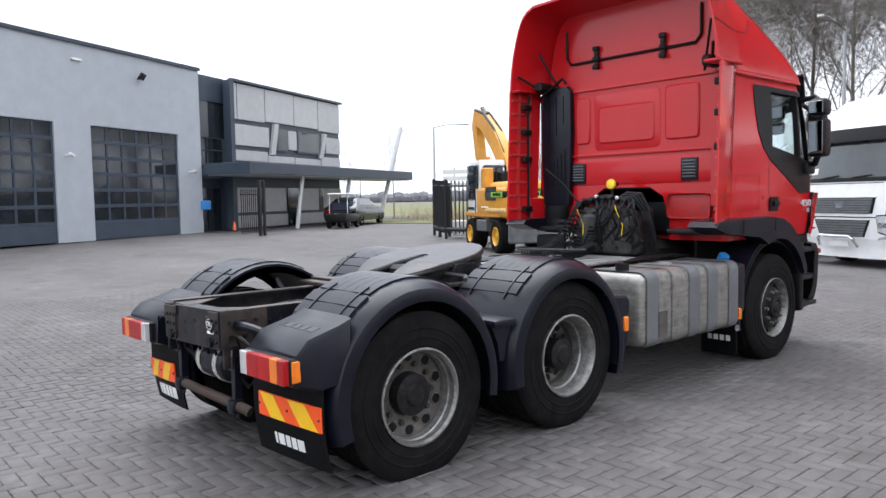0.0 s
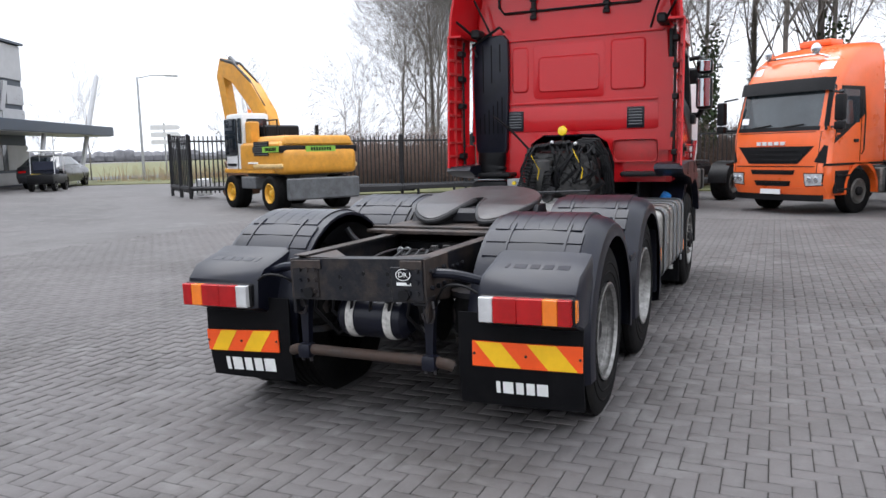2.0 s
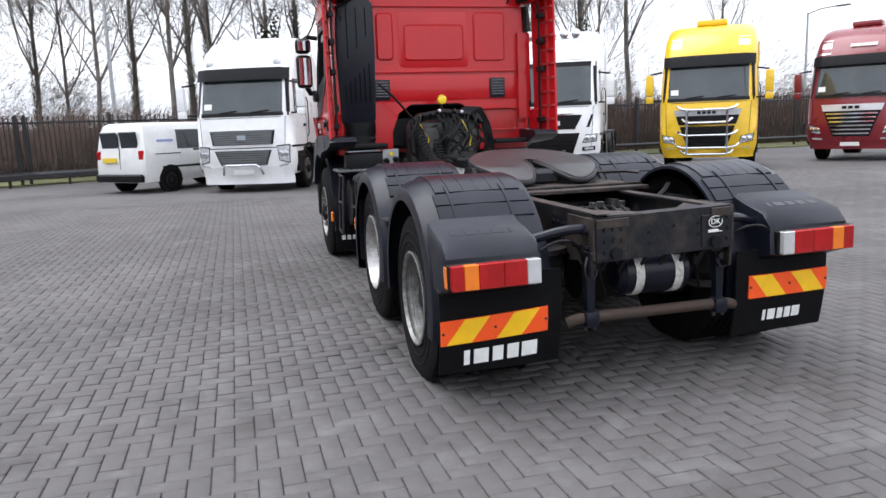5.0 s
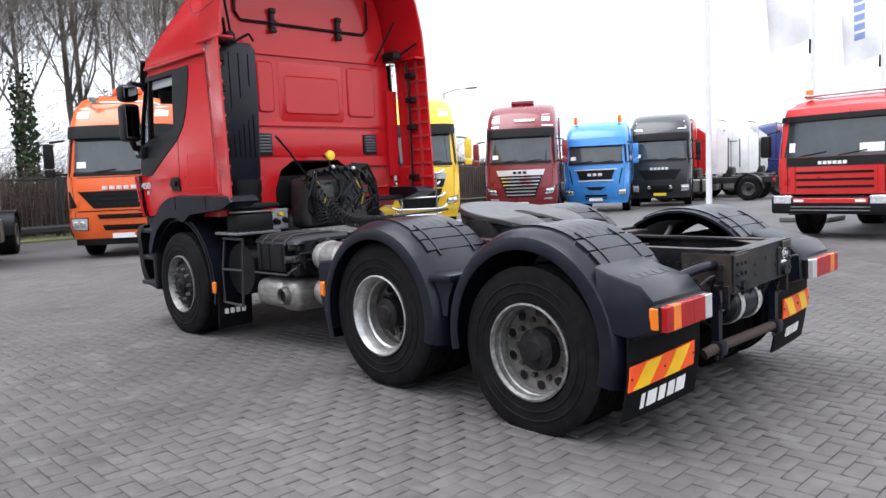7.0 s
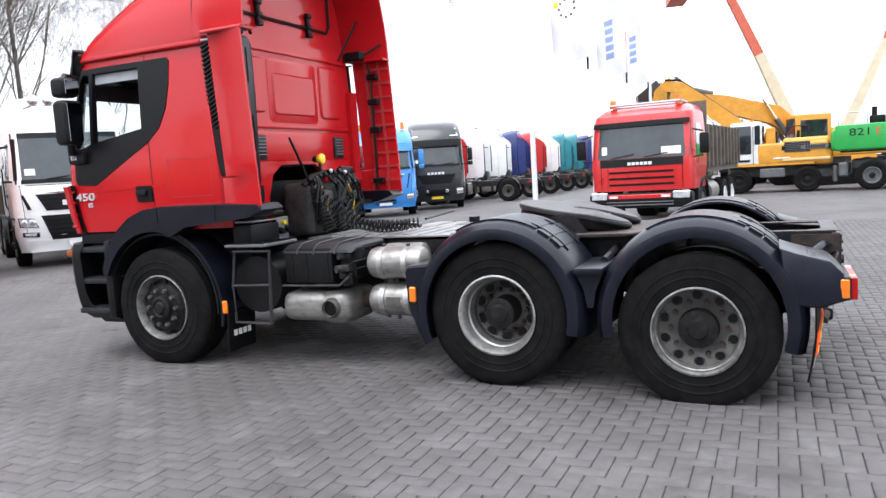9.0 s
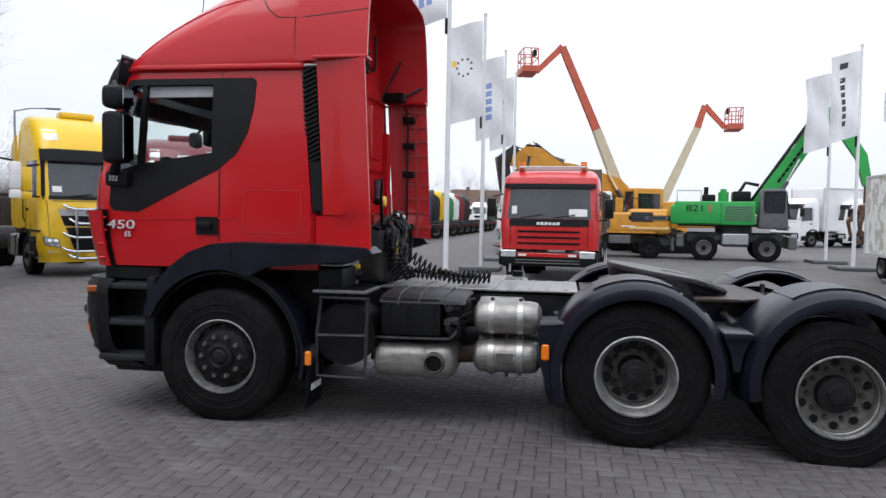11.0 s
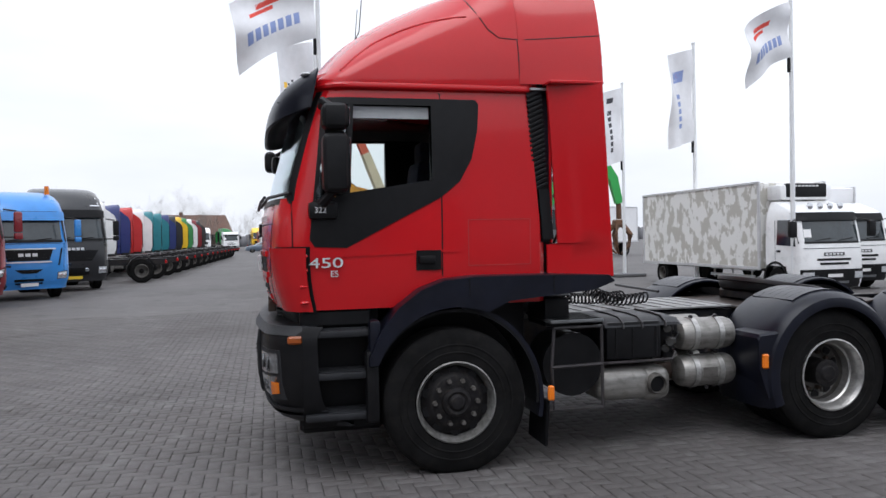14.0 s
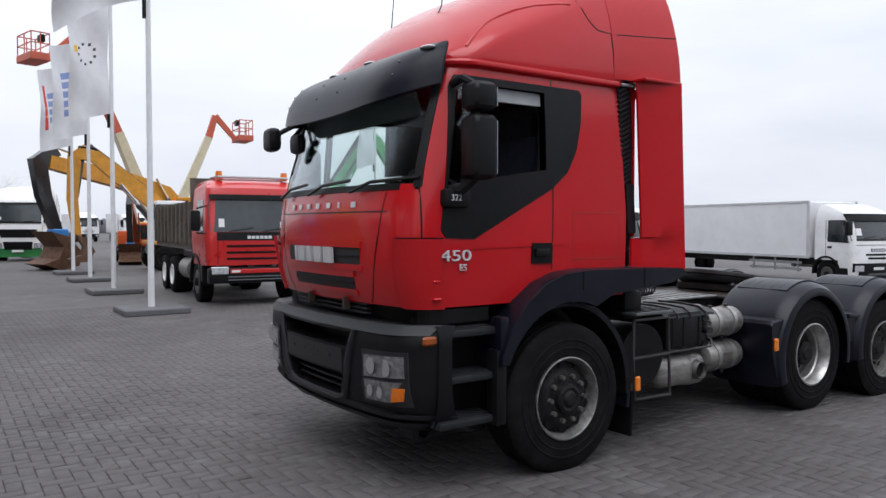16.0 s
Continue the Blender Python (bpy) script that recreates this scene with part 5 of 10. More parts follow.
tractor("black tractor unit with roof light rail", facing(13.25, -22.2, 116) @ Matrix.Scale(0.965, 4), TBLACK,
        dict(h=3.85, visor=True, grille=[(1.1, 1.5, 0.6, 0.85, 3), (0.55, 0.85, 0.5, 0.5, 3)], nl=True,
             lampq=[(0.84, 0.62), (1.12, 0.64), (1.14, 0.88), (0.84, 0.88)], rounds=[(0.42, 0.78, 0.07)], letters=[(1.55, 0.1, -0.38, 0.38, 5, SILVER)],
             chromes=[[(0.7, 3.14), (1.04, 3.14), (1.04, 3.18), (0.7, 3.18)], [(1.0, 3.18), (1.04, 3.14), (0.96, 3.48), (0.92, 3.48)]]))

# the long row of tractor units, backs to the lane
ROWC = ["bright_red", "white", "white", "dark_blue", "bright_red", "white", "teal", "teal", "dark_blue", "black", "yellow", "green", "white", "dark_red", "black"]
paint("dark_blue", (0.02, 0.035, 0.16))
paint("teal", (0.02, 0.2, 0.24))
paint("green", (0.03, 0.22, 0.06))
proto = {}
for i, c in enumerate(ROWC):
    m = facing(16.9 - i * 0.1, -27.0 - i * 3.2, 12)
    if c in proto:
        copy_thing(proto[c], m)
    else:
        proto[c] = tractor(c.replace("_", " ") + " tractor unit parked with its back to the lane", m, PAINTS[c], dict(h=3.7), group="row of tractor units")


def van(m):
    t = thing("delivery_van", "small white delivery van with dark rear windows", "van", m)
    sh = Shell([(0.28, 0.0, -4.3, 0.84, 0.18, 0.1), (0.5, 0.06, -4.36, 0.89, 0.22, 0.14), (0.95, 0.0, -4.34, 0.89, 0.25, 0.16), (1.08, -0.25, -4.32, 0.88, 0.25, 0.16), (1.15, -0.75, -4.31, 0.87, 0.2, 0.1),
                (1.55, -1.3, -4.26, 0.8, 0.18, 0.08), (1.74, -1.65, -4.2, 0.72, 0.2, 0.08), (1.8, -1.95, -4.1, 0.62, 0.2, 0.05)])
    part("body", sh.body(), WHITEPAINT, t)
    for s in (-1, 1):
        part("front_window", sh.side_patch(s, [(-2.1, 1.12), (-1.15, 1.12), (-1.62, 1.6), (-2.1, 1.62)], 0.008), DARKGLASS, t)
        part("side_window", sh.side_patch(s, [(-3.2, 1.1), (-2.25, 1.1), (-2.25, 1.6), (-3.15, 1.6)], 0.008), DARKGLASS, t)
        part("door_seam", sh.side_patch(s, [(-2.2, 0.4), (-2.185, 0.4), (-2.185, 1.66), (-2.2, 1.66)], 0.002, 0.006, 2, 8), BLACK, t)
        part("slide_rail", sh.side_patch(s, [(-3.95, 0.98), (-3.1, 0.98), (-3.1, 1.005), (-3.95, 1.005)], 0.004, 0.008, 6, 2), BLACK, t)
        part("arch_lip", Build().cyl((-3.5, s * 0.86, 0.33), (-3.5, s * 0.8915, 0.33), 0.375, n=28), BLACK, t)
        for hx in (-2.08, -2.32):
            part("door_handle", sh.side_patch(s, [(hx - 0.08, 0.95), (hx + 0.08, 0.95), (hx + 0.08, 0.985), (hx - 0.08, 0.985)], 0.014, 0.012, 3, 2), WHITEPAINT, t)
        part("rubbing_strip", sh.side_patch(s, [(-3.75, 0.62), (-0.9, 0.62), (-0.9, 0.67), (-3.75, 0.67)], 0.012, nv=2), BLACK, t)
        part("tail_lamp", Build().box((-4.31, s * 0.78, 0.98), (0.08, 0.16, 0.24), 0.02), TAILRED, t)
        part("rear_window", Build().box((-4.305, s * 0.36, 1.36), (0.06, 0.62, 0.44), 0.02, rot=(0, -8, 0)), DARKGLASS, t)
        part("sign_mark", sh.side_patch(s, [(-3.85, 1.3), (-3.3, 1.3), (-3.3, 1.36), (-3.85, 1.36)], 0.01, 0.004, 3, 2), FLAGBLUE, t, "printed mark on the side")
        for ax in (-0.8, -3.5):
            simple_wheel(t, ax, s * 0.8, 0.31, 0.19, s, dish=-0.02)
    part("rear_bumper", Build().box((-4.38, 0, 0.4), (0.16, 1.7, 0.2), 0.04), BLACK, t)
    part("rear_plate", Build().box((-4.385, 0.32, 0.86), (0.03, 0.5, 0.12)), PLATEYELLOW, t, "number plate")
    part("door_split", Build().box((-4.345, -0.02, 1.0), (0.02, 0.012, 1.1)), BLACK, t)
    part("windscreen", sh.front_patch(1.17, 1.56, -0.72, 0.72, 0.01, ny=9), DARKGLASS, t)
    return t


van(facing(20.55, 2.1, -43))


def dumper(m):
    """Three-axle tipper with a short flat cab; front at x = 0."""
    t = thing("tipper_truck", "red tipper truck with grey steel body and roof rack", "truck", m)
    sh = Shell([(0.95, -0.04, -1.7, 1.22, 0.14, 0.06), (1.5, 0, -1.75, 1.25, 0.16, 0.08), (1.75, -0.03, -1.75, 1.25, 0.16, 0.08), (2.6, -0.14, -1.75, 1.2, 0.16, 0.08), (2.78, -0.2, -1.75, 1.18, 0.18, 0.1),
                (2.92, -0.48, -1.72, 1.1, 0.2, 0.1), (2.98, -0.65, -1.65, 1.0, 0.2, 0.1)])
    part("cab", sh.body(), SCRED, t)
    part("windscreen", sh.front_patch(1.74, 2.56, -1.16, 1.16, 0.008, ny=13), SCREENDARK, t)
    part("sun_visor", sh.front_patch(2.5, 2.62, -1.15, 1.15, 0.09, 0.02, ny=13, nz=3), BLACK, t)
    for y0 in (-0.7, 0.1):
        part("wiper", Build().tube([sh.front(y0, 1.76, 0.03), sh.front(y0 + 0.55, 1.84, 0.03)], 0.014, 5), BLACK, t)
    part("dark_panel", sh.front_patch(1.54, 1.73, -1.0, 1.0, 0.012, ny=9), BLACK, t)
    for i in range(6):
        part("letter_block", sh.front_patch(1.575, 1.645, -0.3 + 0.1 * i, -0.225 + 0.1 * i, 0.03, 0.02, ny=2, nz=2), SILVER, t)
    for i in range(3):
        z = 1.08 + i * 0.15
        part("grille_gap", sh.front_patch(z, z + 0.05, -0.78, 0.78, 0.008, 0.02, ny=9, nz=2), BLACK, t)
    part("bumper", Build().box((0.02, 0, 0.72), (0.3, 2.46, 0.36), 0.05, seg=2), BLACK, t)
    part("bumper_red", Build().box((0.175, 0, 0.82), (0.02, 1.5, 0.1), 0.01), SCRED, t)
    for i in range(2):
        part("bumper_step", Build().box((0.178, 0, 0.62 + 0.07 * i), (0.02, 1.6, 0.025), 0.005), GREYPLASTIC, t)
    for s in (-1, 1):
        part("grille_frame", sh.front_patch(1.0, 1.54, s * 0.8, s * 0.84, 0.02, 0.03, 3, 5), SCRED, t)
        part("corner_gap", sh.front_patch(1.0, 1.72, s * 0.97, s * 0.985, 0.006, 0.02, 2, 5), BLACK, t)
        part("number_mark", Build().box((0.19, s * 0.62, 0.82), (0.01, 0.2, 0.05)), WHITEMARK, t)
    part("paper", sh.front_patch(1.8, 1.98, 0.5, 0.95, 0.014, 0.005, 3, 2), PAPER, t, "white paper behind the windscreen")
    part("paper", sh.front_patch(1.85, 2.05, -0.95, -0.82, 0.014, 0.005, 3, 2), PAPER, t, "white paper behind the windscreen")
    for s in (-1, 1):
        part("headlight", Build().box((0.13, s * 0.98, 0.84), (0.1, 0.4, 0.18), 0.02), LAMPGLASS, t)
        part("side_window", sh.side_patch(s, [(-1.15, 1.75), (-0.35, 1.7), (-0.5, 2.5), (-1.15, 2.5)], 0.008), DARKGLASS, t)
        mi = part("mirror", Build().box((-0.1, s * 1.48, 2.0), (0.14, 0.22, 0.48), 0.05, seg=2), BLACK, t)
        part("mirror_arm", Build().tube([(-0.2, s * 1.2, 2.35), (-0.1, s * 1.45, 2.28)], 0.02, 6), BLACK, mi)
        part("mirror_arm", Build().tube([(-0.2, s * 1.22, 1.7), (-0.1, s * 1.45, 1.72)], 0.02, 6), BLACK, mi)
        part("wheel_arch", arch_band(-1.35, 0.55, 0.66, 0.58, s * 1.0, s * 1.26), BLACK, t)
        part("beacon", Build().cyl((-0.7, s * 0.8, 3.0), (-0.7, s * 0.8, 3.2), 0.09, 0.075, 12), AMBER, t)
        part("roof_lamp", Build().box((-0.24, s * 0.55, 2.68), (0.06, 0.2, 0.09), 0.02), LAMPGLASS, t)
        part("door_step", Build().box((-0.75, s * 1.2, 0.75), (0.5, 0.1, 0.4), 0.02), BLACK, t)
        simple_wheel(t, -1.35, s * 1.05, 0.52, 0.32, s, dish=-0.03)
        for ax in (-4.7, -6.05):
            simple_wheel(t, ax, s * 0.98, 0.52, 0.54, s, TWHITE, dish=0.14)
        part("tank", Build().cyl((-2.4, s * 0.95, 0.75), (-3.6, s * 0.95, 0.75), 0.3, n=18), STEEL, t)
        rail = part("chassis_rail", Build().box((-3.9, s * 0.42, 0.95), (6.6, 0.09, 0.28)), CHASSIS, t)
    part("roof_rack", Build().tube([(-0.6, -0.85, 3.06), (-0.6, 0.85, 3.06)], 0.03).tube([(-1.4, -0.85, 3.06), (-1.4, 0.85, 3.06)], 0.03).tube([(-0.6, -0.85, 3.06), (-1.4, -0.85, 3.06)], 0.03).tube([(-0.6, 0.85, 3.06), (-1.4, 0.85, 3.06)], 0.03), GALV, t)
    body = Build()
    body.box((-4.9, 0, 1.35), (5.6, 2.4, 0.16))
    for s in (-1, 1):
        body.box((-4.9, s * 1.2, 1.95), (5.6, 0.07, 1.1))
    body.box((-2.12, 0, 2.25), (0.07, 2.4, 1.7)).box((-7.68, 0, 1.95), (0.07, 2.4, 1.1))
    tb = part("tipper_body", body, DUMPGREY, t, "worn grey-brown steel tipper body")
    for s in (-1, 1):
        for i in range(9):
            part("rib", Build().box((-2.4 - i * 0.63, s * 1.265, 1.95), (0.09, 0.07, 1.08), 0.01), DUMPGREY, tb)
    part("load", Build().ball((-4.9, 0, 2.3), 1, (2.4, 1.05, 0.35), 8), RUST, t)
    return t


DUMPGREY = mat("worn_tipper_steel", (0.13, 0.11, 0.09), 0.7, metal=0.2, var=0.3, scale=3, bump=0.2, dirt=0.4)
dumper(facing(3.1, -10.65, 85) @ Matrix.Scale(0.91, 4))


# ---- excavators and lifts ----
EXY = mat("worn_excavator_yellow", (0.66, 0.3, 0.03), 0.42, var=0.12, scale=3.5, bump=0.04, dirt=0.14)
EXG = mat("handler_green", (0.03, 0.36, 0.07), 0.4, var=0.08, scale=2, bump=0.03, dirt=0.1)
EXGREY = mat("grey_undercarriage", (0.11, 0.115, 0.12), 0.6, var=0.25, scale=4, bump=0.15, dirt=0.4)
HUBYEL = mat("yellow_hub_paint", (0.7, 0.38, 0.03), 0.45, var=0.15, scale=8, bump=0.1, dirt=0.35)
LIFTCREAM = mat("cream_lift_boom", (0.62, 0.56, 0.4), 0.5, var=0.08, scale=3, bump=0.03)
LIFTRED = mat("orange_red_lift", (0.55, 0.11, 0.06), 0.5, var=0.1, scale=3, bump=0.03)
BUCKET = mat("rusty_bucket", (0.16, 0.085, 0.05), 0.7, metal=0.4, var=0.35, scale=5, bump=0.25, dirt=0.4)


def beam(b, path, w):
    """A box-section arm along a side outline of (x, z, depth)."""
    rs = []
    for i, (x, z, d) in enumerate(path):
        x0, z0, _ = path[max(0, i - 1)]
        x1, z1, _ = path[min(len(path) - 1, i + 1)]
        L = math.hypot(x1 - x0, z1 - z0)
        nx, nz = -(z1 - z0) / L, (x1 - x0) / L
        rs.append([(x + nx * d / 2, -w / 2, z + nz * d / 2), (x + nx * d / 2, w / 2, z + nz * d / 2), (x - nx * d / 2, w / 2, z - nz * d / 2), (x - nx * d / 2, -w / 2, z - nz * d / 2)])
    return b.rings(rs)


def arm_ram(parent, p, q, r=0.07, y=0.0):
    c = part("hydraulic_ram", Build().cyl((p[0], y, p[1]), (lerp(p[0], q[0], 0.6), y, lerp(p[1], q[1], 0.6)), r, n=10), parent.get("rm") and BLACK or EXGREY, parent)
    part("piston_rod", Build().cyl((lerp(p[0], q[0], 0.55), y, lerp(p[1], q[1], 0.55)), (q[0], y, q[1]), r * 0.55, n=8), CHROME, c)


BELTCREAM = mat("faded_cream_yellow", (0.7, 0.48, 0.2), 0.5, var=0.12, scale=4, bump=0.05, dirt=0.35)


def wheeled_excavator(label, m, body, boom, stick, tool, cabcol, hub, markcol, under=0.0):
    """Upper carriage looking along +x on a wheeled frame; boom and stick as side outlines."""
    t = thing("wheeled_excavator", label, "excavator", m)
    fr = part("undercarriage", Build().box((0, 0, 0.85), (3.4, 0.9, 0.45), 0.06).box((0, 0, 1.1), (1.3, 1.3, 0.2), 0.04), EXGREY, t)
    part("dozer_blade", Build().box((-2.2, 0, 0.62), (0.16, 2.3, 0.6), 0.04).box((-1.9, 0.6, 0.7), (0.7, 0.2, 0.3)).box((-1.9, -0.6, 0.7), (0.7, 0.2, 0.3)), EXGREY, t, "grey steel support blade")
    for s in (-1, 1):
        part("step_box", Build().box((0, s * 1.05, 0.78), (0.9, 0.4, 0.35), 0.03), EXGREY, t)
    for s in (-1, 1):
        for x in (-1.25, 1.25):
            simple_wheel(t, x, s * 0.98, 0.5, 0.5, s, hub, hub, dish=0.06)
    up = part("upper_body", Build().box((-0.72, 0, 1.72), (2.54, 2.45, 0.84), 0.16, seg=3), body, t)
    part("counterweight", Build().box((-1.78, 0, 1.58), (0.7, 2.4, 0.72), 0.22, seg=4), body, t)
    part("engine_hood", Build().box((-1.2, 0, 2.16), (1.7, 2.3, 0.28), 0.12, seg=3, taper=(0.94, 0.92)), body, t)
    part("belt", Build().box((-1.2, 0, 1.46), (1.7, 2.5, 0.14), 0.04), BELTCREAM, t, "faded cream lower belt")
    for i in range(6):
        part("vent_slat", Build().box((-0.9, 1.245, 1.79 + i * 0.065), (0.86, 0.02, 0.02)), GREYPLASTIC, t)
    part("floor_frame", Build().box((0.1, 0, 1.32), (3.2, 2.4, 0.14), 0.02), body, t)
    part("side_vent", Build().box((-0.9, 1.225, 1.95), (0.9, 0.03, 0.4)), BLACK, t)
    part("side_vent", Build().box((-1.2, -1.225, 1.95), (0.9, 0.03, 0.4)), BLACK, t)
    part("maker_plate", Build().box((-1.5, 1.252, 1.92), (0.95, 0.02, 0.16)), markcol, t, "coloured maker's plate")
    part("maker_plate", Build().box((-2.09, 0, 1.92), (0.03, 0.95, 0.16)), markcol, t, "coloured maker's plate")
    for y, x0 in ((1.264, -1.82), (-1.264, -1.82)):
        for i in range(8):
            part("plate_mark", Build().box((x0 + i * 0.085, y, 1.92), (0.055, 0.01, 0.1)), BLACK, t)
    part("hood_band", Build().box((-1.2, 0, 1.92), (1.72, 2.49, 0.2), 0.05, seg=2), BLACK, t, "black band round the engine hood")
    for i in range(8):
        part("plate_mark", Build().box((-2.108, -0.3 + i * 0.085, 1.92), (0.01, 0.055, 0.1)), BLACK, t)
    part("stripe", Build().box((-0.35, 1.235, 1.55), (0.6, 0.02, 0.05)), WHITEMARK, t)
    for i in range(5):
        part("hood_rail", Build().tube([(-0.6 - 0.28 * i, 0.75, 2.28), (-0.6 - 0.28 * i, 0.75, 2.46)], 0.015, 5), BLACK, t)
    cb = part("cab", Build().box((0.95, 0.72, 2.15), (1.25, 0.95, 1.75), 0.1, seg=2, taper=(0.93, 0.92)), cabcol, t)
    part("cab_window", Build().box((1.14, 1.185, 2.32), (0.78, 0.05, 1.1), 0.05, seg=2), DARKGLASS, cb)
    part("cab_door_gap", Build().box((0.68, 1.2, 2.1), (0.02, 0.02, 1.5)), BLACK, cb)
    part("cab_mark", Build().box((1.1, 1.215, 1.5), (0.6, 0.01, 0.08)), BLACK, cb)
    part("cab_window", Build().box((1.565, 0.72, 2.35), (0.03, 0.75, 1.05), 0.03), DARKGLASS, cb)
    part("cab_window", Build().box((0.33, 0.72, 2.55), (0.03, 0.65, 0.6), 0.03), DARKGLASS, cb)
    part("cab_window", Build().box((1.0, 0.255, 2.5), (0.8, 0.03, 0.8), 0.03), DARKGLASS, cb)
    part("boom_foot", Build().box((0.05, 1.0, 2.1), (0.34, 0.3, 1.3), 0.03), body, t)
    part("cab_window", Build().box((0.52, 1.19, 2.5), (0.2, 0.03, 0.75), 0.03), DARKGLASS, cb)
    part("boom_mount", Build().box((0.55, -0.1, 1.95), (0.7, 0.55, 1.1), 0.05), body, t)
    part("hose_block", Build().box((0.05, 0.1, 2.3), (0.45, 1.1, 0.7), 0.05), BLACK, t)
    bo = part("boom", beam(Build(), boom, 0.34), body, t)
    part("hose_run", Build().tube([(p[0], 0.12, p[1] + p[2] / 2 + 0.06) for p in boom], 0.05, 6).tube([(p[0], -0.12, p[1] + p[2] / 2 + 0.06) for p in boom], 0.04, 6), BLACK, bo)
    st = part("stick", beam(Build(), stick, 0.28), body, t)
    a, b = boom[0], boom[len(boom) // 2]
    for y in (-0.3, 0.3):
        arm_ram(bo, (a[0] + 0.5, a[1] - 0.5), (b[0], b[1] - b[2] / 2), 0.08, y)
    arm_ram(st, (boom[-2][0], boom[-2][1] + 0.3), (stick[0][0], stick[0][1] + 0.25), 0.07)
    arm_ram(st, (stick[0][0] + 0.1, stick[0][1] - 0.1), (stick[-1][0] + 0.15, stick[-1][1] + 0.3), 0.06)
    if tool == "bucket":
        x, z, _ = stick[-1]
        pts = [(x + 0.1, z + 0.1), (x - 0.35, z - 0.1), (x - 0.6, z - 0.6), (x - 0.35, z - 1.0), (x + 0.2, z - 1.05), (x + 0.35, z - 0.9), (x - 0.15, z - 0.75), (x - 0.2, z - 0.4)]
        part("bucket", Build().prism(pts, "y", -0.5, 0.5), BUCKET, t, "rusty digging bucket")
    else:
        x, z, _ = stick[-1]
        gr = part("grab", Build().cyl((x, 0, z), (x, 0, z - 0.5), 0.16, n=12).box((x, 0, z - 0.65), (0.5, 0.5, 0.35), 0.05), BUCKET, t, "rusty orange-peel grab")
        for k in range(4):
            q = math.pi / 2 * k + 0.4
            c, s = math.cos(q), math.sin(q)
            part("grab_claw", Build().tube([(x + 0.25 * c, 0.25 * s, z - 0.75), (x + 0.55 * c, 0.55 * s, z - 1.1), (x + 0.45 * c, 0.45 * s, z - 1.55), (x + 0.12 * c, 0.12 * s, z - 1.85)], 0.12, 6, 0.04), BUCKET, gr)
    part("handrail", Build().tube([(-0.5, 0.9, 2.3), (-0.5, 0.9, 2.75), (-1.3, 0.9, 2.75), (-1.3, 0.9, 2.3)], 0.025, 6), BLACK, t)
    part("exhaust", Build().cyl((-0.9, -0.6, 2.3), (-0.9, -0.6, 2.62), 0.06, n=10), BLACK, t)
    part("beacon", Build().cyl((0.75, 0.72, 3.02), (0.75, 0.72, 3.14), 0.06, n=10), AMBER, t)
    # the upper carriage sits low on its frame
    for c in t.children:
        if c.name.split(".")[0] not in ("undercarriage", "dozer_blade", "step_box", "wheel", "tyre"):
            c.location.z -= 0.2
    return t


FOLD = [(0.5, 2.0, 0.5), (0.95, 2.9, 0.62), (1.9, 3.75, 0.66), (3.0, 4.45, 0.56), (3.9, 4.7, 0.45)]
wheeled_excavator("yellow wheeled excavator with a white cab and folded arm", pose(15.35, 11.5, 0, 0, 0, 64), EXY, FOLD,
                  [(3.8, 4.95, 0.4), (4.05, 4.5, 0.5), (3.6, 3.0, 0.42), (3.2, 1.5, 0.3)], "bucket", WHITEPAINT, HUBYEL, mat("green_plate", (0.25, 0.5, 0.06), 0.5))
BIGB = [(0.5, 2.1, 0.5), (1.5, 3.05, 0.6), (2.7, 4.0, 0.62), (3.6, 4.75, 0.5), (4.2, 4.85, 0.4)]
wheeled_excavator("yellow wheeled excavator with a long raised boom", facing(0.45, -25.6, -3) @ Matrix.Scale(0.95, 4), EXY, BIGB,
                  [(3.9, 5.05, 0.4), (4.35, 4.7, 0.5), (4.45, 3.1, 0.4), (4.3, 1.6, 0.3)], "bucket", WHITEPAINT, HUBDARK, GREYPLASTIC)


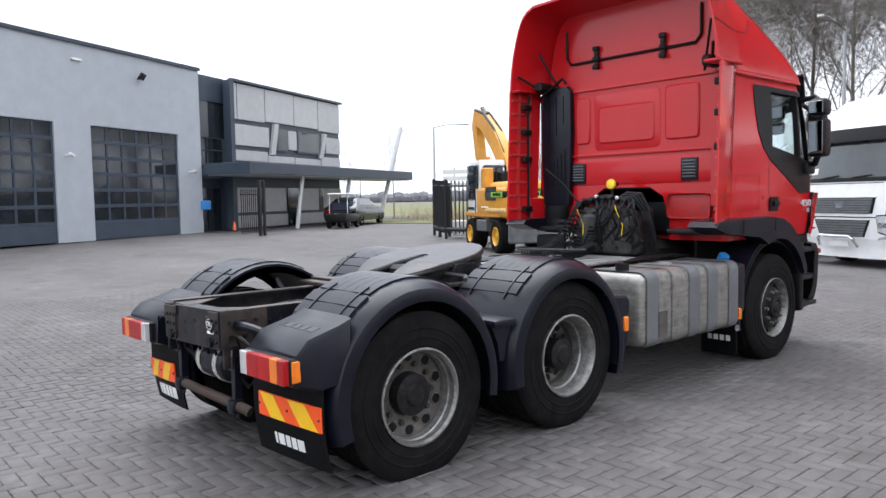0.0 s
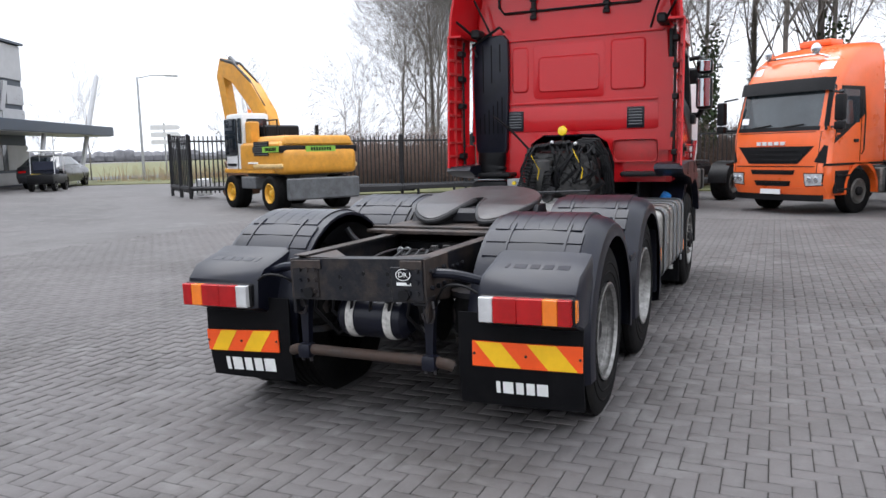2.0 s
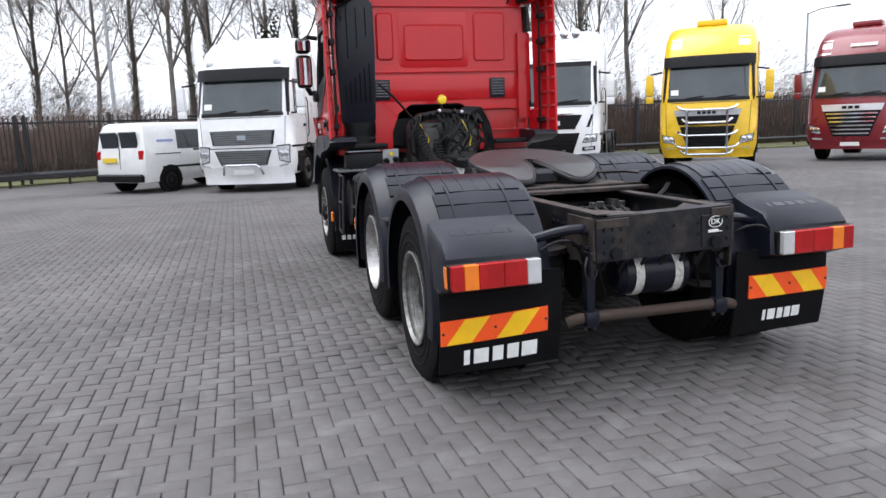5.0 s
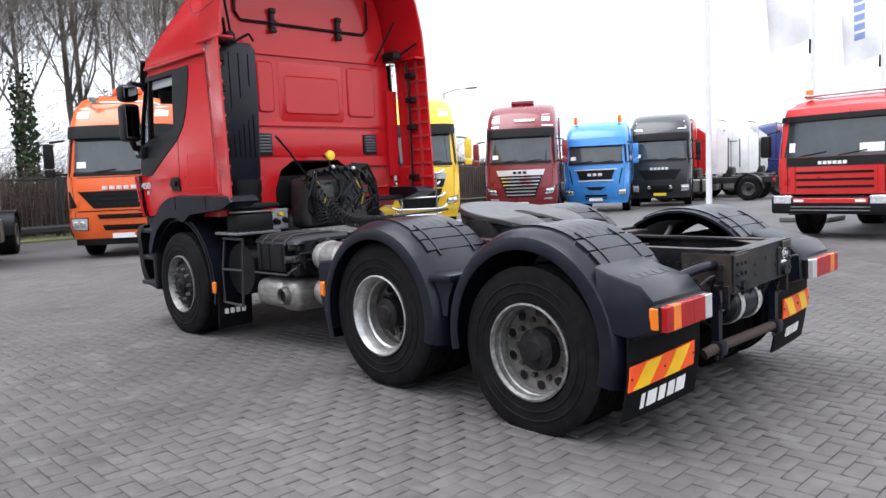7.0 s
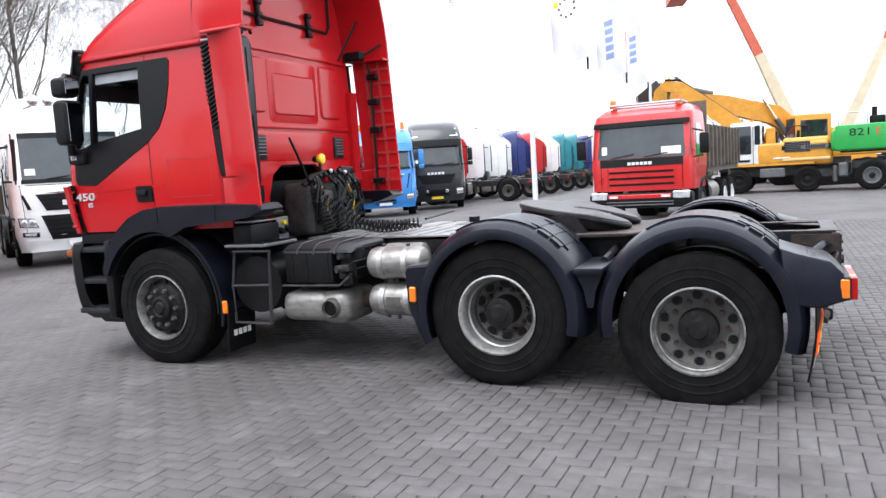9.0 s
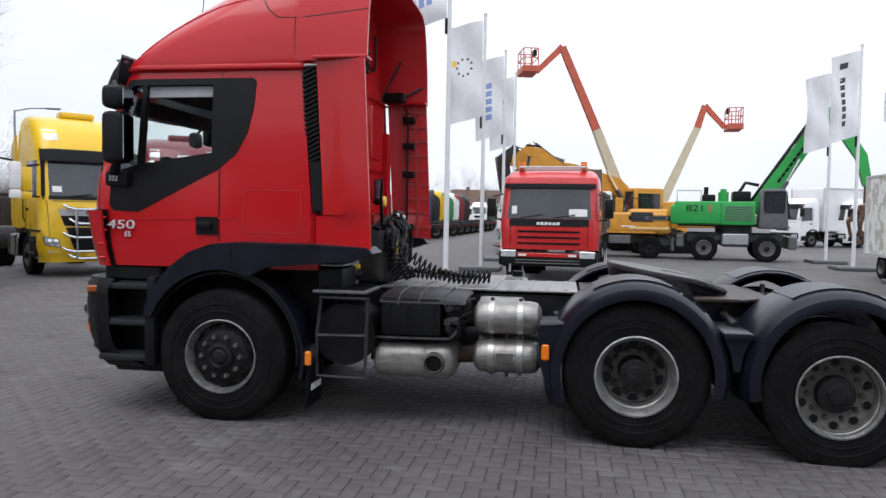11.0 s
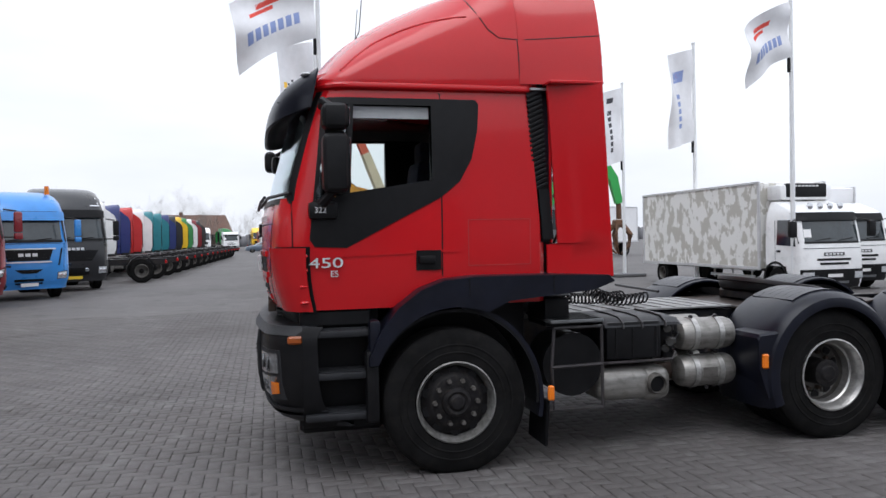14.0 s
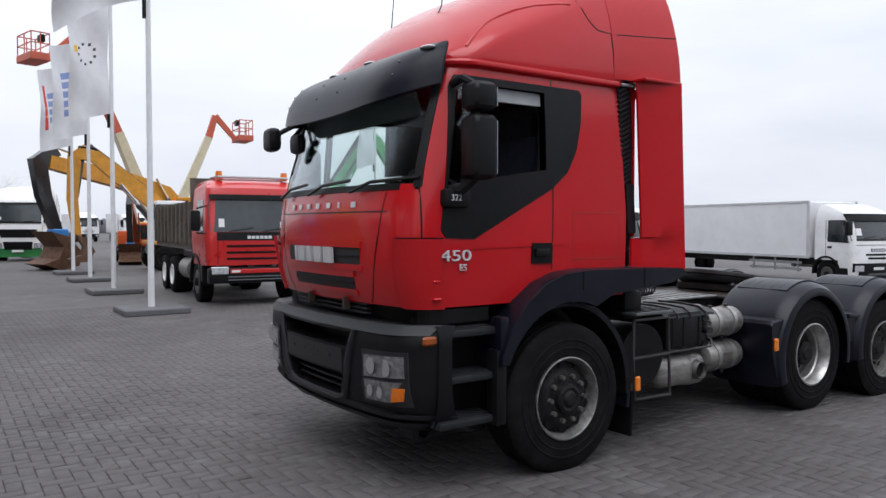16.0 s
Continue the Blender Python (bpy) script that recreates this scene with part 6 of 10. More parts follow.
def material_handler(m):
    """A green scrap handler side on: long hood, cab under a steep boom, orange-peel grab."""
    t = thing("material_handler", "green material handler with a raised boom and scrap grab", "excavator", m)
    part("undercarriage", Build().box((0, 0, 0.9), (3.6, 1.0, 0.4), 0.06).box((0, 0, 0.75), (1.0, 2.3, 0.4), 0.04).box((2.05, 0, 0.75), (0.3, 2.4, 0.5), 0.05).box((-2.05, 0, 0.75), (0.3, 2.4, 0.5), 0.05), EXGREY, t)
    part("turntable", Build().cyl((0, 0, 1.05), (0, 0, 1.4), 0.7, n=20), EXGREY, t)
    for s in (-1, 1):
        part("tool_box", Build().box((0, s * 1.15, 0.85), (0.95, 0.2, 0.42), 0.03), GALV, t)
        for x in (-1.15, 1.15):
            simple_wheel(t, x, s * 1.0, 0.52, 0.45, s, EXGREY, HUBDARK, dish=0.04)
    hood = part("upper_body", Build().box((-0.8, 0, 1.86), (3.0, 2.5, 0.92), 0.09, seg=2), EXG, t)
    part("tail", Build().box((-2.2, 0, 1.8), (0.5, 2.4, 0.8), 0.2, seg=3), EXG, t)
    part("lower_frame", Build().box((-0.2, 0, 1.4), (3.9, 2.3, 0.12), 0.02), BLACK, t)
    for s in (-1, 1):
        for i in range(7):
            part("vent_slat", Build().box((0.1, s * 1.255, 1.6 + i * 0.085), (1.0, 0.02, 0.045), 0.005), GREYPLASTIC, hood)
        part("panel_gap", Build().box((-0.55, s * 1.252, 1.85), (0.015, 0.01, 0.8)).box((-1.4, s * 1.252, 1.45), (1.7, 0.01, 0.012)), BLACK, hood)
        r = 180 if s > 0 else 0
        text_mesh("821", 0.36, pose(-1.5, s * 1.256, 2.03, 90, 0, r) @ Matrix.Diagonal((1.35, 1, 1, 1)), BLACK, t)
        text_mesh("E", 0.36, pose(-1.5 + 0.55, s * 1.256, 2.03, 90, 0, r), FLAGRED, t)
    part("exhaust_box", Build().box((-1.0, -0.5, 2.45), (0.5, 0.5, 0.3), 0.05, seg=2).cyl((-1.1, -0.5, 2.55), (-1.1, -0.5, 2.9), 0.09, n=10), BLACK, t)
    part("air_filter", Build().cyl((-0.45, -0.6, 2.3), (-0.45, -0.6, 2.7), 0.2, n=16).cyl((-0.45, -0.6, 2.7), (-0.45, -0.6, 2.82), 0.12, n=12), EXG, t)
    part("hose_block", Build().box((0.25, 0.1, 2.5), (0.7, 0.9, 0.5), 0.08, seg=2).tube([(0.1, 0, 2.6), (0.4, 0, 3.1), (0.9, 0, 3.0)], 0.07, 6), BLACK, t)
    part("rail", Build().tube([(-2.2, -0.9, 2.3), (-2.2, -0.9, 2.75), (-1.3, -0.9, 2.75), (-1.3, -0.9, 2.3)], 0.025, 6), GALV, t)
    cb = part("cab", Build().box((1.35, -0.75, 2.05), (1.1, 0.95, 1.55), 0.12, seg=2, taper=(0.8, 0.92)), GREYPLASTIC, t, "grey cab with large windows")
    part("cab_window", Build().box((1.36, -1.215, 2.25), (0.75, 0.03, 0.95), 0.04, rot=(3, 0, 0)).box((1.86, -0.75, 2.2), (0.03, 0.78, 1.1), 0.03, rot=(0, -8, 0)).box((1.36, -0.285, 2.25), (0.75, 0.03, 0.95), 0.04), DARKGLASS, cb)
    boom = [(0.75, 1.9, 0.62), (1.5, 3.05, 0.66), (2.5, 4.6, 0.54), (3.25, 5.75, 0.4)]
    stick = [(3.05, 6.0, 0.34), (3.6, 5.5, 0.44), (4.5, 4.1, 0.4), (4.75, 3.0, 0.3)]
    bo = part("boom", beam(Build(), boom, 0.42), EXG, t)
    part("hose_run", Build().tube([(p[0] - 0.22, 0.1, p[1] + 0.32) for p in boom], 0.06, 6).tube([(p[0] - 0.22, -0.1, p[1] + 0.32) for p in boom], 0.05, 6), BLACK, bo)
    for i in range(8):
        part("letter_bar", Build().box((1.62 + i * 0.13, -0.216, 3.2 + i * 0.2), (0.1, 0.01, 0.2), rot=(0, 33, 0)), BLACK, bo)
    st = part("stick", beam(Build(), stick, 0.34), EXG, t)
    for y in (-0.33, 0.33):
        arm_ram(bo, (1.25, 1.85), (2.3, 4.0), 0.09, y)
    arm_ram(st, (2.2, 4.6), (3.2, 5.95), 0.08)
    gr = part("grab", Build().cyl((4.75, 0, 3.0), (4.75, 0, 2.3), 0.12, n=12).box((4.75, 0, 2.1), (0.5, 0.5, 0.35), 0.05), BUCKET, t, "rusty orange-peel grab")
    for k in range(5):
        q = 2 * math.pi / 5 * k + 0.4
        c, s = math.cos(q), math.sin(q)
        part("grab_claw", Build().tube([(4.75 + 0.25 * c, 0.25 * s, 2.0), (4.75 + 0.6 * c, 0.6 * s, 1.6), (4.75 + 0.5 * c, 0.5 * s, 1.1), (4.75 + 0.12 * c, 0.12 * s, 0.75)], 0.12, 6, 0.04), BUCKET, gr)
    return t


material_handler(facing(-4.0, -25.0, 172))


def tracked_excavator(m, label, EXY):
    t = thing("tracked_excavator", label, "excavator", m)
    for s in (-1, 1):
        tr = part("track", Build().prism([(-2.0, 0.12), (-1.8, 0), (1.8, 0), (2.0, 0.12), (2.25, 0.5), (2.0, 0.88), (-2.0, 0.88), (-2.25, 0.5)], "y", s * 1.2 - 0.3, s * 1.2 + 0.3), RUBBER, t)
        for k in range(14):
            part("track_shoe", Build().box((-1.9 + k * 0.29, s * 1.2, 0.9), (0.22, 0.62, 0.05)), GREASE, tr)
    part("turntable", Build().cyl((0, 0, 0.7), (0, 0, 1.15), 0.8, n=20), EXGREY, t)
    part("upper_body", Build().box((-0.9, 0, 1.8), (3.6, 2.6, 1.2), 0.15, seg=2), EXY, t)
    cb = part("cab", Build().box((1.3, 0.85, 2.1), (1.5, 0.95, 1.8), 0.1, seg=2), EXY, t)
    part("cab_window", Build().box((2.06, 0.85, 2.3), (0.03, 0.8, 1.1)).box((1.3, 1.33, 2.3), (1.1, 0.03, 0.9)), DARKGLASS, cb)
    bo = part("boom", beam(Build(), [(0.9, 1.8, 0.6), (2.4, 3.1, 0.8), (4.6, 3.7, 0.75), (7.6, 4.2, 0.5)], 0.5), EXY, t)
    st = part("stick", beam(Build(), [(7.3, 4.7, 0.5), (8.0, 4.2, 0.6), (7.8, 2.9, 0.5), (7.3, 1.5, 0.35)], 0.4), TBLACK, t)
    arm_ram(bo, (1.6, 1.6), (3.0, 3.8), 0.1, 0.35)
    arm_ram(bo, (1.6, 1.6), (3.0, 3.8), 0.1, -0.35)
    arm_ram(st, (5.0, 4.2), (7.3, 4.8), 0.1)
    part("quick_coupler", Build().box((7.25, 0, 1.35), (0.6, 0.6, 0.5), 0.05), TBLUE, t)
    part("bucket", Build().prism([(7.9, 1.5), (7.2, 1.3), (6.7, 0.7), (6.8, 0.15), (7.5, 0.0), (8.2, 0.25), (7.6, 0.45), (7.4, 0.9)], "y", -0.75, 0.75), BUCKET, t, "rusty digging bucket")
    return t


tracked_excavator(facing(-1.8, -30.6, 22), "large yellow tracked excavator with a rusty bucket", EXY)
tracked_excavator(facing(0.6, -34.5, 75) @ Matrix.Scale(0.62, 4), "orange tracked excavator parked behind the tipper", paint("digger_orange", (0.62, 0.1, 0.02)))
tractor("white tractor unit with green skirts far off", facing(5.6, -36.5, 70), TWHITE, dict(h=3.7, skirt=PAINTS["green"], arch=PAINTS["green"]), group="far vehicles")
for i, c in enumerate(["white", "bright_red", "dark_blue", "white", "yellow", "green", "white"]):
    copy_thing(proto[c], facing(-9 + i * 4.2, -112 - (i % 3) * 5, 200 if i % 2 else 95))


def boom_lift(m, pts):
    t = thing("boom_lift", "telescopic boom lift with an orange-red jib and basket", "boom lift", m)
    part("base", Build().box((0, 0, 1.0), (3.4, 2.2, 0.7), 0.1).box((-1.0, 0, 1.6), (2.2, 1.6, 0.7), 0.12), EXY, t)
    for s in (-1, 1):
        for x in (-1.2, 1.2):
            simple_wheel(t, x, s * 1.0, 0.48, 0.38, s)
    a, b, c, d = pts
    part("lower_boom", beam(Build(), [a, b], 0.42), LIFTCREAM, t)
    part("upper_boom", beam(Build(), [b, c], 0.3), LIFTRED, t)
    part("jib", beam(Build(), [c, d], 0.22), LIFTRED, t)
    part("lift_ram", Build().cyl((a[0] - 0.3, 0, a[1] + 0.2), (lerp(a[0], b[0], 0.55), 0, lerp(a[1], b[1], 0.55) - 0.4), 0.1, n=8), BLACK, t)
    x, z = d[0], d[1]
    fl = part("basket_floor", Build().box((x + 0.5, 0, z), (0.9, 1.8, 0.35), 0.02), LIFTRED, t)
    for zz in (z + 0.6, z + 1.1):
        for p, q in (((x + 0.1, -0.85), (x + 0.9, -0.85)), ((x + 0.9, -0.85), (x + 0.9, 0.85)), ((x + 0.9, 0.85), (x + 0.1, 0.85)), ((x + 0.1, 0.85), (x + 0.1, -0.85))):
            part("basket_rail", Build().tube([(*p, zz), (*q, zz)], 0.03, 5), LIFTRED, fl)
    for px, py in ((x + 0.1, -0.85), (x + 0.9, -0.85), (x + 0.9, 0.85), (x + 0.1, 0.85), (x + 0.5, -0.85), (x + 0.5, 0.85), (x + 0.9, 0)):
        part("basket_post", Build().tube([(px, py, z + 0.1), (px, py, z + 1.1)], 0.03, 5), LIFTRED, fl)
    part("control_box", Build().box((x + 0.15, 0, z + 1.0), (0.2, 0.5, 0.35), 0.03), BLACK, fl)
    return t


boom_lift(facing(-0.9, -36.6, 14), [(0.2, 2.1, 0.6), (2.05, 6.49, 0.44), (4.1, 11.0, 0.36), (5.5, 9.6, 0.28)])
boom_lift(facing(-3.0, -41.6, 176), [(0.0, 2.0, 0.6), (2.2, 7.2, 0.42), (2.6, 8.55, 0.34), (3.8, 7.2, 0.28)])


# ---- box lorries ----
BOXWHITE = mat("white_box_panel", (0.82, 0.82, 0.83), 0.45, var=0.04, scale=1.2, bump=0.02, dirt=0.04)
BOXEDGE = mat("pale_box_edge", (0.6, 0.6, 0.61), 0.45, metal=0.3, var=0.08, scale=6, bump=0.03)
PEEL = mat("peeled_grey_panel", (0.82, 0.81, 0.78), 0.6, var=0.04, scale=2.3, bump=0.03, col2=(0.5, 0.48, 0.43), edge=(0.5, 0.53), stretch=(1, 1, 0.7))


def box_lorry(label, m, boxmat, L=7.0, h=3.5, cool=False, lights=False, floor_z=1.0):
    """A rigid lorry with a van body; front at x = 0."""
    t = thing("box_lorry", label, "truck", m, "box lorries")
    sh = Shell([(0.3, -0.06, -0.75, 1.1, 0.2, 0.1), (0.5, -0.02, -0.75, 1.16, 0.22, 0.1), (0.95, 0.0, -0.75, 1.18, 0.22, 0.12), (0.96, 0.0, -1.75, 1.18, 0.22, 0.12), (1.65, -0.04, -1.75, 1.18, 0.22, 0.12), (2.42, -0.2, -1.75, 1.14, 0.22, 0.12), (2.64, -0.28, -1.72, 1.12, 0.22, 0.12), (2.8, -0.6, -1.7, 1.08, 0.25, 0.12), (3.0, -1.2, -1.7, 1.0, 0.2, 0.1)])
    part("cab", sh.body(), TWHITE, t)
    part("windscreen", sh.front_patch(1.7, 2.44, -1.12, 1.12, 0.008, ny=13), SCREENDARK, t)
    part("sun_visor", sh.front_patch(2.36, 2.62, -1.13, 1.13, 0.08, 0.03, ny=13, nz=4), BLACK, t)
    part("screen_base", sh.front_patch(1.66, 1.72, -1.12, 1.12, 0.012, ny=13, nz=2), BLACK, t)
    for y0 in (-0.6, 0.2):
        part("wiper", Build().tube([sh.front(y0, 1.75, 0.03), sh.front(y0 + 0.5, 1.82, 0.03)], 0.014, 5), BLACK, t)
    part("windscreen_paper", sh.front_patch(1.85, 2.1, -0.95, -0.72, 0.013, 0.006, ny=3, nz=2), PAPER, t)
    part("front_panel_gap", sh.front_patch(1.5, 1.52, -1.0, 1.0, 0.008, 0.02, ny=9, nz=2), GREYPLASTIC, t)
    part("letter_strip", sh.front_patch(1.28, 1.38, -0.36, 0.36, 0.012, 0.02, ny=9, nz=2), BLACK, t)
    for i in range(5):
        part("letter_block", sh.front_patch(1.3, 1.36, -0.32 + i * 0.13, -0.23 + i * 0.13, 0.02, 0.02, ny=2, nz=2), SILVER, t)
    for z0, w in ((1.0, 0.5), (1.13, 0.6)):
        part("grille", sh.front_patch(z0, z0 + 0.07, -w, w, 0.01, ny=9, nz=2), BLACK, t)
    part("bumper_slot", sh.front_patch(0.42, 0.5, -0.5, 0.5, 0.036, 0.02, ny=7, nz=2), GREYPLASTIC, t)
    part("plate", sh.front_patch(0.62, 0.72, -0.26, 0.26, 0.04, 0.02, ny=3, nz=2), WHITEPAINT, t)
    part("bumper", sh.front_patch(0.3, 0.86, -1.1, 1.1, 0.03, 0.1, ny=11, nz=3), BLACK, t)
    for s in (-1, 1):
        part("headlight", sh.front_patch(0.58, 0.78, s * 0.72, s * 1.05, 0.045, 0.03, 5, 3), LAMPGLASS, t)
        part("side_window", sh.side_patch(s, [(-1.15, 1.62), (-0.28, 1.58), (-0.45, 2.4), (-1.15, 2.4)], 0.008), DARKGLASS, t)
        part("door_gap", Build().box((-1.22, s * 1.18, 1.7), (0.012, 0.012, 1.4)), BLACK, t)
        part("door_handle", Build().box((-1.05, s * 1.19, 1.42), (0.18, 0.03, 0.07), 0.01), BLACK, t)
        part("step", Build().box((-0.55, s * 1.12, 0.55), (0.5, 0.12, 0.3), 0.03), BLACK, t)
        part("mirror", Build().box((-0.1, s * 1.4, 2.1), (0.16, 0.24, 0.5), 0.05, seg=2), BLACK, t)
        part("mirror_arm", Build().tube([(-0.35, s * 1.12, 2.42), (-0.12, s * 1.38, 2.36)], 0.02, 5), BLACK, t)
        part("wheel_arch", arch_band(-1.2, 0.5, 0.6, 0.53, s * 1.0, s * 1.2), BLACK, t)
        simple_wheel(t, -1.2, s * 1.0, 0.46, 0.28, s, dish=-0.03)
        simple_wheel(t, -L + 1.5, s * 0.96, 0.46, 0.5, s, dish=0.12)
        part("chassis_rail", Build().box((-L / 2 - 0.6, s * 0.4, 0.82), (L - 0.8, 0.08, 0.24)), CHASSIS, t)
        sg = part("side_guard", Build().box((-3.6, s * 1.15, 0.55), (2.6, 0.03, 0.1)).box((-3.6, s * 1.15, 0.8), (2.6, 0.03, 0.1)), GALV, t)
        for x in (-2.5, -3.6, -4.7):
            part("guard_post", Build().box((x, s * 1.12, 0.75), (0.06, 0.04, 0.6)), GALV, sg)
    zb = h
    z0 = floor_z
    bx = part("box_body", Build().box((-1.95 - (L - 2) / 2, 0, (z0 + zb) / 2), (L - 2.0, 2.5, zb - z0), 0.03), boxmat, t)
    fr = Build()
    for s in (-1, 1):
        for x in (-1.95, -L + 0.05):
            fr.box((x, s * 1.24, (z0 + zb) / 2), (0.12, 0.06, zb - z0 + 0.05), 0.01)
        fr.box((-1.95 - (L - 2) / 2, s * 1.245, zb), (L - 1.95, 0.07, 0.07)).box((-1.95 - (L - 2) / 2, s * 1.245, z0 + 0.03), (L - 1.95, 0.07, 0.1))
    part("box_edge", fr, BOXEDGE, bx)
    if cool:
        part("cooling_unit", Build().box((-1.6, 0, 3.3), (0.7, 1.9, 0.5), 0.1, seg=2), TWHITE, t)
        part("cooler_grille", Build().box((-1.3, 0, 3.36), (0.16, 1.5, 0.46), 0.07, seg=2), BLACK, t)
        for i in range(7):
            part("cooler_mark", Build().box((-1.215, -0.4 + i * 0.13, 3.5), (0.012, 0.09, 0.05), 0.002), SILVER, t)
    if lights:
        for i in range(4):
            part("roof_lamp", Build().lathe([(0.04, -0.06), (0.1, 0), (0.1, 0.04), (0.01, 0.05)], (-0.42, -0.55 + i * 0.36, 2.82), "x", 14), CHROME, t)
    return t


box_lorry("white box lorry with peeled lettering and a cooling unit", facing(-6.9, -9.25, 89) @ Matrix.Scale(0.8, 4), PEEL, 9.9, 3.66, True, True, 0.82)
box_lorry("white flat-fronted box lorry in the row", facing(-9.25, -10.9, 87) @ Matrix.Scale(0.8, 4), BOXWHITE, 9.5, 3.6)
box_lorry("long white box lorry with smooth white sides", facing(-12.75, -5.3, 78) @ Matrix.Scale(0.78, 4), BOXWHITE, 11.4, 3.1)
box_lorry("white box lorry far down the yard", facing(-10.5, -42, 30), BOXWHITE, 8.0, 3.6)
box_lorry("white box lorry far down the yard", facing(-13.5, -43, 30), BOXWHITE, 8.0, 3.6)


# ---- flagpoles ----
def flag_pole(x, y, h, w, fh, rz, marks, big=False):
    t = thing("flag_pole", "white flagpole with a pale cloth banner on a dark slab", "flagpole", pose(x, y, 0), "flagpoles")
    part("base_slab", Build().box((0, 0, 0.06), (1.2, 1.2, 0.12), 0.02), CONCRETE, t)
    part("pole", Build().tube([(0, 0, 0.1), (0, 0, h)], 0.065, 10, 0.045), POLEWHITE, t)
    part("pole_cap", Build().ball((0, 0, h + 0.03), 0.06, n=6), POLEWHITE, t)
    part("halyard_weight", Build().cyl((0.07, 0, h - fh - 0.5), (0.07, 0, h - fh - 0.15), 0.04, n=8), BLACK, t)
    R = Matrix.Rotation(radians(rz), 3, "Z")

    def cloth(u, v, d):
        sag = (0.3 * u + 0.35 * u * u if big else 0.1 * u)
        a = 0.16 * math.sin(u * 7 + v * 3) * u + 0.05 * math.sin(v * 9 + u * 4)
        p = Vector((0.07 + u * w * (0.93 - 0.1 * v), a + d, h - 0.15 - v * fh - sag * fh))
        return R @ p
    fl = part("flag", Build().grid(cloth, span(0, 1, 15), span(0, 1, 13), 0.006), CLOTH, t)
    for (u0, u1, v0, v1, mt) in marks:
        for off in (0.008, -0.009):
            part("print", Build().grid(lambda u, v, d, o=off: cloth(lerp(u0, u1, u), lerp(v0, v1, v), d + o), span(0, 1, 6), span(0, 1, 6), 0.002), mt, fl)
    return t


bars_h = [(0.2 + 0.1 * i, 0.27 + 0.1 * i, 0.55, 0.72, FLAGBLUE) for i in range(7)] + [(0.4, 0.7, 0.2, 0.28, FLAGRED), (0.5, 0.8, 0.3, 0.36, FLAGRED)]
bars_v = lambda c, n=5: [(0.4, 0.68, 0.3 + 0.1 * i, 0.37 + 0.1 * i, c) for i in range(n)]
ring = [(0.3 + 0.22 * (1 + math.cos(k * 0.7)) - 0.03, 0.3 + 0.22 * (1 + math.cos(k * 0.7)) + 0.03, 0.35 + 0.09 * (1 + math.sin(k * 0.7)) - 0.012, 0.35 + 0.09 * (1 + math.sin(k * 0.7)) + 0.012, FLAGBLACK) for k in range(9)]
flag_pole(5.43, -10.4, 7.7, 2.0, 1.45, 14, bars_h, True)
flag_pole(5.17, -15.5, 7.5, 1.15, 2.8, 15, ring + [(0.75, 0.88, 0.36, 0.42, YELLOWFILM)])
flag_pole(4.95, -20.4, 7.5, 1.15, 2.8, 15, bars_v(FLAGBLUE))
flag_pole(4.85, -24.5, 7.5, 1.15, 2.8, 15, bars_v(FLAGBLUE, 4) + [(0.75, 0.86, 0.2, 0.75, FLAGRED)])
flag_pole(-7.2, -24.0, 7.4, 1.1, 2.8, 12, [])
flag_pole(-6.8, -20.1, 7.4, 1.1, 2.8, 14, [(0.4, 0.6, 0.1, 0.17, FLAGBLACK)] + [(0.42, 0.58, 0.27 + 0.085 * i, 0.33 + 0.085 * i, FLAGBLACK) for i in range(7)])
flag_pole(-6.2, -14.2, 7.4, 1.1, 2.8, 12, [(0.35, 0.65, 0.2, 0.32, FLAGBLUE), (0.43, 0.57, 0.23, 0.29, FLAGRED)] + [(0.45, 0.6, 0.45 + 0.08 * i, 0.5 + 0.08 * i, FLAGBLUE) for i in range(5)])
flag_pole(-6.0, -9.6, 7.4, 1.8, 1.35, 15, bars_h, True)


# ---- small vehicles by the office ----
def golf_cart(m):
    t = thing("golf_cart", "small utility cart with a white roof", "cart", m)
    part("body", Build().box((0, 0, 0.55), (2.2, 1.15, 0.45), 0.1, seg=2).box((0.95, 0, 0.8), (0.4, 1.1, 0.4), 0.1), BLACK, t)
    part("seat", Build().box((-0.1, 0, 0.9), (0.5, 1.0, 0.2), 0.05).box((-0.35, 0, 1.15), (0.14, 1.0, 0.45), 0.05), SEAT, t)
    part("roof", Build().box((0.05, 0, 1.85), (1.7, 1.15, 0.07), 0.03), WHITEPAINT, t)
    for x in (-0.65, 0.75):
        for s in (-1, 1):
            part("roof_post", Build().cyl((x, s * 0.52, 0.8), (x * 0.9, s * 0.5, 1.85), 0.02, n=6), WHITEPAINT, t)
    for s in (-1, 1):
        for x in (-0.75, 0.8):
            simple_wheel(t, x, s * 0.5, 0.24, 0.18, s)
    return t


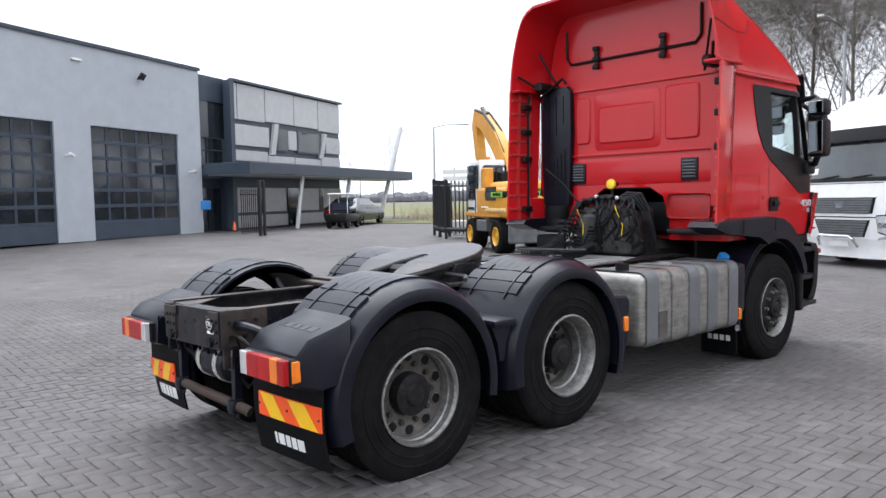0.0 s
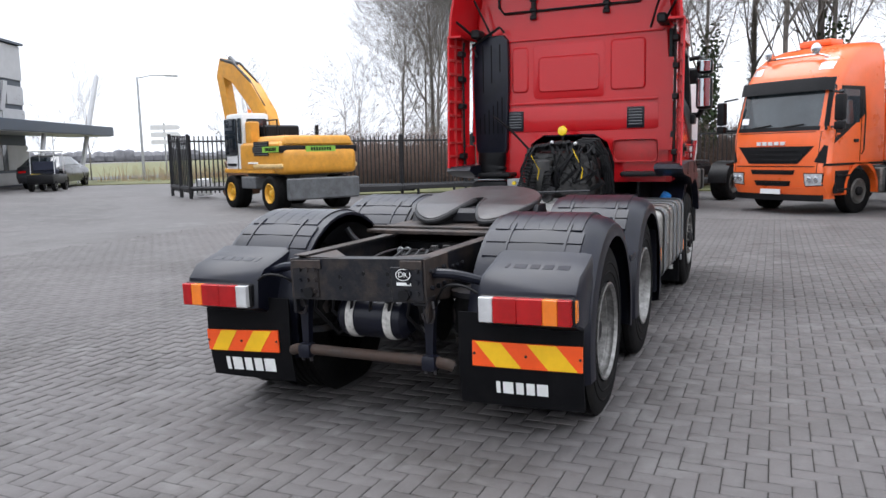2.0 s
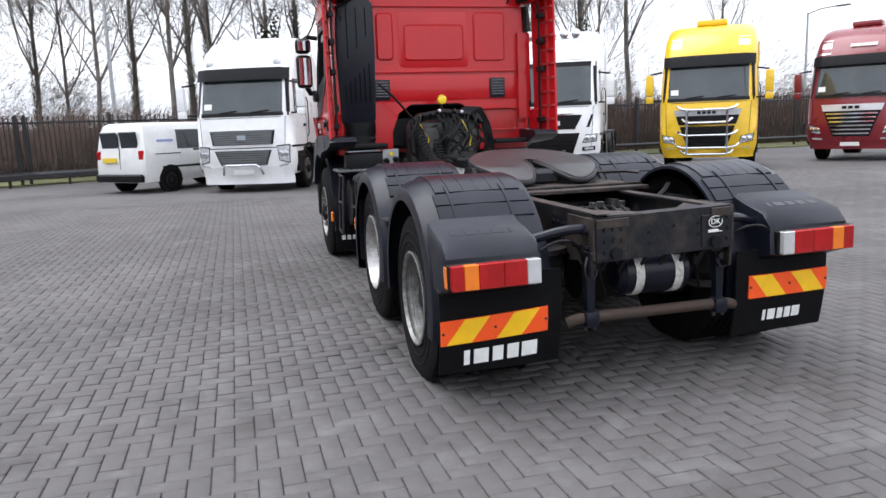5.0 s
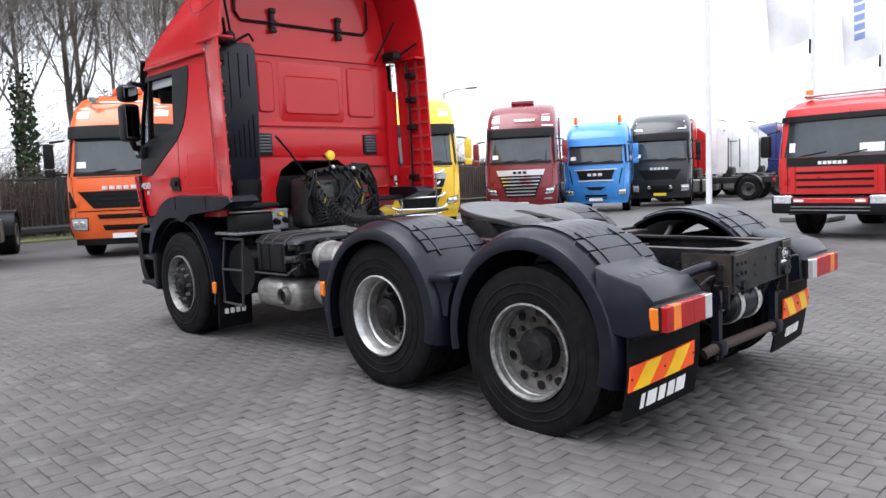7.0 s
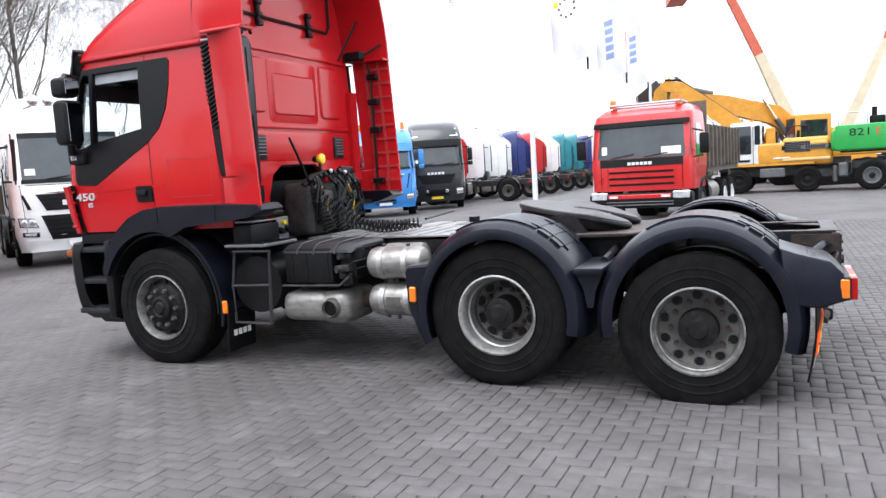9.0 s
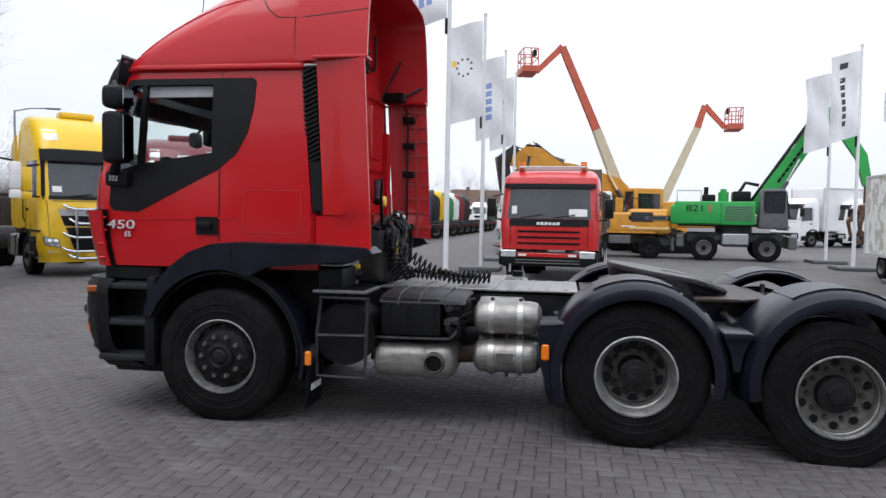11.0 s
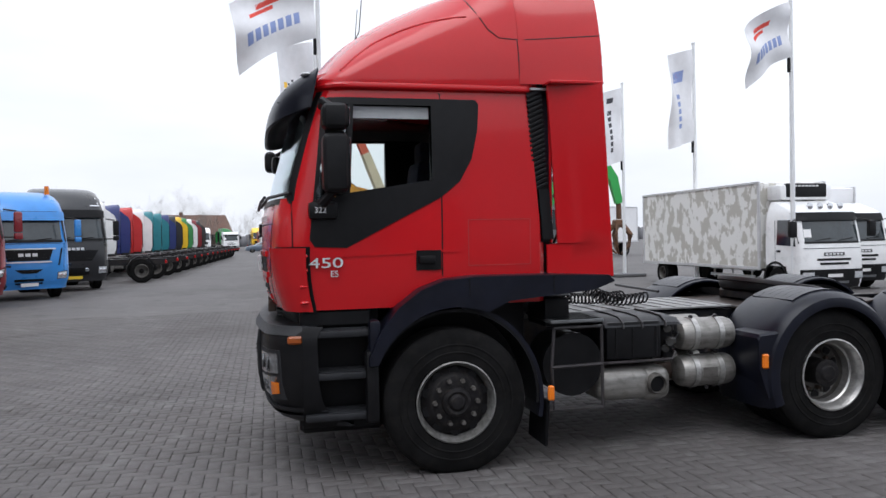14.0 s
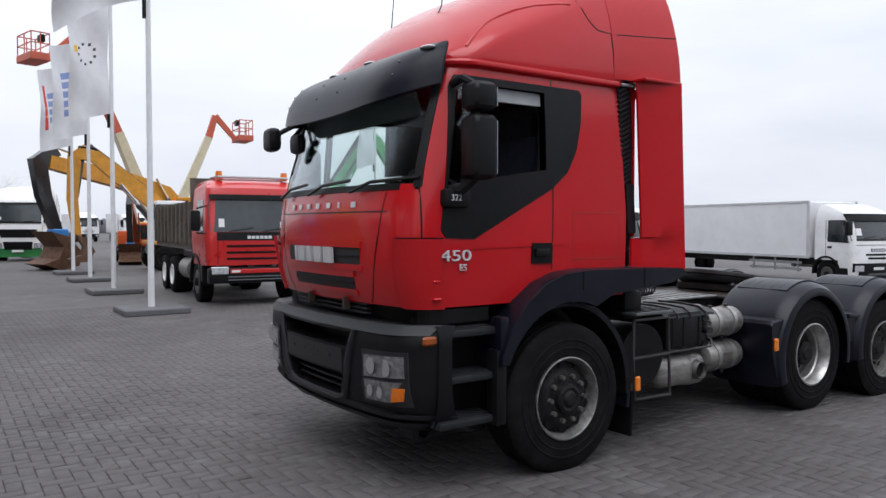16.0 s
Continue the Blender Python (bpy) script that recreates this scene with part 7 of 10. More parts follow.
def car(m, col, label):
    t = thing("car", label, "car", m)
    sh = Shell([(0.25, 0.0, -4.3, 0.8, 0.25, 0.15), (0.5, 0.08, -4.35, 0.86, 0.3, 0.18), (0.8, -0.05, -4.3, 0.86, 0.3, 0.18), (0.92, -0.6, -4.2, 0.84, 0.3, 0.15), (0.98, -1.1, -4.0, 0.8, 0.25, 0.1), (1.35, -1.75, -3.4, 0.62, 0.2, 0.08), (1.42, -2.1, -3.1, 0.52, 0.2, 0.05)])
    part("body", sh.body(), col, t)
    for s in (-1, 1):
        part("side_window", sh.side_patch(s, [(-3.5, 1.0), (-1.35, 1.0), (-1.8, 1.3), (-3.2, 1.3)], 0.02), DARKGLASS, t)
        part("tail_lamp", Build().box((-4.27, s * 0.62, 0.72), (0.1, 0.35, 0.14), 0.03), TAILRED, t)
        for ax in (-0.85, -3.45):
            simple_wheel(t, ax, s * 0.76, 0.31, 0.2, s, dish=-0.02)
    part("rear_window", Build().box((-3.75, 0, 1.17), (0.5, 1.1, 0.03), rot=(0, -35, 0)), DARKGLASS, t)
    part("rear_plate", Build().box((-4.36, 0, 0.6), (0.03, 0.5, 0.11)), PLATEYELLOW, t, "number plate")
    return t


golf_cart(pose(17.5, 24.6, rise(24.6), 0, 0, 35) @ Matrix.Scale(0.85, 4))
car(pose(22.2, 28.8, rise(28.8), 0, 0, 32), TBLACK, "dark saloon car parked by the office")
car(facing(9.5, -98, 5), paint("grey_blue", (0.08, 0.11, 0.15)), "grey-blue saloon car far down the lane")
for i, (x, y, c) in enumerate([(6.5, -112, "bright_red"), (1.5, -112, "yellow"), (-1.5, -113, "grey_blue"), (12, -112, "white"), (17, -113, "white"), (-5, -84, "white"), (-9, -80, "white")]):
    box_lorry("lorry parked far down the lane", facing(x, y, 95), PAINTS[c], 6.5, 3.0)
bx = thing("letter_box", "blue letter box on the entrance wall", "letter box", BW)
part("body", Build().box((0.05, -0.16, 1.5), (0.5, 0.3, 0.5), 0.03), TBLUE, bx)
cone = thing("traffic_cone", "orange traffic cone by the entrance", "cone", BW @ pose(2.0, -0.5, 0))
part("base", Build().box((0, 0, 0.02), (0.3, 0.3, 0.04), 0.01), RUBBER, cone)
part("cone_body", Build().lathe([(0.13, 0.04), (0.03, 0.55), (0.02, 0.56)], axis="z", n=14), ORANGE, cone)


# ---- the red tractor unit ----
SCUFF = mat("scuffed_greasy_steel", (0.03, 0.027, 0.026), 0.5, metal=0.3, var=0.4, scale=7, bump=0.2, col2=(0.075, 0.052, 0.042), dirt=0.4)
T = thing("red_tractor_unit", "red three-axle tractor unit with high roof and dark mudguards", "truck")
AX1, AX2, AX3 = 5.35, 2.22, 0.865


def boolean(ob, cutters, op="DIFFERENCE"):
    """Cuts solids from a mesh object and keeps the result as its mesh."""
    for c in cutters:
        md = ob.modifiers.new("cut", "BOOLEAN")
        md.operation, md.object, md.solver, md.material_mode = op, c, "EXACT", "TRANSFER"
    bpy.context.view_layer.update()
    dg = bpy.context.evaluated_depsgraph_get()
    me = bpy.data.meshes.new_from_object(ob.evaluated_get(dg))
    ob.modifiers.clear()
    me.name = ob.name
    ob.data = me
    me.polygons.foreach_set("use_smooth", [True] * len(me.polygons))
    me.set_sharp_from_angle(angle=radians(32))
    for c in set(cutters):
        bpy.data.objects.remove(c)
    return ob


def solid(b, material):
    ob = new("cutter", b.mesh("cutter"))
    ob.data.materials.append(material)
    return ob


def smooth_secs(secs, n=26):
    """More sections between the given ones, along soft curves."""
    zs = span(secs[0][0], secs[-1][0], n)
    out = []
    for z in zs:
        k = max(i for i, s in enumerate(secs) if s[0] <= z + 1e-9)
        k = min(k, len(secs) - 2)
        p0, p1, p2, p3 = secs[max(0, k - 1)], secs[k], secs[k + 1], secs[min(len(secs) - 1, k + 2)]
        t = (z - p1[0]) / (p2[0] - p1[0])
        row = [z]
        for i in range(1, 6):
            m1 = (p2[i] - p0[i]) / (p2[0] - p0[0])
            m2 = (p3[i] - p1[i]) / (p3[0] - p1[0])
            h = p2[0] - p1[0]
            row.append((2 * t ** 3 - 3 * t * t + 1) * p1[i] + (t ** 3 - 2 * t * t + t) * h * m1 + (-2 * t ** 3 + 3 * t * t) * p2[i] + (t ** 3 - t * t) * h * m2)
        out.append(tuple(row))
    return out


CABSEC = [(1.19, 6.6, 4.62, 1.085, 0.2, 0.12), (1.35, 6.65, 4.62, 1.1, 0.22, 0.12), (1.6, 6.67, 4.62, 1.11, 0.22, 0.13), (1.9, 6.65, 4.62, 1.11, 0.22, 0.14), (2.3, 6.55, 4.62, 1.1, 0.22, 0.15), (2.7, 6.43, 4.62, 1.075, 0.22, 0.16), (2.86, 6.36, 4.62, 1.05, 0.22, 0.16)]
cabsh = Shell(smooth_secs(CABSEC, 18))
inner = Shell([(z, f - 0.07, r + 0.06, w - 0.06, c, b) for z, f, r, w, c, b in smooth_secs(CABSEC, 18) if 1.25 < z < 2.82])
outer = Shell([(z, f + 0.007, r, w + 0.007, c, b) for z, f, r, w, c, b in smooth_secs(CABSEC, 18)])
WIN = [(6.3, 1.935), (6.08, 2.0), (5.47, 2.09), (5.47, 2.62), (6.14, 2.62), (6.2, 2.56)]
ARCH = [(-0.5, 1.1), (-0.5, 1.42), (-0.42, 1.62), (-0.28, 1.71), (0.28, 1.71), (0.42, 1.62), (0.5, 1.42), (0.5, 1.1)]
SCREEN = [(-1.035, 1.97), (1.035, 1.97), (1.0, 2.5), (0.97, 2.66), (-0.97, 2.66), (-1.0, 2.5)]
cab = part("cab", cabsh.body(), RED, T, "glossy red cab shell")
boolean(cab, [solid(inner.body(), GREYPLASTIC), solid(Build().prism(WIN, "y", -1.4, 1.4), BLACK), solid(Build().prism(SCREEN, "x", 6.15, 7.0), BLACK), solid(Build().prism(ARCH, "x", 4.5, 4.75), RED_DULL)]
        + [solid(Build().prism([(4.5, 1.63), (4.655, 1.63), (4.748, 2.755), (4.5, 2.755)], "y", s * 1.076, s * 1.3), RED) for s in (-1, 1)])
TRIM = [(6.345, 1.68), (6.31, 1.63), (6.09, 1.62), (5.72, 1.81), (5.42, 1.96), (5.27, 2.08), (5.18, 2.24), (5.13, 2.45), (5.115, 2.64), (5.14, 2.67), (6.2, 2.67), (6.24, 2.6)]
for s in (-1, 1):
    tr = part("door_trim", outer.body(), BLACK, T, "black plastic window surround")
    boolean(tr, [solid(Build().prism(TRIM, "y", s * 1.02, s * 1.3), BLACK)], "INTERSECT")
    boolean(tr, [solid(Build().prism(WIN, "y", s * 0.9, s * 1.4), BLACK)])
    part("window_bar", cabsh.side_patch(s, [(6.06, 1.99), (6.1, 1.985), (6.06, 2.63), (6.02, 2.63)], 0.008, 0.05, 3, 5), BLACK, T)
    part("quarter_window", cabsh.side_patch(s, [(6.09, 1.99), (6.305, 1.935), (6.16, 2.61), (6.05, 2.62)], -0.02, 0.006, 6, 6), CABGLASS, T).visible_shadow = False
    if s < 0:
        part("door_window", cabsh.side_patch(s, [(5.47, 2.09), (6.07, 2.0), (6.04, 2.62), (5.47, 2.62)], -0.025, 0.006, 4, 4), CABGLASS, T).visible_shadow = False
    else:
        part("roller_blind", cabsh.side_patch(s, [(5.48, 2.53), (6.03, 2.53), (6.03, 2.615), (5.48, 2.615)], -0.03, 0.03, 4, 3), GREYBLIND, T, "grey blind at the top of the open window")
    seam = Build()
    for p in ([(5.405, 1.4), (5.415, 1.4), (5.405, 2.71), (5.395, 2.71)], [(5.4, 2.705), (6.25, 2.71), (6.25, 2.718), (5.4, 2.713)], [(6.455, 1.2), (6.463, 1.2), (6.463, 1.95), (6.455, 1.95)]):
        seam = cabsh.side_patch(s, p, 0.0012, 0.01, 2, 8)
        part("door_seam", seam, BLACK, T)
    part("swage_line", cabsh.side_patch(s, [(5.28, 1.575), (6.42, 1.55), (6.42, 1.565), (5.28, 1.595)], 0.006, 0.012, 10, 3), RED, T)
    hd = part("door_handle", cabsh.side_patch(s, [(5.42, 1.45), (5.6, 1.45), (5.6, 1.59), (5.42, 1.59)], 0.012, 0.02, 4, 4), BLACK, T, "black recessed door handle")
    part("handle_grip", Build().box((5.525, s * 1.135, 1.525), (0.12, 0.03, 0.055), 0.012, seg=2), BLACK, hd)
    hatch = [(4.74, 1.47), (5.21, 1.47), (5.21, 1.8), (4.74, 1.8)]
    for a, b in zip(hatch, hatch[1:] + hatch[:1]):
        dx, dz = (0.006, 0) if a[0] == b[0] else (0, 0.006)
        part("hatch_seam", cabsh.side_patch(s, [a, b, (b[0] + dx, b[1] + dz), (a[0] + dx, a[1] + dz)], 0.0025, 0.01, 2, 2), RED_DULL, T)
    m = pose(6.235, s * 1.12, 1.515, 90, 0, 180 if s > 0 else 0) @ Matrix.Diagonal((1.4, 0.85, 1, 1))
    text_mesh("450", 0.115, m, SILVER, T, "model_number", 0.006)
    text_mesh("ES", 0.06, pose(6.18 if s > 0 else 6.29, s * 1.118, 1.44, 90, 0, 180 if s > 0 else 0), SILVER, T, "model_number", 0.005)
    # wind vane at the front corner
    def vfn(u, v, d, s=s):
        z = lerp(1.185, 1.625, v)
        xf, xr, w, r, bow = cabsh.at(z)
        a = radians(lerp(6, 74, u))
        off = lerp(0.05, 0.042, u) + 0.02 * v ** 3 - d - 0.012 * (1 - v) * u
        return Vector((xf - 0.8 * bow - r + (r + off) * math.sin(a), s * (w - r + (r + off) * math.cos(a)), z + 0.02 * math.sin(v * 3.1) * u))
    part("corner_vane", Build().grid(vfn, span(0, 1, 12), span(0, 1, 9), 0.022), RED, T, "red air vane at the cab corner")
    # black sheet behind the vane: the shade in its gap, put in as colour
    part("vane_gap", Build().grid(lambda u, v, d, s=s, vfn=vfn: vfn(lerp(-0.09, 1.1, u), lerp(-0.03, 1.02, v), d + 0.047), span(0, 1, 12), span(0, 1, 9), 0.008), BLACK, T)
    for z in (1.25, 1.36, 1.47, 1.57):
        part("vane_rib", Build().box((6.39, s * 1.125, z), (0.06, 0.05, 0.02), 0.008), RED, T)

# windscreen, visor, wipers
part("windscreen", cabsh.front_patch(1.95, 2.68, -1.04, 1.04, -0.02, 0.008, 21, 8), SCREENGLASS, T).visible_shadow = False
part("screen_border", cabsh.front_patch(1.935, 1.975, -1.04, 1.04, 0.006, 0.03, 17, 3), BLACK, T)
for s in (-1, 1):
    part("screen_pillar", Build().grid(lambda u, v, d, s=s: cabsh.front(s * lerp(1.05 - 0.05 * v, 1.012 - 0.05 * v, u), lerp(1.95, 2.72, v), 0.005 - d), span(0, 1, 5), span(0, 1, 8), 0.03), BLACK, T)
def visor(u, v, d):
    y = lerp(-1.065, 1.065, u)
    k = abs(y / 1.065)
    f = k ** 7
    p0, p1, p2 = (6.29 - 0.03 * f, 2.885 - 0.012 * f), (6.6 - 0.04 * k * k - 0.265 * f, 2.82 - 0.06 * f), (6.63 - 0.03 * k * k - 0.27 * f, 2.475 + 0.06 * k * k + 0.065 * f)
    x = lerp(lerp(p0[0], p1[0], v), lerp(p1[0], p2[0], v), v)
    z = lerp(lerp(p0[1], p1[1], v), lerp(p1[1], p2[1], v), v)
    return Vector((x - d * (0.3 + 0.7 * v), y, z - d * (1 - 0.8 * v)))
vz = part("sun_visor", Build().grid(visor, span(0, 1, 41), span(0, 1, 11), 0.02), NAVY, T, "dark plastic sun visor")
for u in (0.06, 0.37, 0.63, 0.94):
    p = visor(u, 0.16, 0.006)
    part("marker_lamp", Build().ball(p, 0.034, (1.3, 2.0, 0.45), 8), CLEARLENS, vz)
    for v in (0.5, 0.72):
        part("visor_screw", Build().ball(visor(u + (0.05 if u < 0.5 else -0.05), v, 0.0), 0.008, (1, 1, 1), 6), GREYPLASTIC, vz)
for y0 in (-0.75, -0.1, 0.5):
    part("wiper", Build().tube([cabsh.front(y0, 1.93, 0.05), cabsh.front(y0 + 0.2, 1.99, 0.04), cabsh.front(y0 + 0.55, 2.01, 0.035)], 0.012, 5), BLACK, T)

# roof deflector
ROOFSEC = [(2.74, 6.34, 4.68, 1.1, 0.2, 0.1), (2.8, 6.34, 4.68, 1.105, 0.21, 0.11), (2.86, 6.31, 4.68, 1.104, 0.24, 0.14), (3.0, 6.23, 4.68, 1.095, 0.34, 0.22), (3.2, 6.04, 4.68, 1.06, 0.46, 0.32), (3.4, 5.72, 4.68, 1.0, 0.46, 0.36), (3.53, 5.32, 4.68, 0.92, 0.4, 0.12), (3.59, 4.9, 4.68, 0.8, 0.1, 0.02)]
roofsh = Shell(smooth_secs(ROOFSEC, 22))
rf = part("roof_deflector", roofsh.body(), RED, T, "red high roof air deflector")
part("deflector_lip", Shell([(2.732, 6.335, 4.7, 1.098, 0.2, 0.1), (2.74, 6.345, 4.7, 1.108, 0.2, 0.1), (2.758, 6.348, 4.7, 1.111, 0.2, 0.1), (2.772, 6.34, 4.7, 1.105, 0.2, 0.1)]).body(), RED, rf)
for y, x in ((-0.35, 5.9), (0.45, 5.95)):
    part("antenna", Build().tube([(x, y, 3.18), (x - 0.06, y, 3.3), (x - 0.1, y * 1.02, 3.72)], 0.006, 5, 0.003), BLACK, T)
part("roof_hatch", Build().box((5.25, 0, 3.5), (0.6, 0.7, 0.1), 0.04, seg=2, rot=(0, 21, 0)), RED, T)

# soft crease and panel joints of the roof
for s in (-1, 1):
    part("roof_crease", Build().tube([roofsh.side(x, z, s, -0.006) for x, z in ((6.1, 2.86), (6.02, 2.94), (5.88, 3.06), (5.76, 3.13), (5.63, 3.19), (5.47, 3.24), (5.31, 3.27), (5.18, 3.285))], 0.012, 8), RED, rf)
for s in (-1, 1):
    for q in ([(4.795, 2.81), (4.801, 2.81), (4.811, 3.12), (4.805, 3.12)], [(4.8, 3.118), (4.95, 3.125), (4.95, 3.131), (4.8, 3.124)], [(4.95, 3.125), (5.03, 3.19), (5.025, 3.195), (4.945, 3.131)], [(5.03, 3.19), (5.12, 3.34), (5.115, 3.344), (5.024, 3.194)], [(5.12, 3.34), (5.17, 3.47), (5.163, 3.472), (5.113, 3.344)]):
        part("roof_joint", roofsh.side_patch(s, q, 0.003, 0.012, 3, 4), BLACK, rf)

# hollow rear fairing: carries on the deflector's section, flaring out to the back
def fairing_ring(x, th=0.025):
    k = min(1, max(0, (4.78 - x) / 0.6))
    o, i = [], []
    for z in (2.788, 2.88, 2.98, 3.08, 3.18, 3.28, 3.37, 3.44, 3.5, 3.545, 3.575, 3.589):
        f = (z - 2.788) / 0.8
        y = roofsh.at(z)[2] + 0.004 + 0.125 * k ** 1.15 * (1 - 0.35 * f)
        o.append((x, y, z + 0.065 * k * f))
        i.append((x, y - th * (1 - 0.75 * f * f), z + 0.065 * k * f - th * f * f))
    for y in (0.55, 0.25):
        o.append((x, y, 3.6 + 0.065 * k))
        i.append((x, y, 3.6 + 0.065 * k - th))
    def full(p):
        return p + [(q[0], -q[1], q[2]) for q in reversed(p)]
    return full(o) + list(reversed(full(i)))
rff = part("roof_fairing", Build().rings([fairing_ring(x) for x in (4.8, 4.74, 4.66, 4.56, 4.46, 4.36, 4.26, 4.2)]), RED, T, "hollow red roof fairing open to the back", 50)
for s in (-1, 1):
    part("roof_joint", Build().tube([(x, s * (roofsh.at(3.12)[2] + 0.003 + 0.125 * min(1, max(0, (4.78 - x) / 0.6)) ** 1.15 * 0.855), 3.12 + 0.027 * (4.78 - x) / 0.6) for x in (4.75, 4.66, 4.56, 4.46, 4.36, 4.26, 4.2)], 0.004, 5), BLACK, rff)
for s in (-1, 1):
    def ffn(u, v, d, s=s):
        z = lerp(1.37, 2.785, v)
        x0 = 4.615 if z < 1.62 else lerp(4.545, 4.61, (z - 1.62) / 1.16)
        x = lerp(x0, lerp(4.15, 4.215, v), u)
        y = lerp(1.12 if z < 1.62 else 1.16, 1.25, u ** 0.8)
        return Vector((x, s * (y - d), z))
    sf = part("side_fairing", Build().grid(ffn, span(0, 1, 7), [0, 0.08, 0.17, 0.178] + span(0.25, 1, 8), 0.02), RED, T, "red side air fairing behind the cab")
    part("fairing_joint", Build().box((4.41, s * 1.165, 2.788), (0.42, 0.16, 0.024), 0.006), RED, sf)
    # ribbed inside of the fairing
    for z in span(1.5, 2.7, 9):
        part("fairing_rib", Build().grid(lambda u, v, d, s=s, z=z: ffn(lerp(0.3, 0.97, u), (lerp(z - 0.012, z + 0.012, v) - 1.37) / 1.415, 0.018 + d, s), span(0, 1, 3), span(0, 1, 2), 0.02), RED_DULL, sf)
    for u in (0.35, 0.7):
        part("fairing_rib", Build().grid(lambda a, v, d, s=s, u=u: ffn(lerp(u - 0.03, u + 0.03, a), v, 0.018 + d, s), span(0, 1, 2), span(0, 1, 5), 0.018), RED_DULL, sf)
    part("fairing_stay", Build().tube([(4.39, s * 1.14, 1.4), (4.39, s * 1.14, 2.6), (4.41, s * 1.13, 2.75)], 0.013, 6), BLACK, T)
    for z in (1.5, 2.05, 2.35, 2.62):
        part("stay_clamp", Build().box((4.38, s * 1.15, z), (0.13, 0.06, 0.06), 0.01), BLACK, T)
    part("fairing_strut", Build().tube([(4.25, s * 1.15, 2.95), (4.5, s * 1.0, 2.78)], 0.014, 6), BLACK, T)
    # slot between cab and fairing with a louvred strip
    part("slot_panel", Build().prism([(4.57, 1.63), (4.652, 1.63), (4.745, 2.75), (4.62, 2.75)], "y", s * 1.05, s * 1.08), BLACK, T, "black louvred strip between cab and fairing")
    part("slot_return", Build().box((4.572, s * 1.06, 2.19), (0.012, 0.08, 1.13)) if s > 0 else Build().box((4.6, s * 1.03, 1.99), (0.07, 0.14, 0.94)), RED, T)
    part("slot_cover", Build().prism([(4.56, 1.65), (4.645, 1.65), (4.672, 2.02), (4.59, 2.02)], "y", s * 1.08, s * 1.112), BLACK, T)
    for k in range(20):
        z = 2.04 + k * 0.036
        x = 4.61 + (z - 1.64) / 1.1 * 0.062
        part("louvre", Build().box((x + 0.02, s * 1.092, z), (0.125, 0.022, 0.02), 0.003, rot=(0, 25, 0)), BLACK, T)
    part("slot_cap", Build().box((4.66, s * 1.1, 2.755), (0.13, 0.03, 0.02), 0.005), GALV, T)

# back wall: pressed panels, vents, top flap with hinges
def soft_panel(y0, y1, z0, z1, r, x, h):
    """A pressed panel with round corners and a sloped edge."""
    def loop(i, xx):
        pts = []
        for cy, cz, a0 in ((y1 - r, z1 - r, 0), (y0 + r, z1 - r, 90), (y0 + r, z0 + r, 180), (y1 - r, z0 + r, 270)):
            pts += [(xx, cy + (r - i) * math.cos(radians(a0 + a)), cz + (r - i) * math.sin(radians(a0 + a))) for a in (0, 30, 60, 90)]
        return pts
    return Build().rings([loop(0, x + 0.004), loop(0.004, x - h * 0.5), loop(0.018, x - h)])
for y0, y1, z0, z1 in ((-0.34, 0.34, 2.17, 2.56), (-0.82, -0.45, 2.16, 2.69), (0.45, 0.64, 2.18, 2.68)):
    part("pressed_panel", soft_panel(y0, y1, z0, z1, 0.05, 4.62, 0.02), RED, T)
part("pressed_panel", soft_panel(-0.4, 0.4, 2.1, 2.69, 0.06, 4.622, 0.009), RED, T)
part("pressed_panel", soft_panel(-0.98, 0.98, 1.74, 2.02, 0.08, 4.622, 0.01), RED, T)
part("pressed_rib", Build().box((4.612, 0, 2.06), (0.03, 1.9, 0.035), 0.012, seg=2), RED, T)
part("pressed_rib", Build().box((4.612, 0, 2.75), (0.03, 2.0, 0.03), 0.012, seg=2), RED, T)
part("roof_gap", Build().box((4.66, 0, 2.795), (0.06, 2.1, 0.018)), BLACK, T)
for s in (-1, 1):
    v = part("wall_vent", Build().box((4.61, -0.06 + s * 0.66, 1.87), (0.03, 0.18, 0.22), 0.012, seg=2), NAVY, T, "dark louvred air vent")
    for k in range(6):
        part("louvre", Build().box((4.592, -0.06 + s * 0.66, 1.8 + k * 0.03), (0.016, 0.14, 0.012), 0.002, rot=(0, 30, 0)), GREYPLASTIC, v)
    hg = part("flap_hinge", Build().box((4.66, s * 0.4, 3.09), (0.05, 0.05, 0.24), 0.012), BLACK, T)
    for z in (2.99, 3.07, 3.18):
        part("hinge_bolt", Build().box((4.64, s * 0.4, z), (0.04, 0.075, 0.045), 0.01), BLACK, hg)
    part("gas_strut", Build().tube([(4.62, s * 0.86, 2.78), (4.45, s * 1.02, 3.2)], 0.012, 6), BLACK, T)
    part("fairing_bracket", Build().box((4.5, s * 1.0, 2.83), (0.22, 0.1, 0.1), 0.02), BLACK, T)
part("flap_seal", Build().tube([(4.66, -0.8, 3.42), (4.66, -0.8, 3.13), (4.66, -0.74, 3.06), (4.66, 0.74, 3.06), (4.66, 0.8, 3.13), (4.66, 0.8, 3.42)], 0.014, 6), BLACK, T)
part("lower_recess", Build().box((4.615, -0.72, 1.52), (0.02, 0.46, 0.24), 0.05, seg=2), RED_DULL, T)
for s in (-1, 1):
    part("cab_rear_sill", Build().box((4.52, s * 0.82, 1.28), (0.26, 0.44, 0.05), 0.015), BLACK, T)

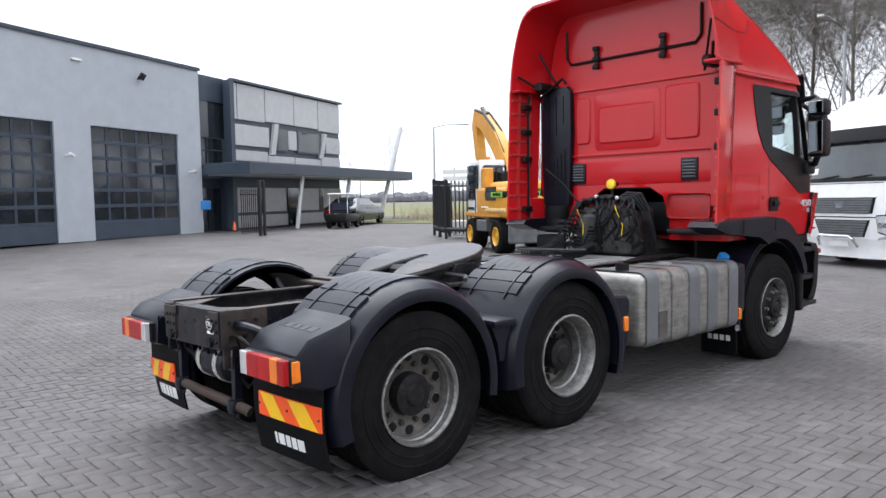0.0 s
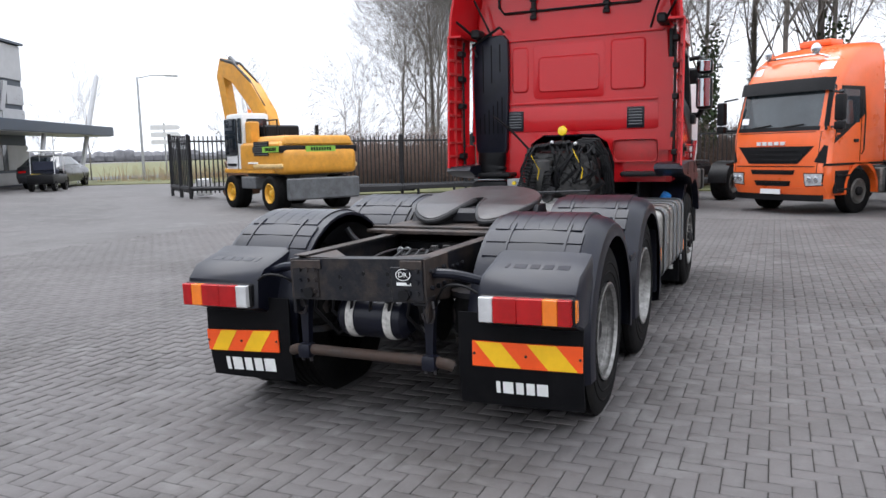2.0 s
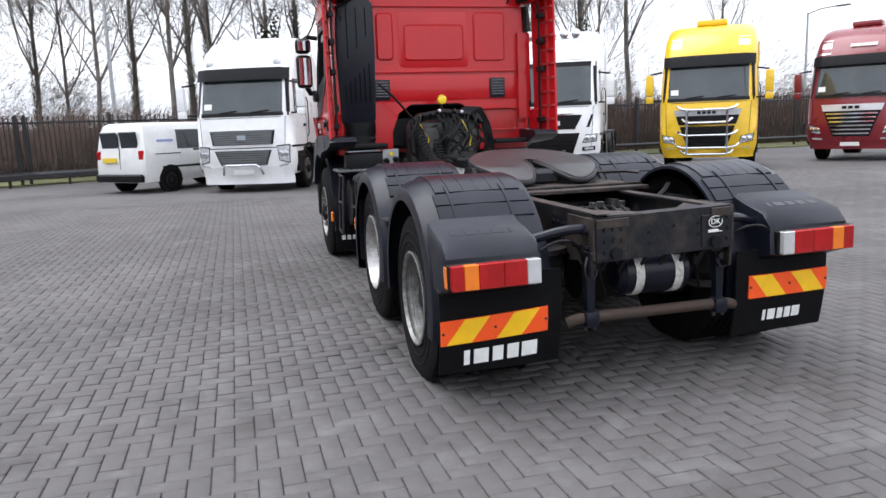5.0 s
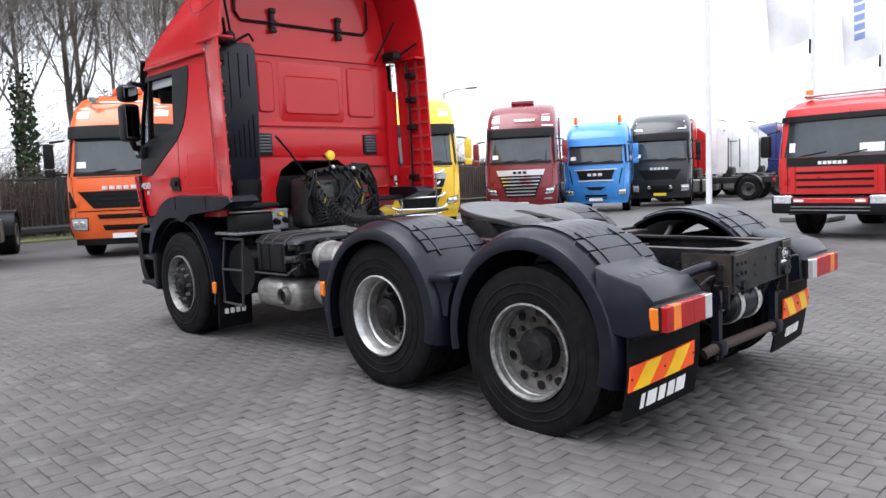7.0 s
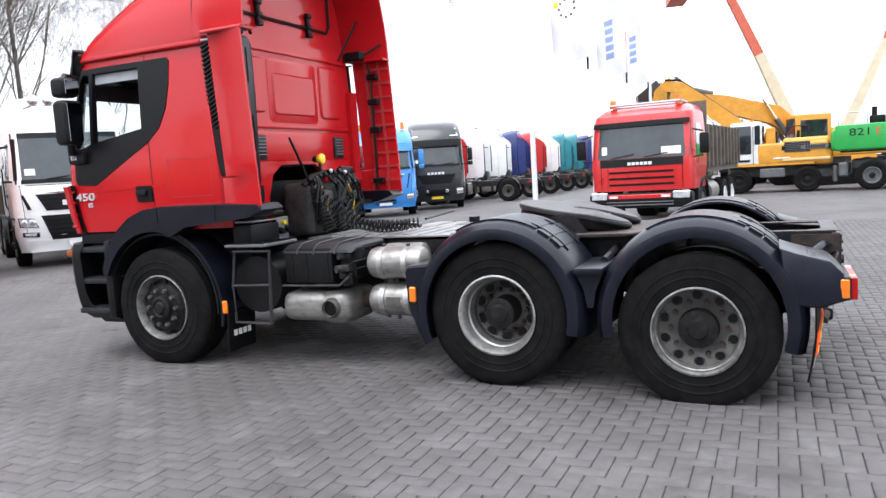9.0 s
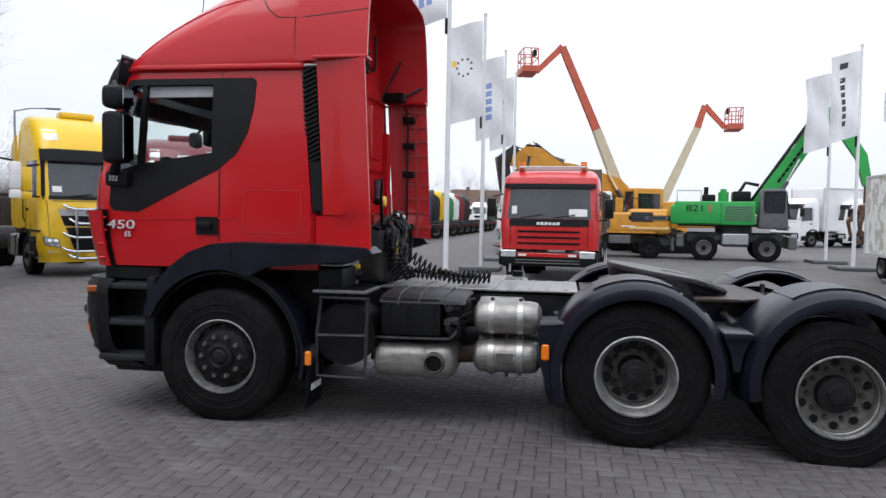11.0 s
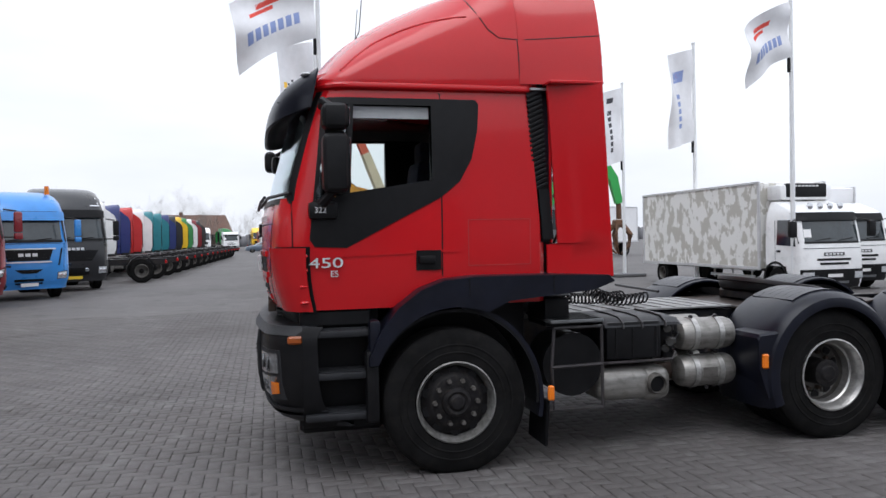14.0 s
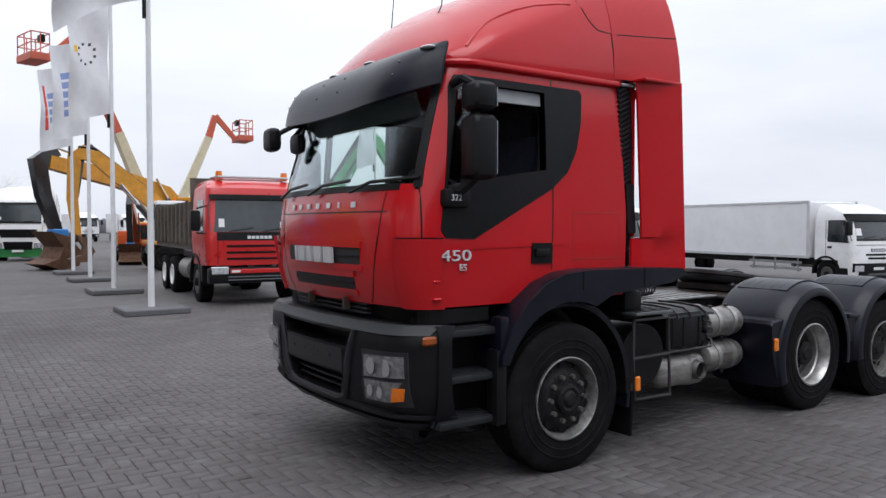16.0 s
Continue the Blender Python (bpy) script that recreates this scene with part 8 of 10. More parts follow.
# air intake stack
st = part("air_intake", Build().rings([[(x, lerp(y, 0.87, k), lerp(z, 2.15, k * 0.3)) for y, z in ((0.69, 1.56), (0.73, 1.5), (1.02, 1.5), (1.06, 1.56), (1.085, 2.3), (1.075, 2.6), (1.04, 2.78), (0.98, 2.82), (0.72, 2.82), (0.67, 2.76), (0.665, 2.3))] for x, k in ((4.615, 0.0), (4.57, 0.0), (4.552, 0.02), (4.545, 0.08))]), NAVY, T, "tall dark plastic air intake")
for k, (y, z0, z1) in enumerate(((0.96, 2.2, 2.72), (0.86, 2.3, 2.72), (0.76, 2.42, 2.72))):
    part("intake_slot", Build().box((4.544, y, (z0 + z1) / 2), (0.006, 0.012, z1 - z0), 0.002), FLAP, st)
for k in range(6):
    y = 1.0 - k * 0.052
    z1 = 1.92 + k * 0.045
    part("intake_slot", Build().box((4.544, y, (1.74 + z1) / 2), (0.006, 0.012, z1 - 1.74), 0.002), FLAP, st)
part("intake_hose", Build().rings([[(4.55 + r * 0.55 * math.cos(a), 0.865 + r * math.sin(a), z) for a in span(0, 2 * math.pi, 25)[:-1]] for r, z in ((0.165, 1.22), (0.165, 1.25), (0.15, 1.27), (0.165, 1.29), (0.15, 1.32), (0.165, 1.35), (0.15, 1.38), (0.165, 1.41), (0.165, 1.53))]), BLACK, T)
part("intake_box", Build().box((4.52, 0.86, 1.1), (0.2, 0.4, 0.22), 0.03, seg=2), BLACK, T)
part("intake_lid", Build().box((4.51, 0.86, 1.23), (0.19, 0.36, 0.015), 0.004), GALV, T)
part("coupling_plate", Build().box((4.46, 0.57, 1.14), (0.016, 0.18, 0.2), 0.006), GALV, T, "grey plate with air couplings")
for y, z in ((0.52, 1.13), (0.62, 1.12)):
    part("air_coupling", Build().cyl((4.455, y, z), (4.4, y, z - 0.01), 0.032, 0.026, 12), BLACK, T)
part("yellow_cap", Build().cyl((4.45, 0.57, 1.19), (4.42, 0.57, 1.19), 0.022, n=12), YELLOWLENS, T)
part("intake_pipe", Build().tube([(4.52, 1.02, 2.6), (4.52, 1.07, 2.72), (4.52, 0.75, 2.9), (4.52, 0.7, 2.84)], 0.015, 6), BLACK, T)

# engine and couplings behind the cab
en = part("gearbox_cover", Build().box((4.43, 0.0, 1.28), (0.34, 0.74, 0.5), 0.09, seg=4), ENGINE, T, "grimy black engine and gearbox casing")
part("cover_shoulder", Build().box((4.3, 0.2, 1.25), (0.22, 0.26, 0.4), 0.06, seg=3).box((4.3, -0.16, 1.22), (0.2, 0.34, 0.34), 0.06, seg=3), ENGINE, en)
re = random.Random(7)
for k in range(16):
    y, z = re.uniform(-0.36, 0.34), re.uniform(1.12, 1.5)
    part("engine_fitting", Build().box((4.215, y, z), (re.uniform(0.02, 0.06), re.uniform(0.03, 0.1), re.uniform(0.02, 0.07)), 0.01, rot=(re.uniform(-20, 20), 0, re.uniform(-10, 10))), ENGINE if k % 3 else BLACK, en)
part("manifold", Build().tube([(4.34, 0.36, 1.5), (4.3, 0.28, 1.57), (4.27, 0.0, 1.61), (4.3, -0.3, 1.57), (4.34, -0.4, 1.48)], 0.036, 8), BLACK, en)
for k in range(9):
    y = -0.34 + k * 0.083
    z = 1.585 - 1.2 * (y / 1.3) ** 2
    part("hose_coupling", Build().cyl((4.3, y, z), (4.22, y + 0.01 * (k % 3 - 1), z + 0.035 + 0.015 * (k % 2)), 0.027, 0.02, 10), (BLACK, HUBDARK, BLACK)[k % 3], en)
    if k in (2, 5):
        part("coupling_cap", Build().ball((4.215, y, z + 0.045), 0.019, n=6), SILVER, en)
for k in range(4):
    o = 0.035 * k
    part("hose_arch", Build().tube([(4.3, -0.12 - o, 1.6 + o * 0.5), (4.28, -0.3 - o, 1.6 + o * 0.4), (4.28, -0.42 - o * 0.7, 1.48), (4.29, -0.47 - o * 0.6, 1.3), (4.33, -0.45 - o, 1.06)], 0.019, 7), BLACK, en)
for k in range(18):
    y = re.uniform(-0.38, 0.38)
    r = (0.006, 0.012, 0.017, 0.012)[k % 4]
    part("cable", Build().tube([(4.24, y, 1.58), (4.19, y + re.uniform(-0.06, 0.06), 1.5), (4.18, y + re.uniform(-0.14, 0.14), 1.34), (4.2, y + re.uniform(-0.16, 0.16), 1.2), (4.3, y * 0.6, 1.06)], r, 6), YELLOWLENS if k in (4, 12) else BLACK, en)
def soft(pts, n=5):
    """A smooth run through the given points."""
    ps = [Vector(p) for p in pts]
    ps = [ps[0] * 2 - ps[1]] + ps + [ps[-1] * 2 - ps[-2]]
    out = []
    for a, b, c, d in zip(ps, ps[1:], ps[2:], ps[3:]):
        for k in range(n):
            t = k / n
            out.append(b + (c - a) * 0.5 * t + (a * 2 - b * 5 + c * 4 - d) * 0.5 * t * t + (b * 3 - a - c * 3 + d) * 0.5 * t ** 3)
    return out + [ps[-2]]


def coil(p, q, r, turns, sag):
    p, q = Vector(p), Vector(q)
    pts = []
    n = turns * 9
    for i in range(n + 1):
        t = i / n
        c = p.lerp(q, t) - Vector((0, 0, sag * math.sin(math.pi * t)))
        a = 2 * math.pi * turns * t
        d = (q - p).normalized()
        u = d.orthogonal().normalized()
        w = d.cross(u)
        pts.append(c + u * r * math.cos(a) + w * r * math.sin(a))
    return pts
for p, q, r, n, sg in (((4.3, 0.28, 1.45), (4.12, 0.3, 1.08), 0.055, 12, 0.0), ((4.3, 0.12, 1.45), (4.08, 0.1, 1.07), 0.05, 12, 0.02), ((4.28, 0.33, 1.5), (3.35, 0.25, 1.11), 0.05, 22, 0.16), ((4.1, 0.05, 1.12), (3.4, -0.1, 1.1), 0.045, 18, 0.02)):
    part("coiled_hose", Build().tube(coil(p, q, r, n, sg), 0.009, 5), BLACK, T, "black coiled air hose")
part("hose_arm", Build().tube([(4.3, 0.3, 1.5), (4.25, 0.55, 1.78), (4.2, 0.72, 1.92)], 0.012, 6), BLACK, T)
part("work_lamp", Build().lathe([(0.02, 0.04), (0.044, 0.028), (0.053, 0.0), (0.047, -0.016), (0.01, -0.022)], (4.36, 0.0, 1.745), "x", 18), YELLOWLENS, T, "round yellow work lamp")
part("lamp_bracket", Build().box((4.38, 0, 1.66), (0.03, 0.03, 0.12), 0.008).box((4.42, 0, 1.745), (0.08, 0.06, 0.06), 0.02), BLACK, T)
part("pull_rod", Build().tube([(3.2, 0.2, 1.15), (3.25, -0.55, 1.17)], 0.012, 6), CHASSIS, T)

# interior: seats, wheel, dash
for s in (-1, 1):
    se = part("seat", Build().box((5.5, s * 0.55, 1.62), (0.5, 0.5, 0.18), 0.06, seg=2), SEAT, T)
    part("seat_back", Build().box((5.26, s * 0.55, 2.0), (0.16, 0.5, 0.75), 0.06, seg=2, rot=(0, -8, 0)), SEAT, se)
    part("headrest", Build().box((5.2, s * 0.55, 2.46), (0.1, 0.3, 0.2), 0.04, seg=2), SEAT, se)
part("dashboard", Build().box((6.3, 0, 1.72), (0.45, 2.0, 0.4), 0.1, seg=3), GREYPLASTIC, T)
sw = part("steering_wheel", Build().rings([[Vector((5.98, 0.55, 1.98)) + Matrix.Rotation(radians(-28), 3, "Y") @ Vector(((0.22 + 0.018 * math.cos(b)) * math.cos(a), (0.22 + 0.018 * math.cos(b)) * math.sin(a), 0.018 * math.sin(b))) for b in [math.pi / 4 * k for k in range(8)]] for a in [2 * math.pi * k / 28 for k in range(29)]], cap=False), BLACK, T)
part("spoke", Build().box((5.98, 0.55, 1.97), (0.42, 0.05, 0.03), 0.01, rot=(0, -28, 0)), BLACK, sw)
part("column", Build().cyl((5.98, 0.55, 1.95), (6.2, 0.55, 1.7), 0.04, n=10), BLACK, sw)
part("inner_visor", Build().box((6.34, 0.0, 2.5), (0.03, 1.7, 0.16), 0.01, rot=(0, 20, 0)), GREYPLASTIC, T)
part("bunk", Build().box((4.95, 0, 1.65), (0.55, 2.0, 0.3), 0.06, seg=2), SEAT, T)
part("engine_tunnel", Build().box((4.95, 0, 1.48), (0.55, 1.2, 0.5), 0.04), BLACK, T)
part("screen_paper", cabsh.front_patch(1.99, 2.02, 0.72, 0.9, -0.03, 0.004, 3, 2), PAPER, T)

# front panel: mesh openings, lettering bars, badge
part("front_panel_seam", cabsh.front_patch(1.795, 1.803, -1.0, 1.0, 0.0012, 0.008, 13, 2), BLACK, T)
for s in (-1, 1):
    part("front_panel_seam", Build().grid(lambda u, v, d, s=s: cabsh.front(s * (lerp(0.62, 0.82, v ** 0.6) + 0.006 * u), lerp(1.2, 1.92, v), 0.0012 - d), span(0, 1, 2), span(0, 1, 10), 0.008), BLACK, T)
MESH = mat("black_wire_mesh", (0.03, 0.03, 0.032), 0.6, metal=0.3, var=0.4, scale=160, bump=0.6, bscale=90)
for z0, z1, w in ((1.44, 1.57, 0.58), (1.27, 1.37, 0.48)):
    g = part("grille_opening", cabsh.front_patch(z0, z1, -w, w, 0.002, 0.02, 13, 3), MESH, T, "black mesh grille")
    for zz, hh in ((z0 - 0.012, 0.02), (z1 + 0.012, 0.02)):
        part("grille_lip", cabsh.front_patch(zz - hh, zz + hh, -w - 0.02, w + 0.02, 0.012, 0.03, 15, 3), RED, g)
    part("grille_bar", cabsh.front_patch((z0 + z1) / 2 - 0.004, (z0 + z1) / 2 + 0.004, -w, w, 0.01, 0.01, 9, 2), BLACK, g)
for y0, y1 in ((-0.36, -0.33), (-0.29, -0.18), (-0.13, -0.05), (0.0, 0.1), (0.15, 0.27)):
    part("badge_block", cabsh.front_patch(1.45, 1.56, y0, y1, 0.035, 0.02, 3, 2), SILVER, T)
for k in range(7):
    y = -0.52 + k * 0.165
    part("script_block", cabsh.front_patch(1.83, 1.868, y, y + (0.02 if k == 5 else 0.05), 0.01, 0.008, 2, 2), SILVER, T)
part("lower_front", Shell([(1.02, 6.5, 6.25, 1.05, 0.2, 0.12), (1.2, 6.55, 6.25, 1.05, 0.2, 0.12)]).body(), BLACK, T)
for k in range(3):
    part("lower_slat", Build().box((6.55, 0, 1.12 + k * 0.03), (0.04, 1.1, 0.012), 0.003), MESH, T)
for y in (-0.25, 0.32):
    part("tow_stub", Build().box((6.6, y, 1.17), (0.06, 0.025, 0.09), 0.008), RUST, T)

# bumper
bsh = Shell(smooth_secs([(0.36, 6.44, 6.36, 1.02, 0.25, 0.14), (0.44, 6.62, 6.36, 1.12, 0.28, 0.14), (0.6, 6.7, 6.36, 1.17, 0.28, 0.13), (0.9, 6.72, 6.36, 1.185, 0.28, 0.13), (1.02, 6.72, 6.36, 1.185, 0.28, 0.13), (1.085, 6.68, 6.36, 1.16, 0.28, 0.13)], 12))
bm_ = part("bumper", bsh.body(), BLACK, T, "black plastic front bumper")
LAMPBASE = mat("clear_lamp_glass", (0.2, 0.2, 0.205), 0.12, metal=0.3, var=0.35, scale=25, bump=0.1, coat=0.6)
DARKAMBER = mat("dull_amber_lens", (0.3, 0.07, 0.012), 0.3, var=0.2, scale=9, bump=0.1, dirt=0.2)
PLASTIC = mat("weathered_black_plastic", (0.016, 0.017, 0.02), 0.5, var=0.3, scale=5, bump=0.15, bscale=180, dirt=0.1, spec=0.4)
boolean(bm_, [solid(Build().prism([(-0.5, 0.9), (0.5, 0.9), (0.58, 1.005), (-0.58, 1.005)], "x", 6.48, 7.0), BLACK), solid(Build().prism([(-0.38, 0.56), (0.38, 0.56), (0.45, 0.715), (-0.45, 0.715)], "x", 6.48, 7.0), BLACK)])
part("bumper_rim", Build().grid(lambda u, v, d: bsh.front(lerp(-1.15, 1.15, u), lerp(1.03, 1.09, v), 0.02 - d), span(0, 1, 25), span(0, 1, 4), 0.06), PLASTIC, bm_)
for z0, z1, w, o in ((0.735, 0.885, 0.46, 0.012), (0.49, 0.54, 0.95, 0.012)):
    part("bumper_panel", bsh.front_patch(z0, z1, -w, w, o, 0.04, 17, 4), PLASTIC, bm_)
for s in (-1, 1):
    pts = [(0.6, 1.03), (0.57, 0.93), (0.52, 0.8), (0.5, 0.68), (0.46, 0.57), (0.36, 0.535), (0.0, 0.53)]
    part("bumper_frame", Build().tube([bsh.front(s * y, z, 0.002) for y, z in pts], 0.026, 8), PLASTIC, bm_)
for y in (-0.3, -0.1, 0.12, 0.3):
    part("plate_screw", Build().cyl(bsh.front(y, 0.82, 0.01), bsh.front(y, 0.82, 0.02), 0.009, n=8), GREASE, bm_)
for z in (0.6, 0.65, 0.7):
    part("intake_slat", bsh.front_patch(z - 0.008, z + 0.008, -0.42, 0.42, -0.06, 0.02, 9, 2), MESH, bm_)
for s in (-1, 1):
    part("lamp_frame", bsh.front_quad([(s * 0.68, 0.57), (s * 1.07, 0.58), (s * 1.07, 0.925), (s * 0.69, 0.915)], 0.006, 0.03), PLASTIC, bm_)
part("spoiler_lip", Build().grid(lambda u, v, d: bsh.front(lerp(-1.08, 1.08, u), lerp(0.37, 0.47, v), 0.035 - d), span(0, 1, 25), span(0, 1, 4), 0.05), PLASTIC, bm_)
for s in (-1, 1):
    hl = part("headlight", bsh.front_quad([(s * 0.72, 0.745), (s * 1.05, 0.765), (s * 1.05, 0.9), (s * 0.72, 0.885)], 0.014, 0.04, 9, 4), LAMPBASE, T, "clear twin headlamp")
    for y in (0.8, 0.945):
        p = bsh.front(s * y, 0.82, 0.0)
        part("reflector", Build().lathe([(0.054, 0.022), (0.044, 0.012), (0.03, 0.016), (0.01, 0.018)], p, "x", 18), CHROME, hl)
    lo = part("fog_lamp", bsh.front_quad([(s * 0.72, 0.595), (s * 0.95, 0.6), (s * 1.04, 0.738), (s * 0.72, 0.725)], 0.014, 0.04, 7, 3), LAMPBASE, T)
    for y in (0.78, 0.875):
        part("reflector", Build().lathe([(0.038, 0.02), (0.03, 0.012), (0.01, 0.016)], bsh.front(s * y, 0.658, 0), "x", 16), CHROME, lo)
    part("bumper_crease", bsh.front_patch(0.5, 0.525, s * 0.66, s * 1.15, 0.03, 0.04, 9, 3), PLASTIC, bm_)
    part("indicator", bsh.front_quad([(s * 0.955, 0.605), (s * 1.03, 0.62), (s * 1.05, 0.7), (s * 0.985, 0.7)], 0.014, 0.04, 4, 3), AMBER, T)
    part("side_marker", Build().box((6.46, s * 1.155, 1.0), (0.1, 0.04, 0.055), 0.012), DARKAMBER, T, "amber side marker lamp")
    # steps
    sb = part("step_well", Build().box((6.13, s * 0.83, 0.76), (0.6, 0.22, 0.92), 0.03).box((6.17, s * 1.0, 1.13), (0.5, 0.14, 0.13), 0.02), BLACK, T)
    for z, y in ((0.46, 1.06), (0.74, 1.055), (1.03, 1.05)):
        tr = part("step", Build().box((6.17, s * y, z), (0.46, 0.24, 0.05), 0.015, seg=2), PLASTIC, T)
        for k in range(4):
            part("tread_rib", Build().box((6.17, s * (y - 0.07 + k * 0.045), z + 0.028), (0.4, 0.014, 0.01)), PLASTIC, tr)
    part("step_side", Build().box((5.94, s * 1.16, 0.66), (0.09, 0.12, 0.5), 0.03, seg=2), BLACK, T)
    part("step_rear_edge", Build().box((5.92, s * 1.17, 1.0), (0.08, 0.12, 0.24), 0.03, seg=2), NAVY, T)

# mirrors
for s in (-1, 1):
    mi = part("mirror", Build().box((6.17, s * 1.27, 2.19), (0.18, 0.19, 0.4), 0.06, seg=3), BLACK, T, "black mirror housing")
    part("wide_angle_mirror", Build().box((6.17, s * 1.27, 2.5), (0.18, 0.19, 0.18), 0.06, seg=3), BLACK, mi)
    part("mirror_glass", Build().box((6.078, s * 1.27, 2.19), (0.006, 0.14, 0.33), 0.002), MIRRORGLASS, mi)
    part("mirror_glass", Build().box((6.078, s * 1.27, 2.5), (0.006, 0.14, 0.12), 0.002), MIRRORGLASS, mi)
    part("mirror_arm", Build().tube([(6.24, s * 1.08, 2.6), (6.24, s * 1.2, 2.62), (6.19, s * 1.26, 2.57)], 0.028, 8), BLACK, mi)
    part("mirror_arm", Build().tube([(6.27, s * 1.08, 1.93), (6.25, s * 1.2, 1.93), (6.18, s * 1.26, 2.02)], 0.035, 8), BLACK, mi)
    part("mirror_foot", Build().box((6.25, s * 1.13, 1.88), (0.2, 0.08, 0.12), 0.03, seg=2), BLACK, mi)
text_mesh("322", 0.055, pose(6.27, 1.175, 1.88, 90, 0, 180), PAPER, T, "chalk_number", 0.001)
part("front_mirror", Build().box((6.58, -1.08, 2.43), (0.11, 0.2, 0.2), 0.06, seg=3), BLACK, T)
part("front_mirror_arm", Build().tube([(6.2, -0.98, 2.58), (6.42, -1.02, 2.55), (6.56, -1.05, 2.47)], 0.022, 6), BLACK, T)
part("kerb_mirror", Build().box((6.53, -0.66, 2.36), (0.09, 0.18, 0.16), 0.05, seg=2), BLACK, T)
part("kerb_mirror_arm", Build().tube([(6.42, -0.72, 2.55), (6.55, -0.71, 2.42)], 0.014, 6), BLACK, T)


# ---- wheels ----
def big_wheel(x, s, front):
    """A road wheel: grooved tyre, rim, disc with hand holes, nuts, hub."""
    R, z = (0.522, 0.512) if x > 1 else (0.493, 0.474)
    sole = 0.004
    if x < 1 and s > 0:
        z, sole = 0.436, -0.042   # this tyre stands in the hollow of the paving
    tag = x < 1
    name = "front_wheel" if front else "rear_wheel"
    ys = [(1.05, 0.32)] if front else [(1.05, 0.3), (0.71, 0.3)]
    w0 = None
    q = 0.945
    dp = 0.8 if x < 1 else 1.4
    for i, (yc, w) in enumerate(ys):
        h = w / 2
        pr = [(0.284, -h * 0.78), (0.298, -h * 0.95), (0.35, -h), (0.44, -h * 0.99), (0.485, -h * 0.93), (0.505, -h * 0.86), (R - 0.003, -h * 0.76)]
        for g in (-0.5, -0.17, 0.17, 0.5):
            c = g * h
            pr += [(R, c - 0.011), (R - 0.013, c - 0.006), (R - 0.013, c + 0.006), (R, c + 0.011)]
        pr += [(R - 0.003, h * 0.76), (0.505, h * 0.86), (0.485, h * 0.93), (0.44, h * 0.99), (0.35, h), (0.298, h * 0.95), (0.284, h * 0.78)]
        b = Build().lathe(pr, (x, s * yc, z), n=56, cap=False)
        for v in b.bm.verts:
            v.co.z = max(v.co.z, sole)
        ty = part(name, b, RUBBER, T, "worn black truck tyre")
        if i == 0:
            w0 = ty
            # raised sidewall bands
            for rr in (0.345, 0.4):
                part("sidewall_ring", Build().lathe([(rr, s * h * 0.995), (rr + 0.004, s * (h + 0.004)), (rr + 0.012, s * (h + 0.004)), (rr + 0.016, s * h * 0.995)], (x, s * yc, z), n=48, cap=False), RUBBER, ty)
    yo = 1.05 + ys[0][1] / 2
    if front:
        part("rim", Build().lathe([(0.302 * q, s * (yo - 0.03)), (0.308 * q, s * (yo + 0.002)), (0.298 * q, s * (yo + 0.006)), (0.288 * q, s * (yo - 0.01)), (0.283 * q, s * (yo - 0.03)), (0.268 * q, s * (yo - 0.05)), (0.264 * q, s * (yo - 0.085))], (x, 0, z), n=44, cap=False), RIMDULL, w0, "dull grey scuffed rim")
        disc = part("wheel_disc", Build().lathe([(0.265 * q, s * (yo - 0.085)), (0.255 * q, s * (yo - 0.075)), (0.23 * q, s * (yo - 0.06)), (0.2 * q, s * (yo - 0.03)), (0.18 * q, s * (yo - 0.02)), (0.02 * q, s * (yo - 0.02))], (x, 0, z), n=44, cap=False), HUBDARK, w0, "dark painted front wheel disc")
        hy = yo - 0.018
        rh, rn = 0.226 * q, 0.165 * q
    else:
        part("rim", Build().lathe([(0.302 * q, s * (yo - 0.02)), (0.309 * q, s * (yo + 0.004)), (0.296 * q, s * (yo + 0.008)), (0.284 * q, s * (yo - 0.012)), ((0.288 if tag else 0.274) * q, s * (yo - 0.03)), ((0.282 if tag else 0.262) * q, s * (yo - 0.06 * dp)), ((0.284 if tag else 0.266) * q, s * (yo - 0.066 * dp)), ((0.276 if tag else 0.254) * q, s * (yo - 0.075 * dp)), ((0.27 if tag else 0.246) * q, s * (yo - 0.12 * dp))], (x, 0, z), n=44, cap=False), RIMBRIGHT if x > 1 and s > 0 else RIMDULL, w0, "scuffed bright rim" if x > 1 and s > 0 else "dull grey scuffed rim")
        disc = part("wheel_disc", Build().lathe([((0.274 if tag else 0.25) * q, s * (yo - 0.12 * dp)), ((0.264 if tag else 0.24) * q, s * (yo - 0.15 * dp)), (0.2 * q, s * (yo - 0.165 * dp)), (0.17 * q, s * (yo - 0.18 * dp)), (0.02 * q, s * (yo - 0.18 * dp))], (x, 0, z), n=44, cap=False), RIM, w0, "dusty grey wheel disc")
        hy = yo - 0.175 * dp
        rh, rn = (0.238 * q, 0.188 * q) if tag else (0.215 * q, 0.165 * q)
    for k in range(10):
        a = 2 * math.pi * (k + 0.5) / 10
        cx, cz = x + rh * math.cos(a), z + rh * math.sin(a)
        dy = (yo - 0.058) if front else (yo - 0.157 * dp)
        part("hand_hole", Build().cyl((cx, s * (dy - 0.012), cz), (cx, s * (dy + 0.007), cz), 0.028 if tag else 0.036, n=14), BLACK, disc)
        rr = 0.035 if tag else 0.043
        if not front:
            part("hole_lip", Build().lathe([(rr - 0.007, s * (dy - 0.004)), (rr, s * (dy + 0.009)), (rr + 0.004, s * (dy + 0.002))], (cx, 0, cz), n=14, cap=False), RIMDULL, disc)
        a = 2 * math.pi * k / 10
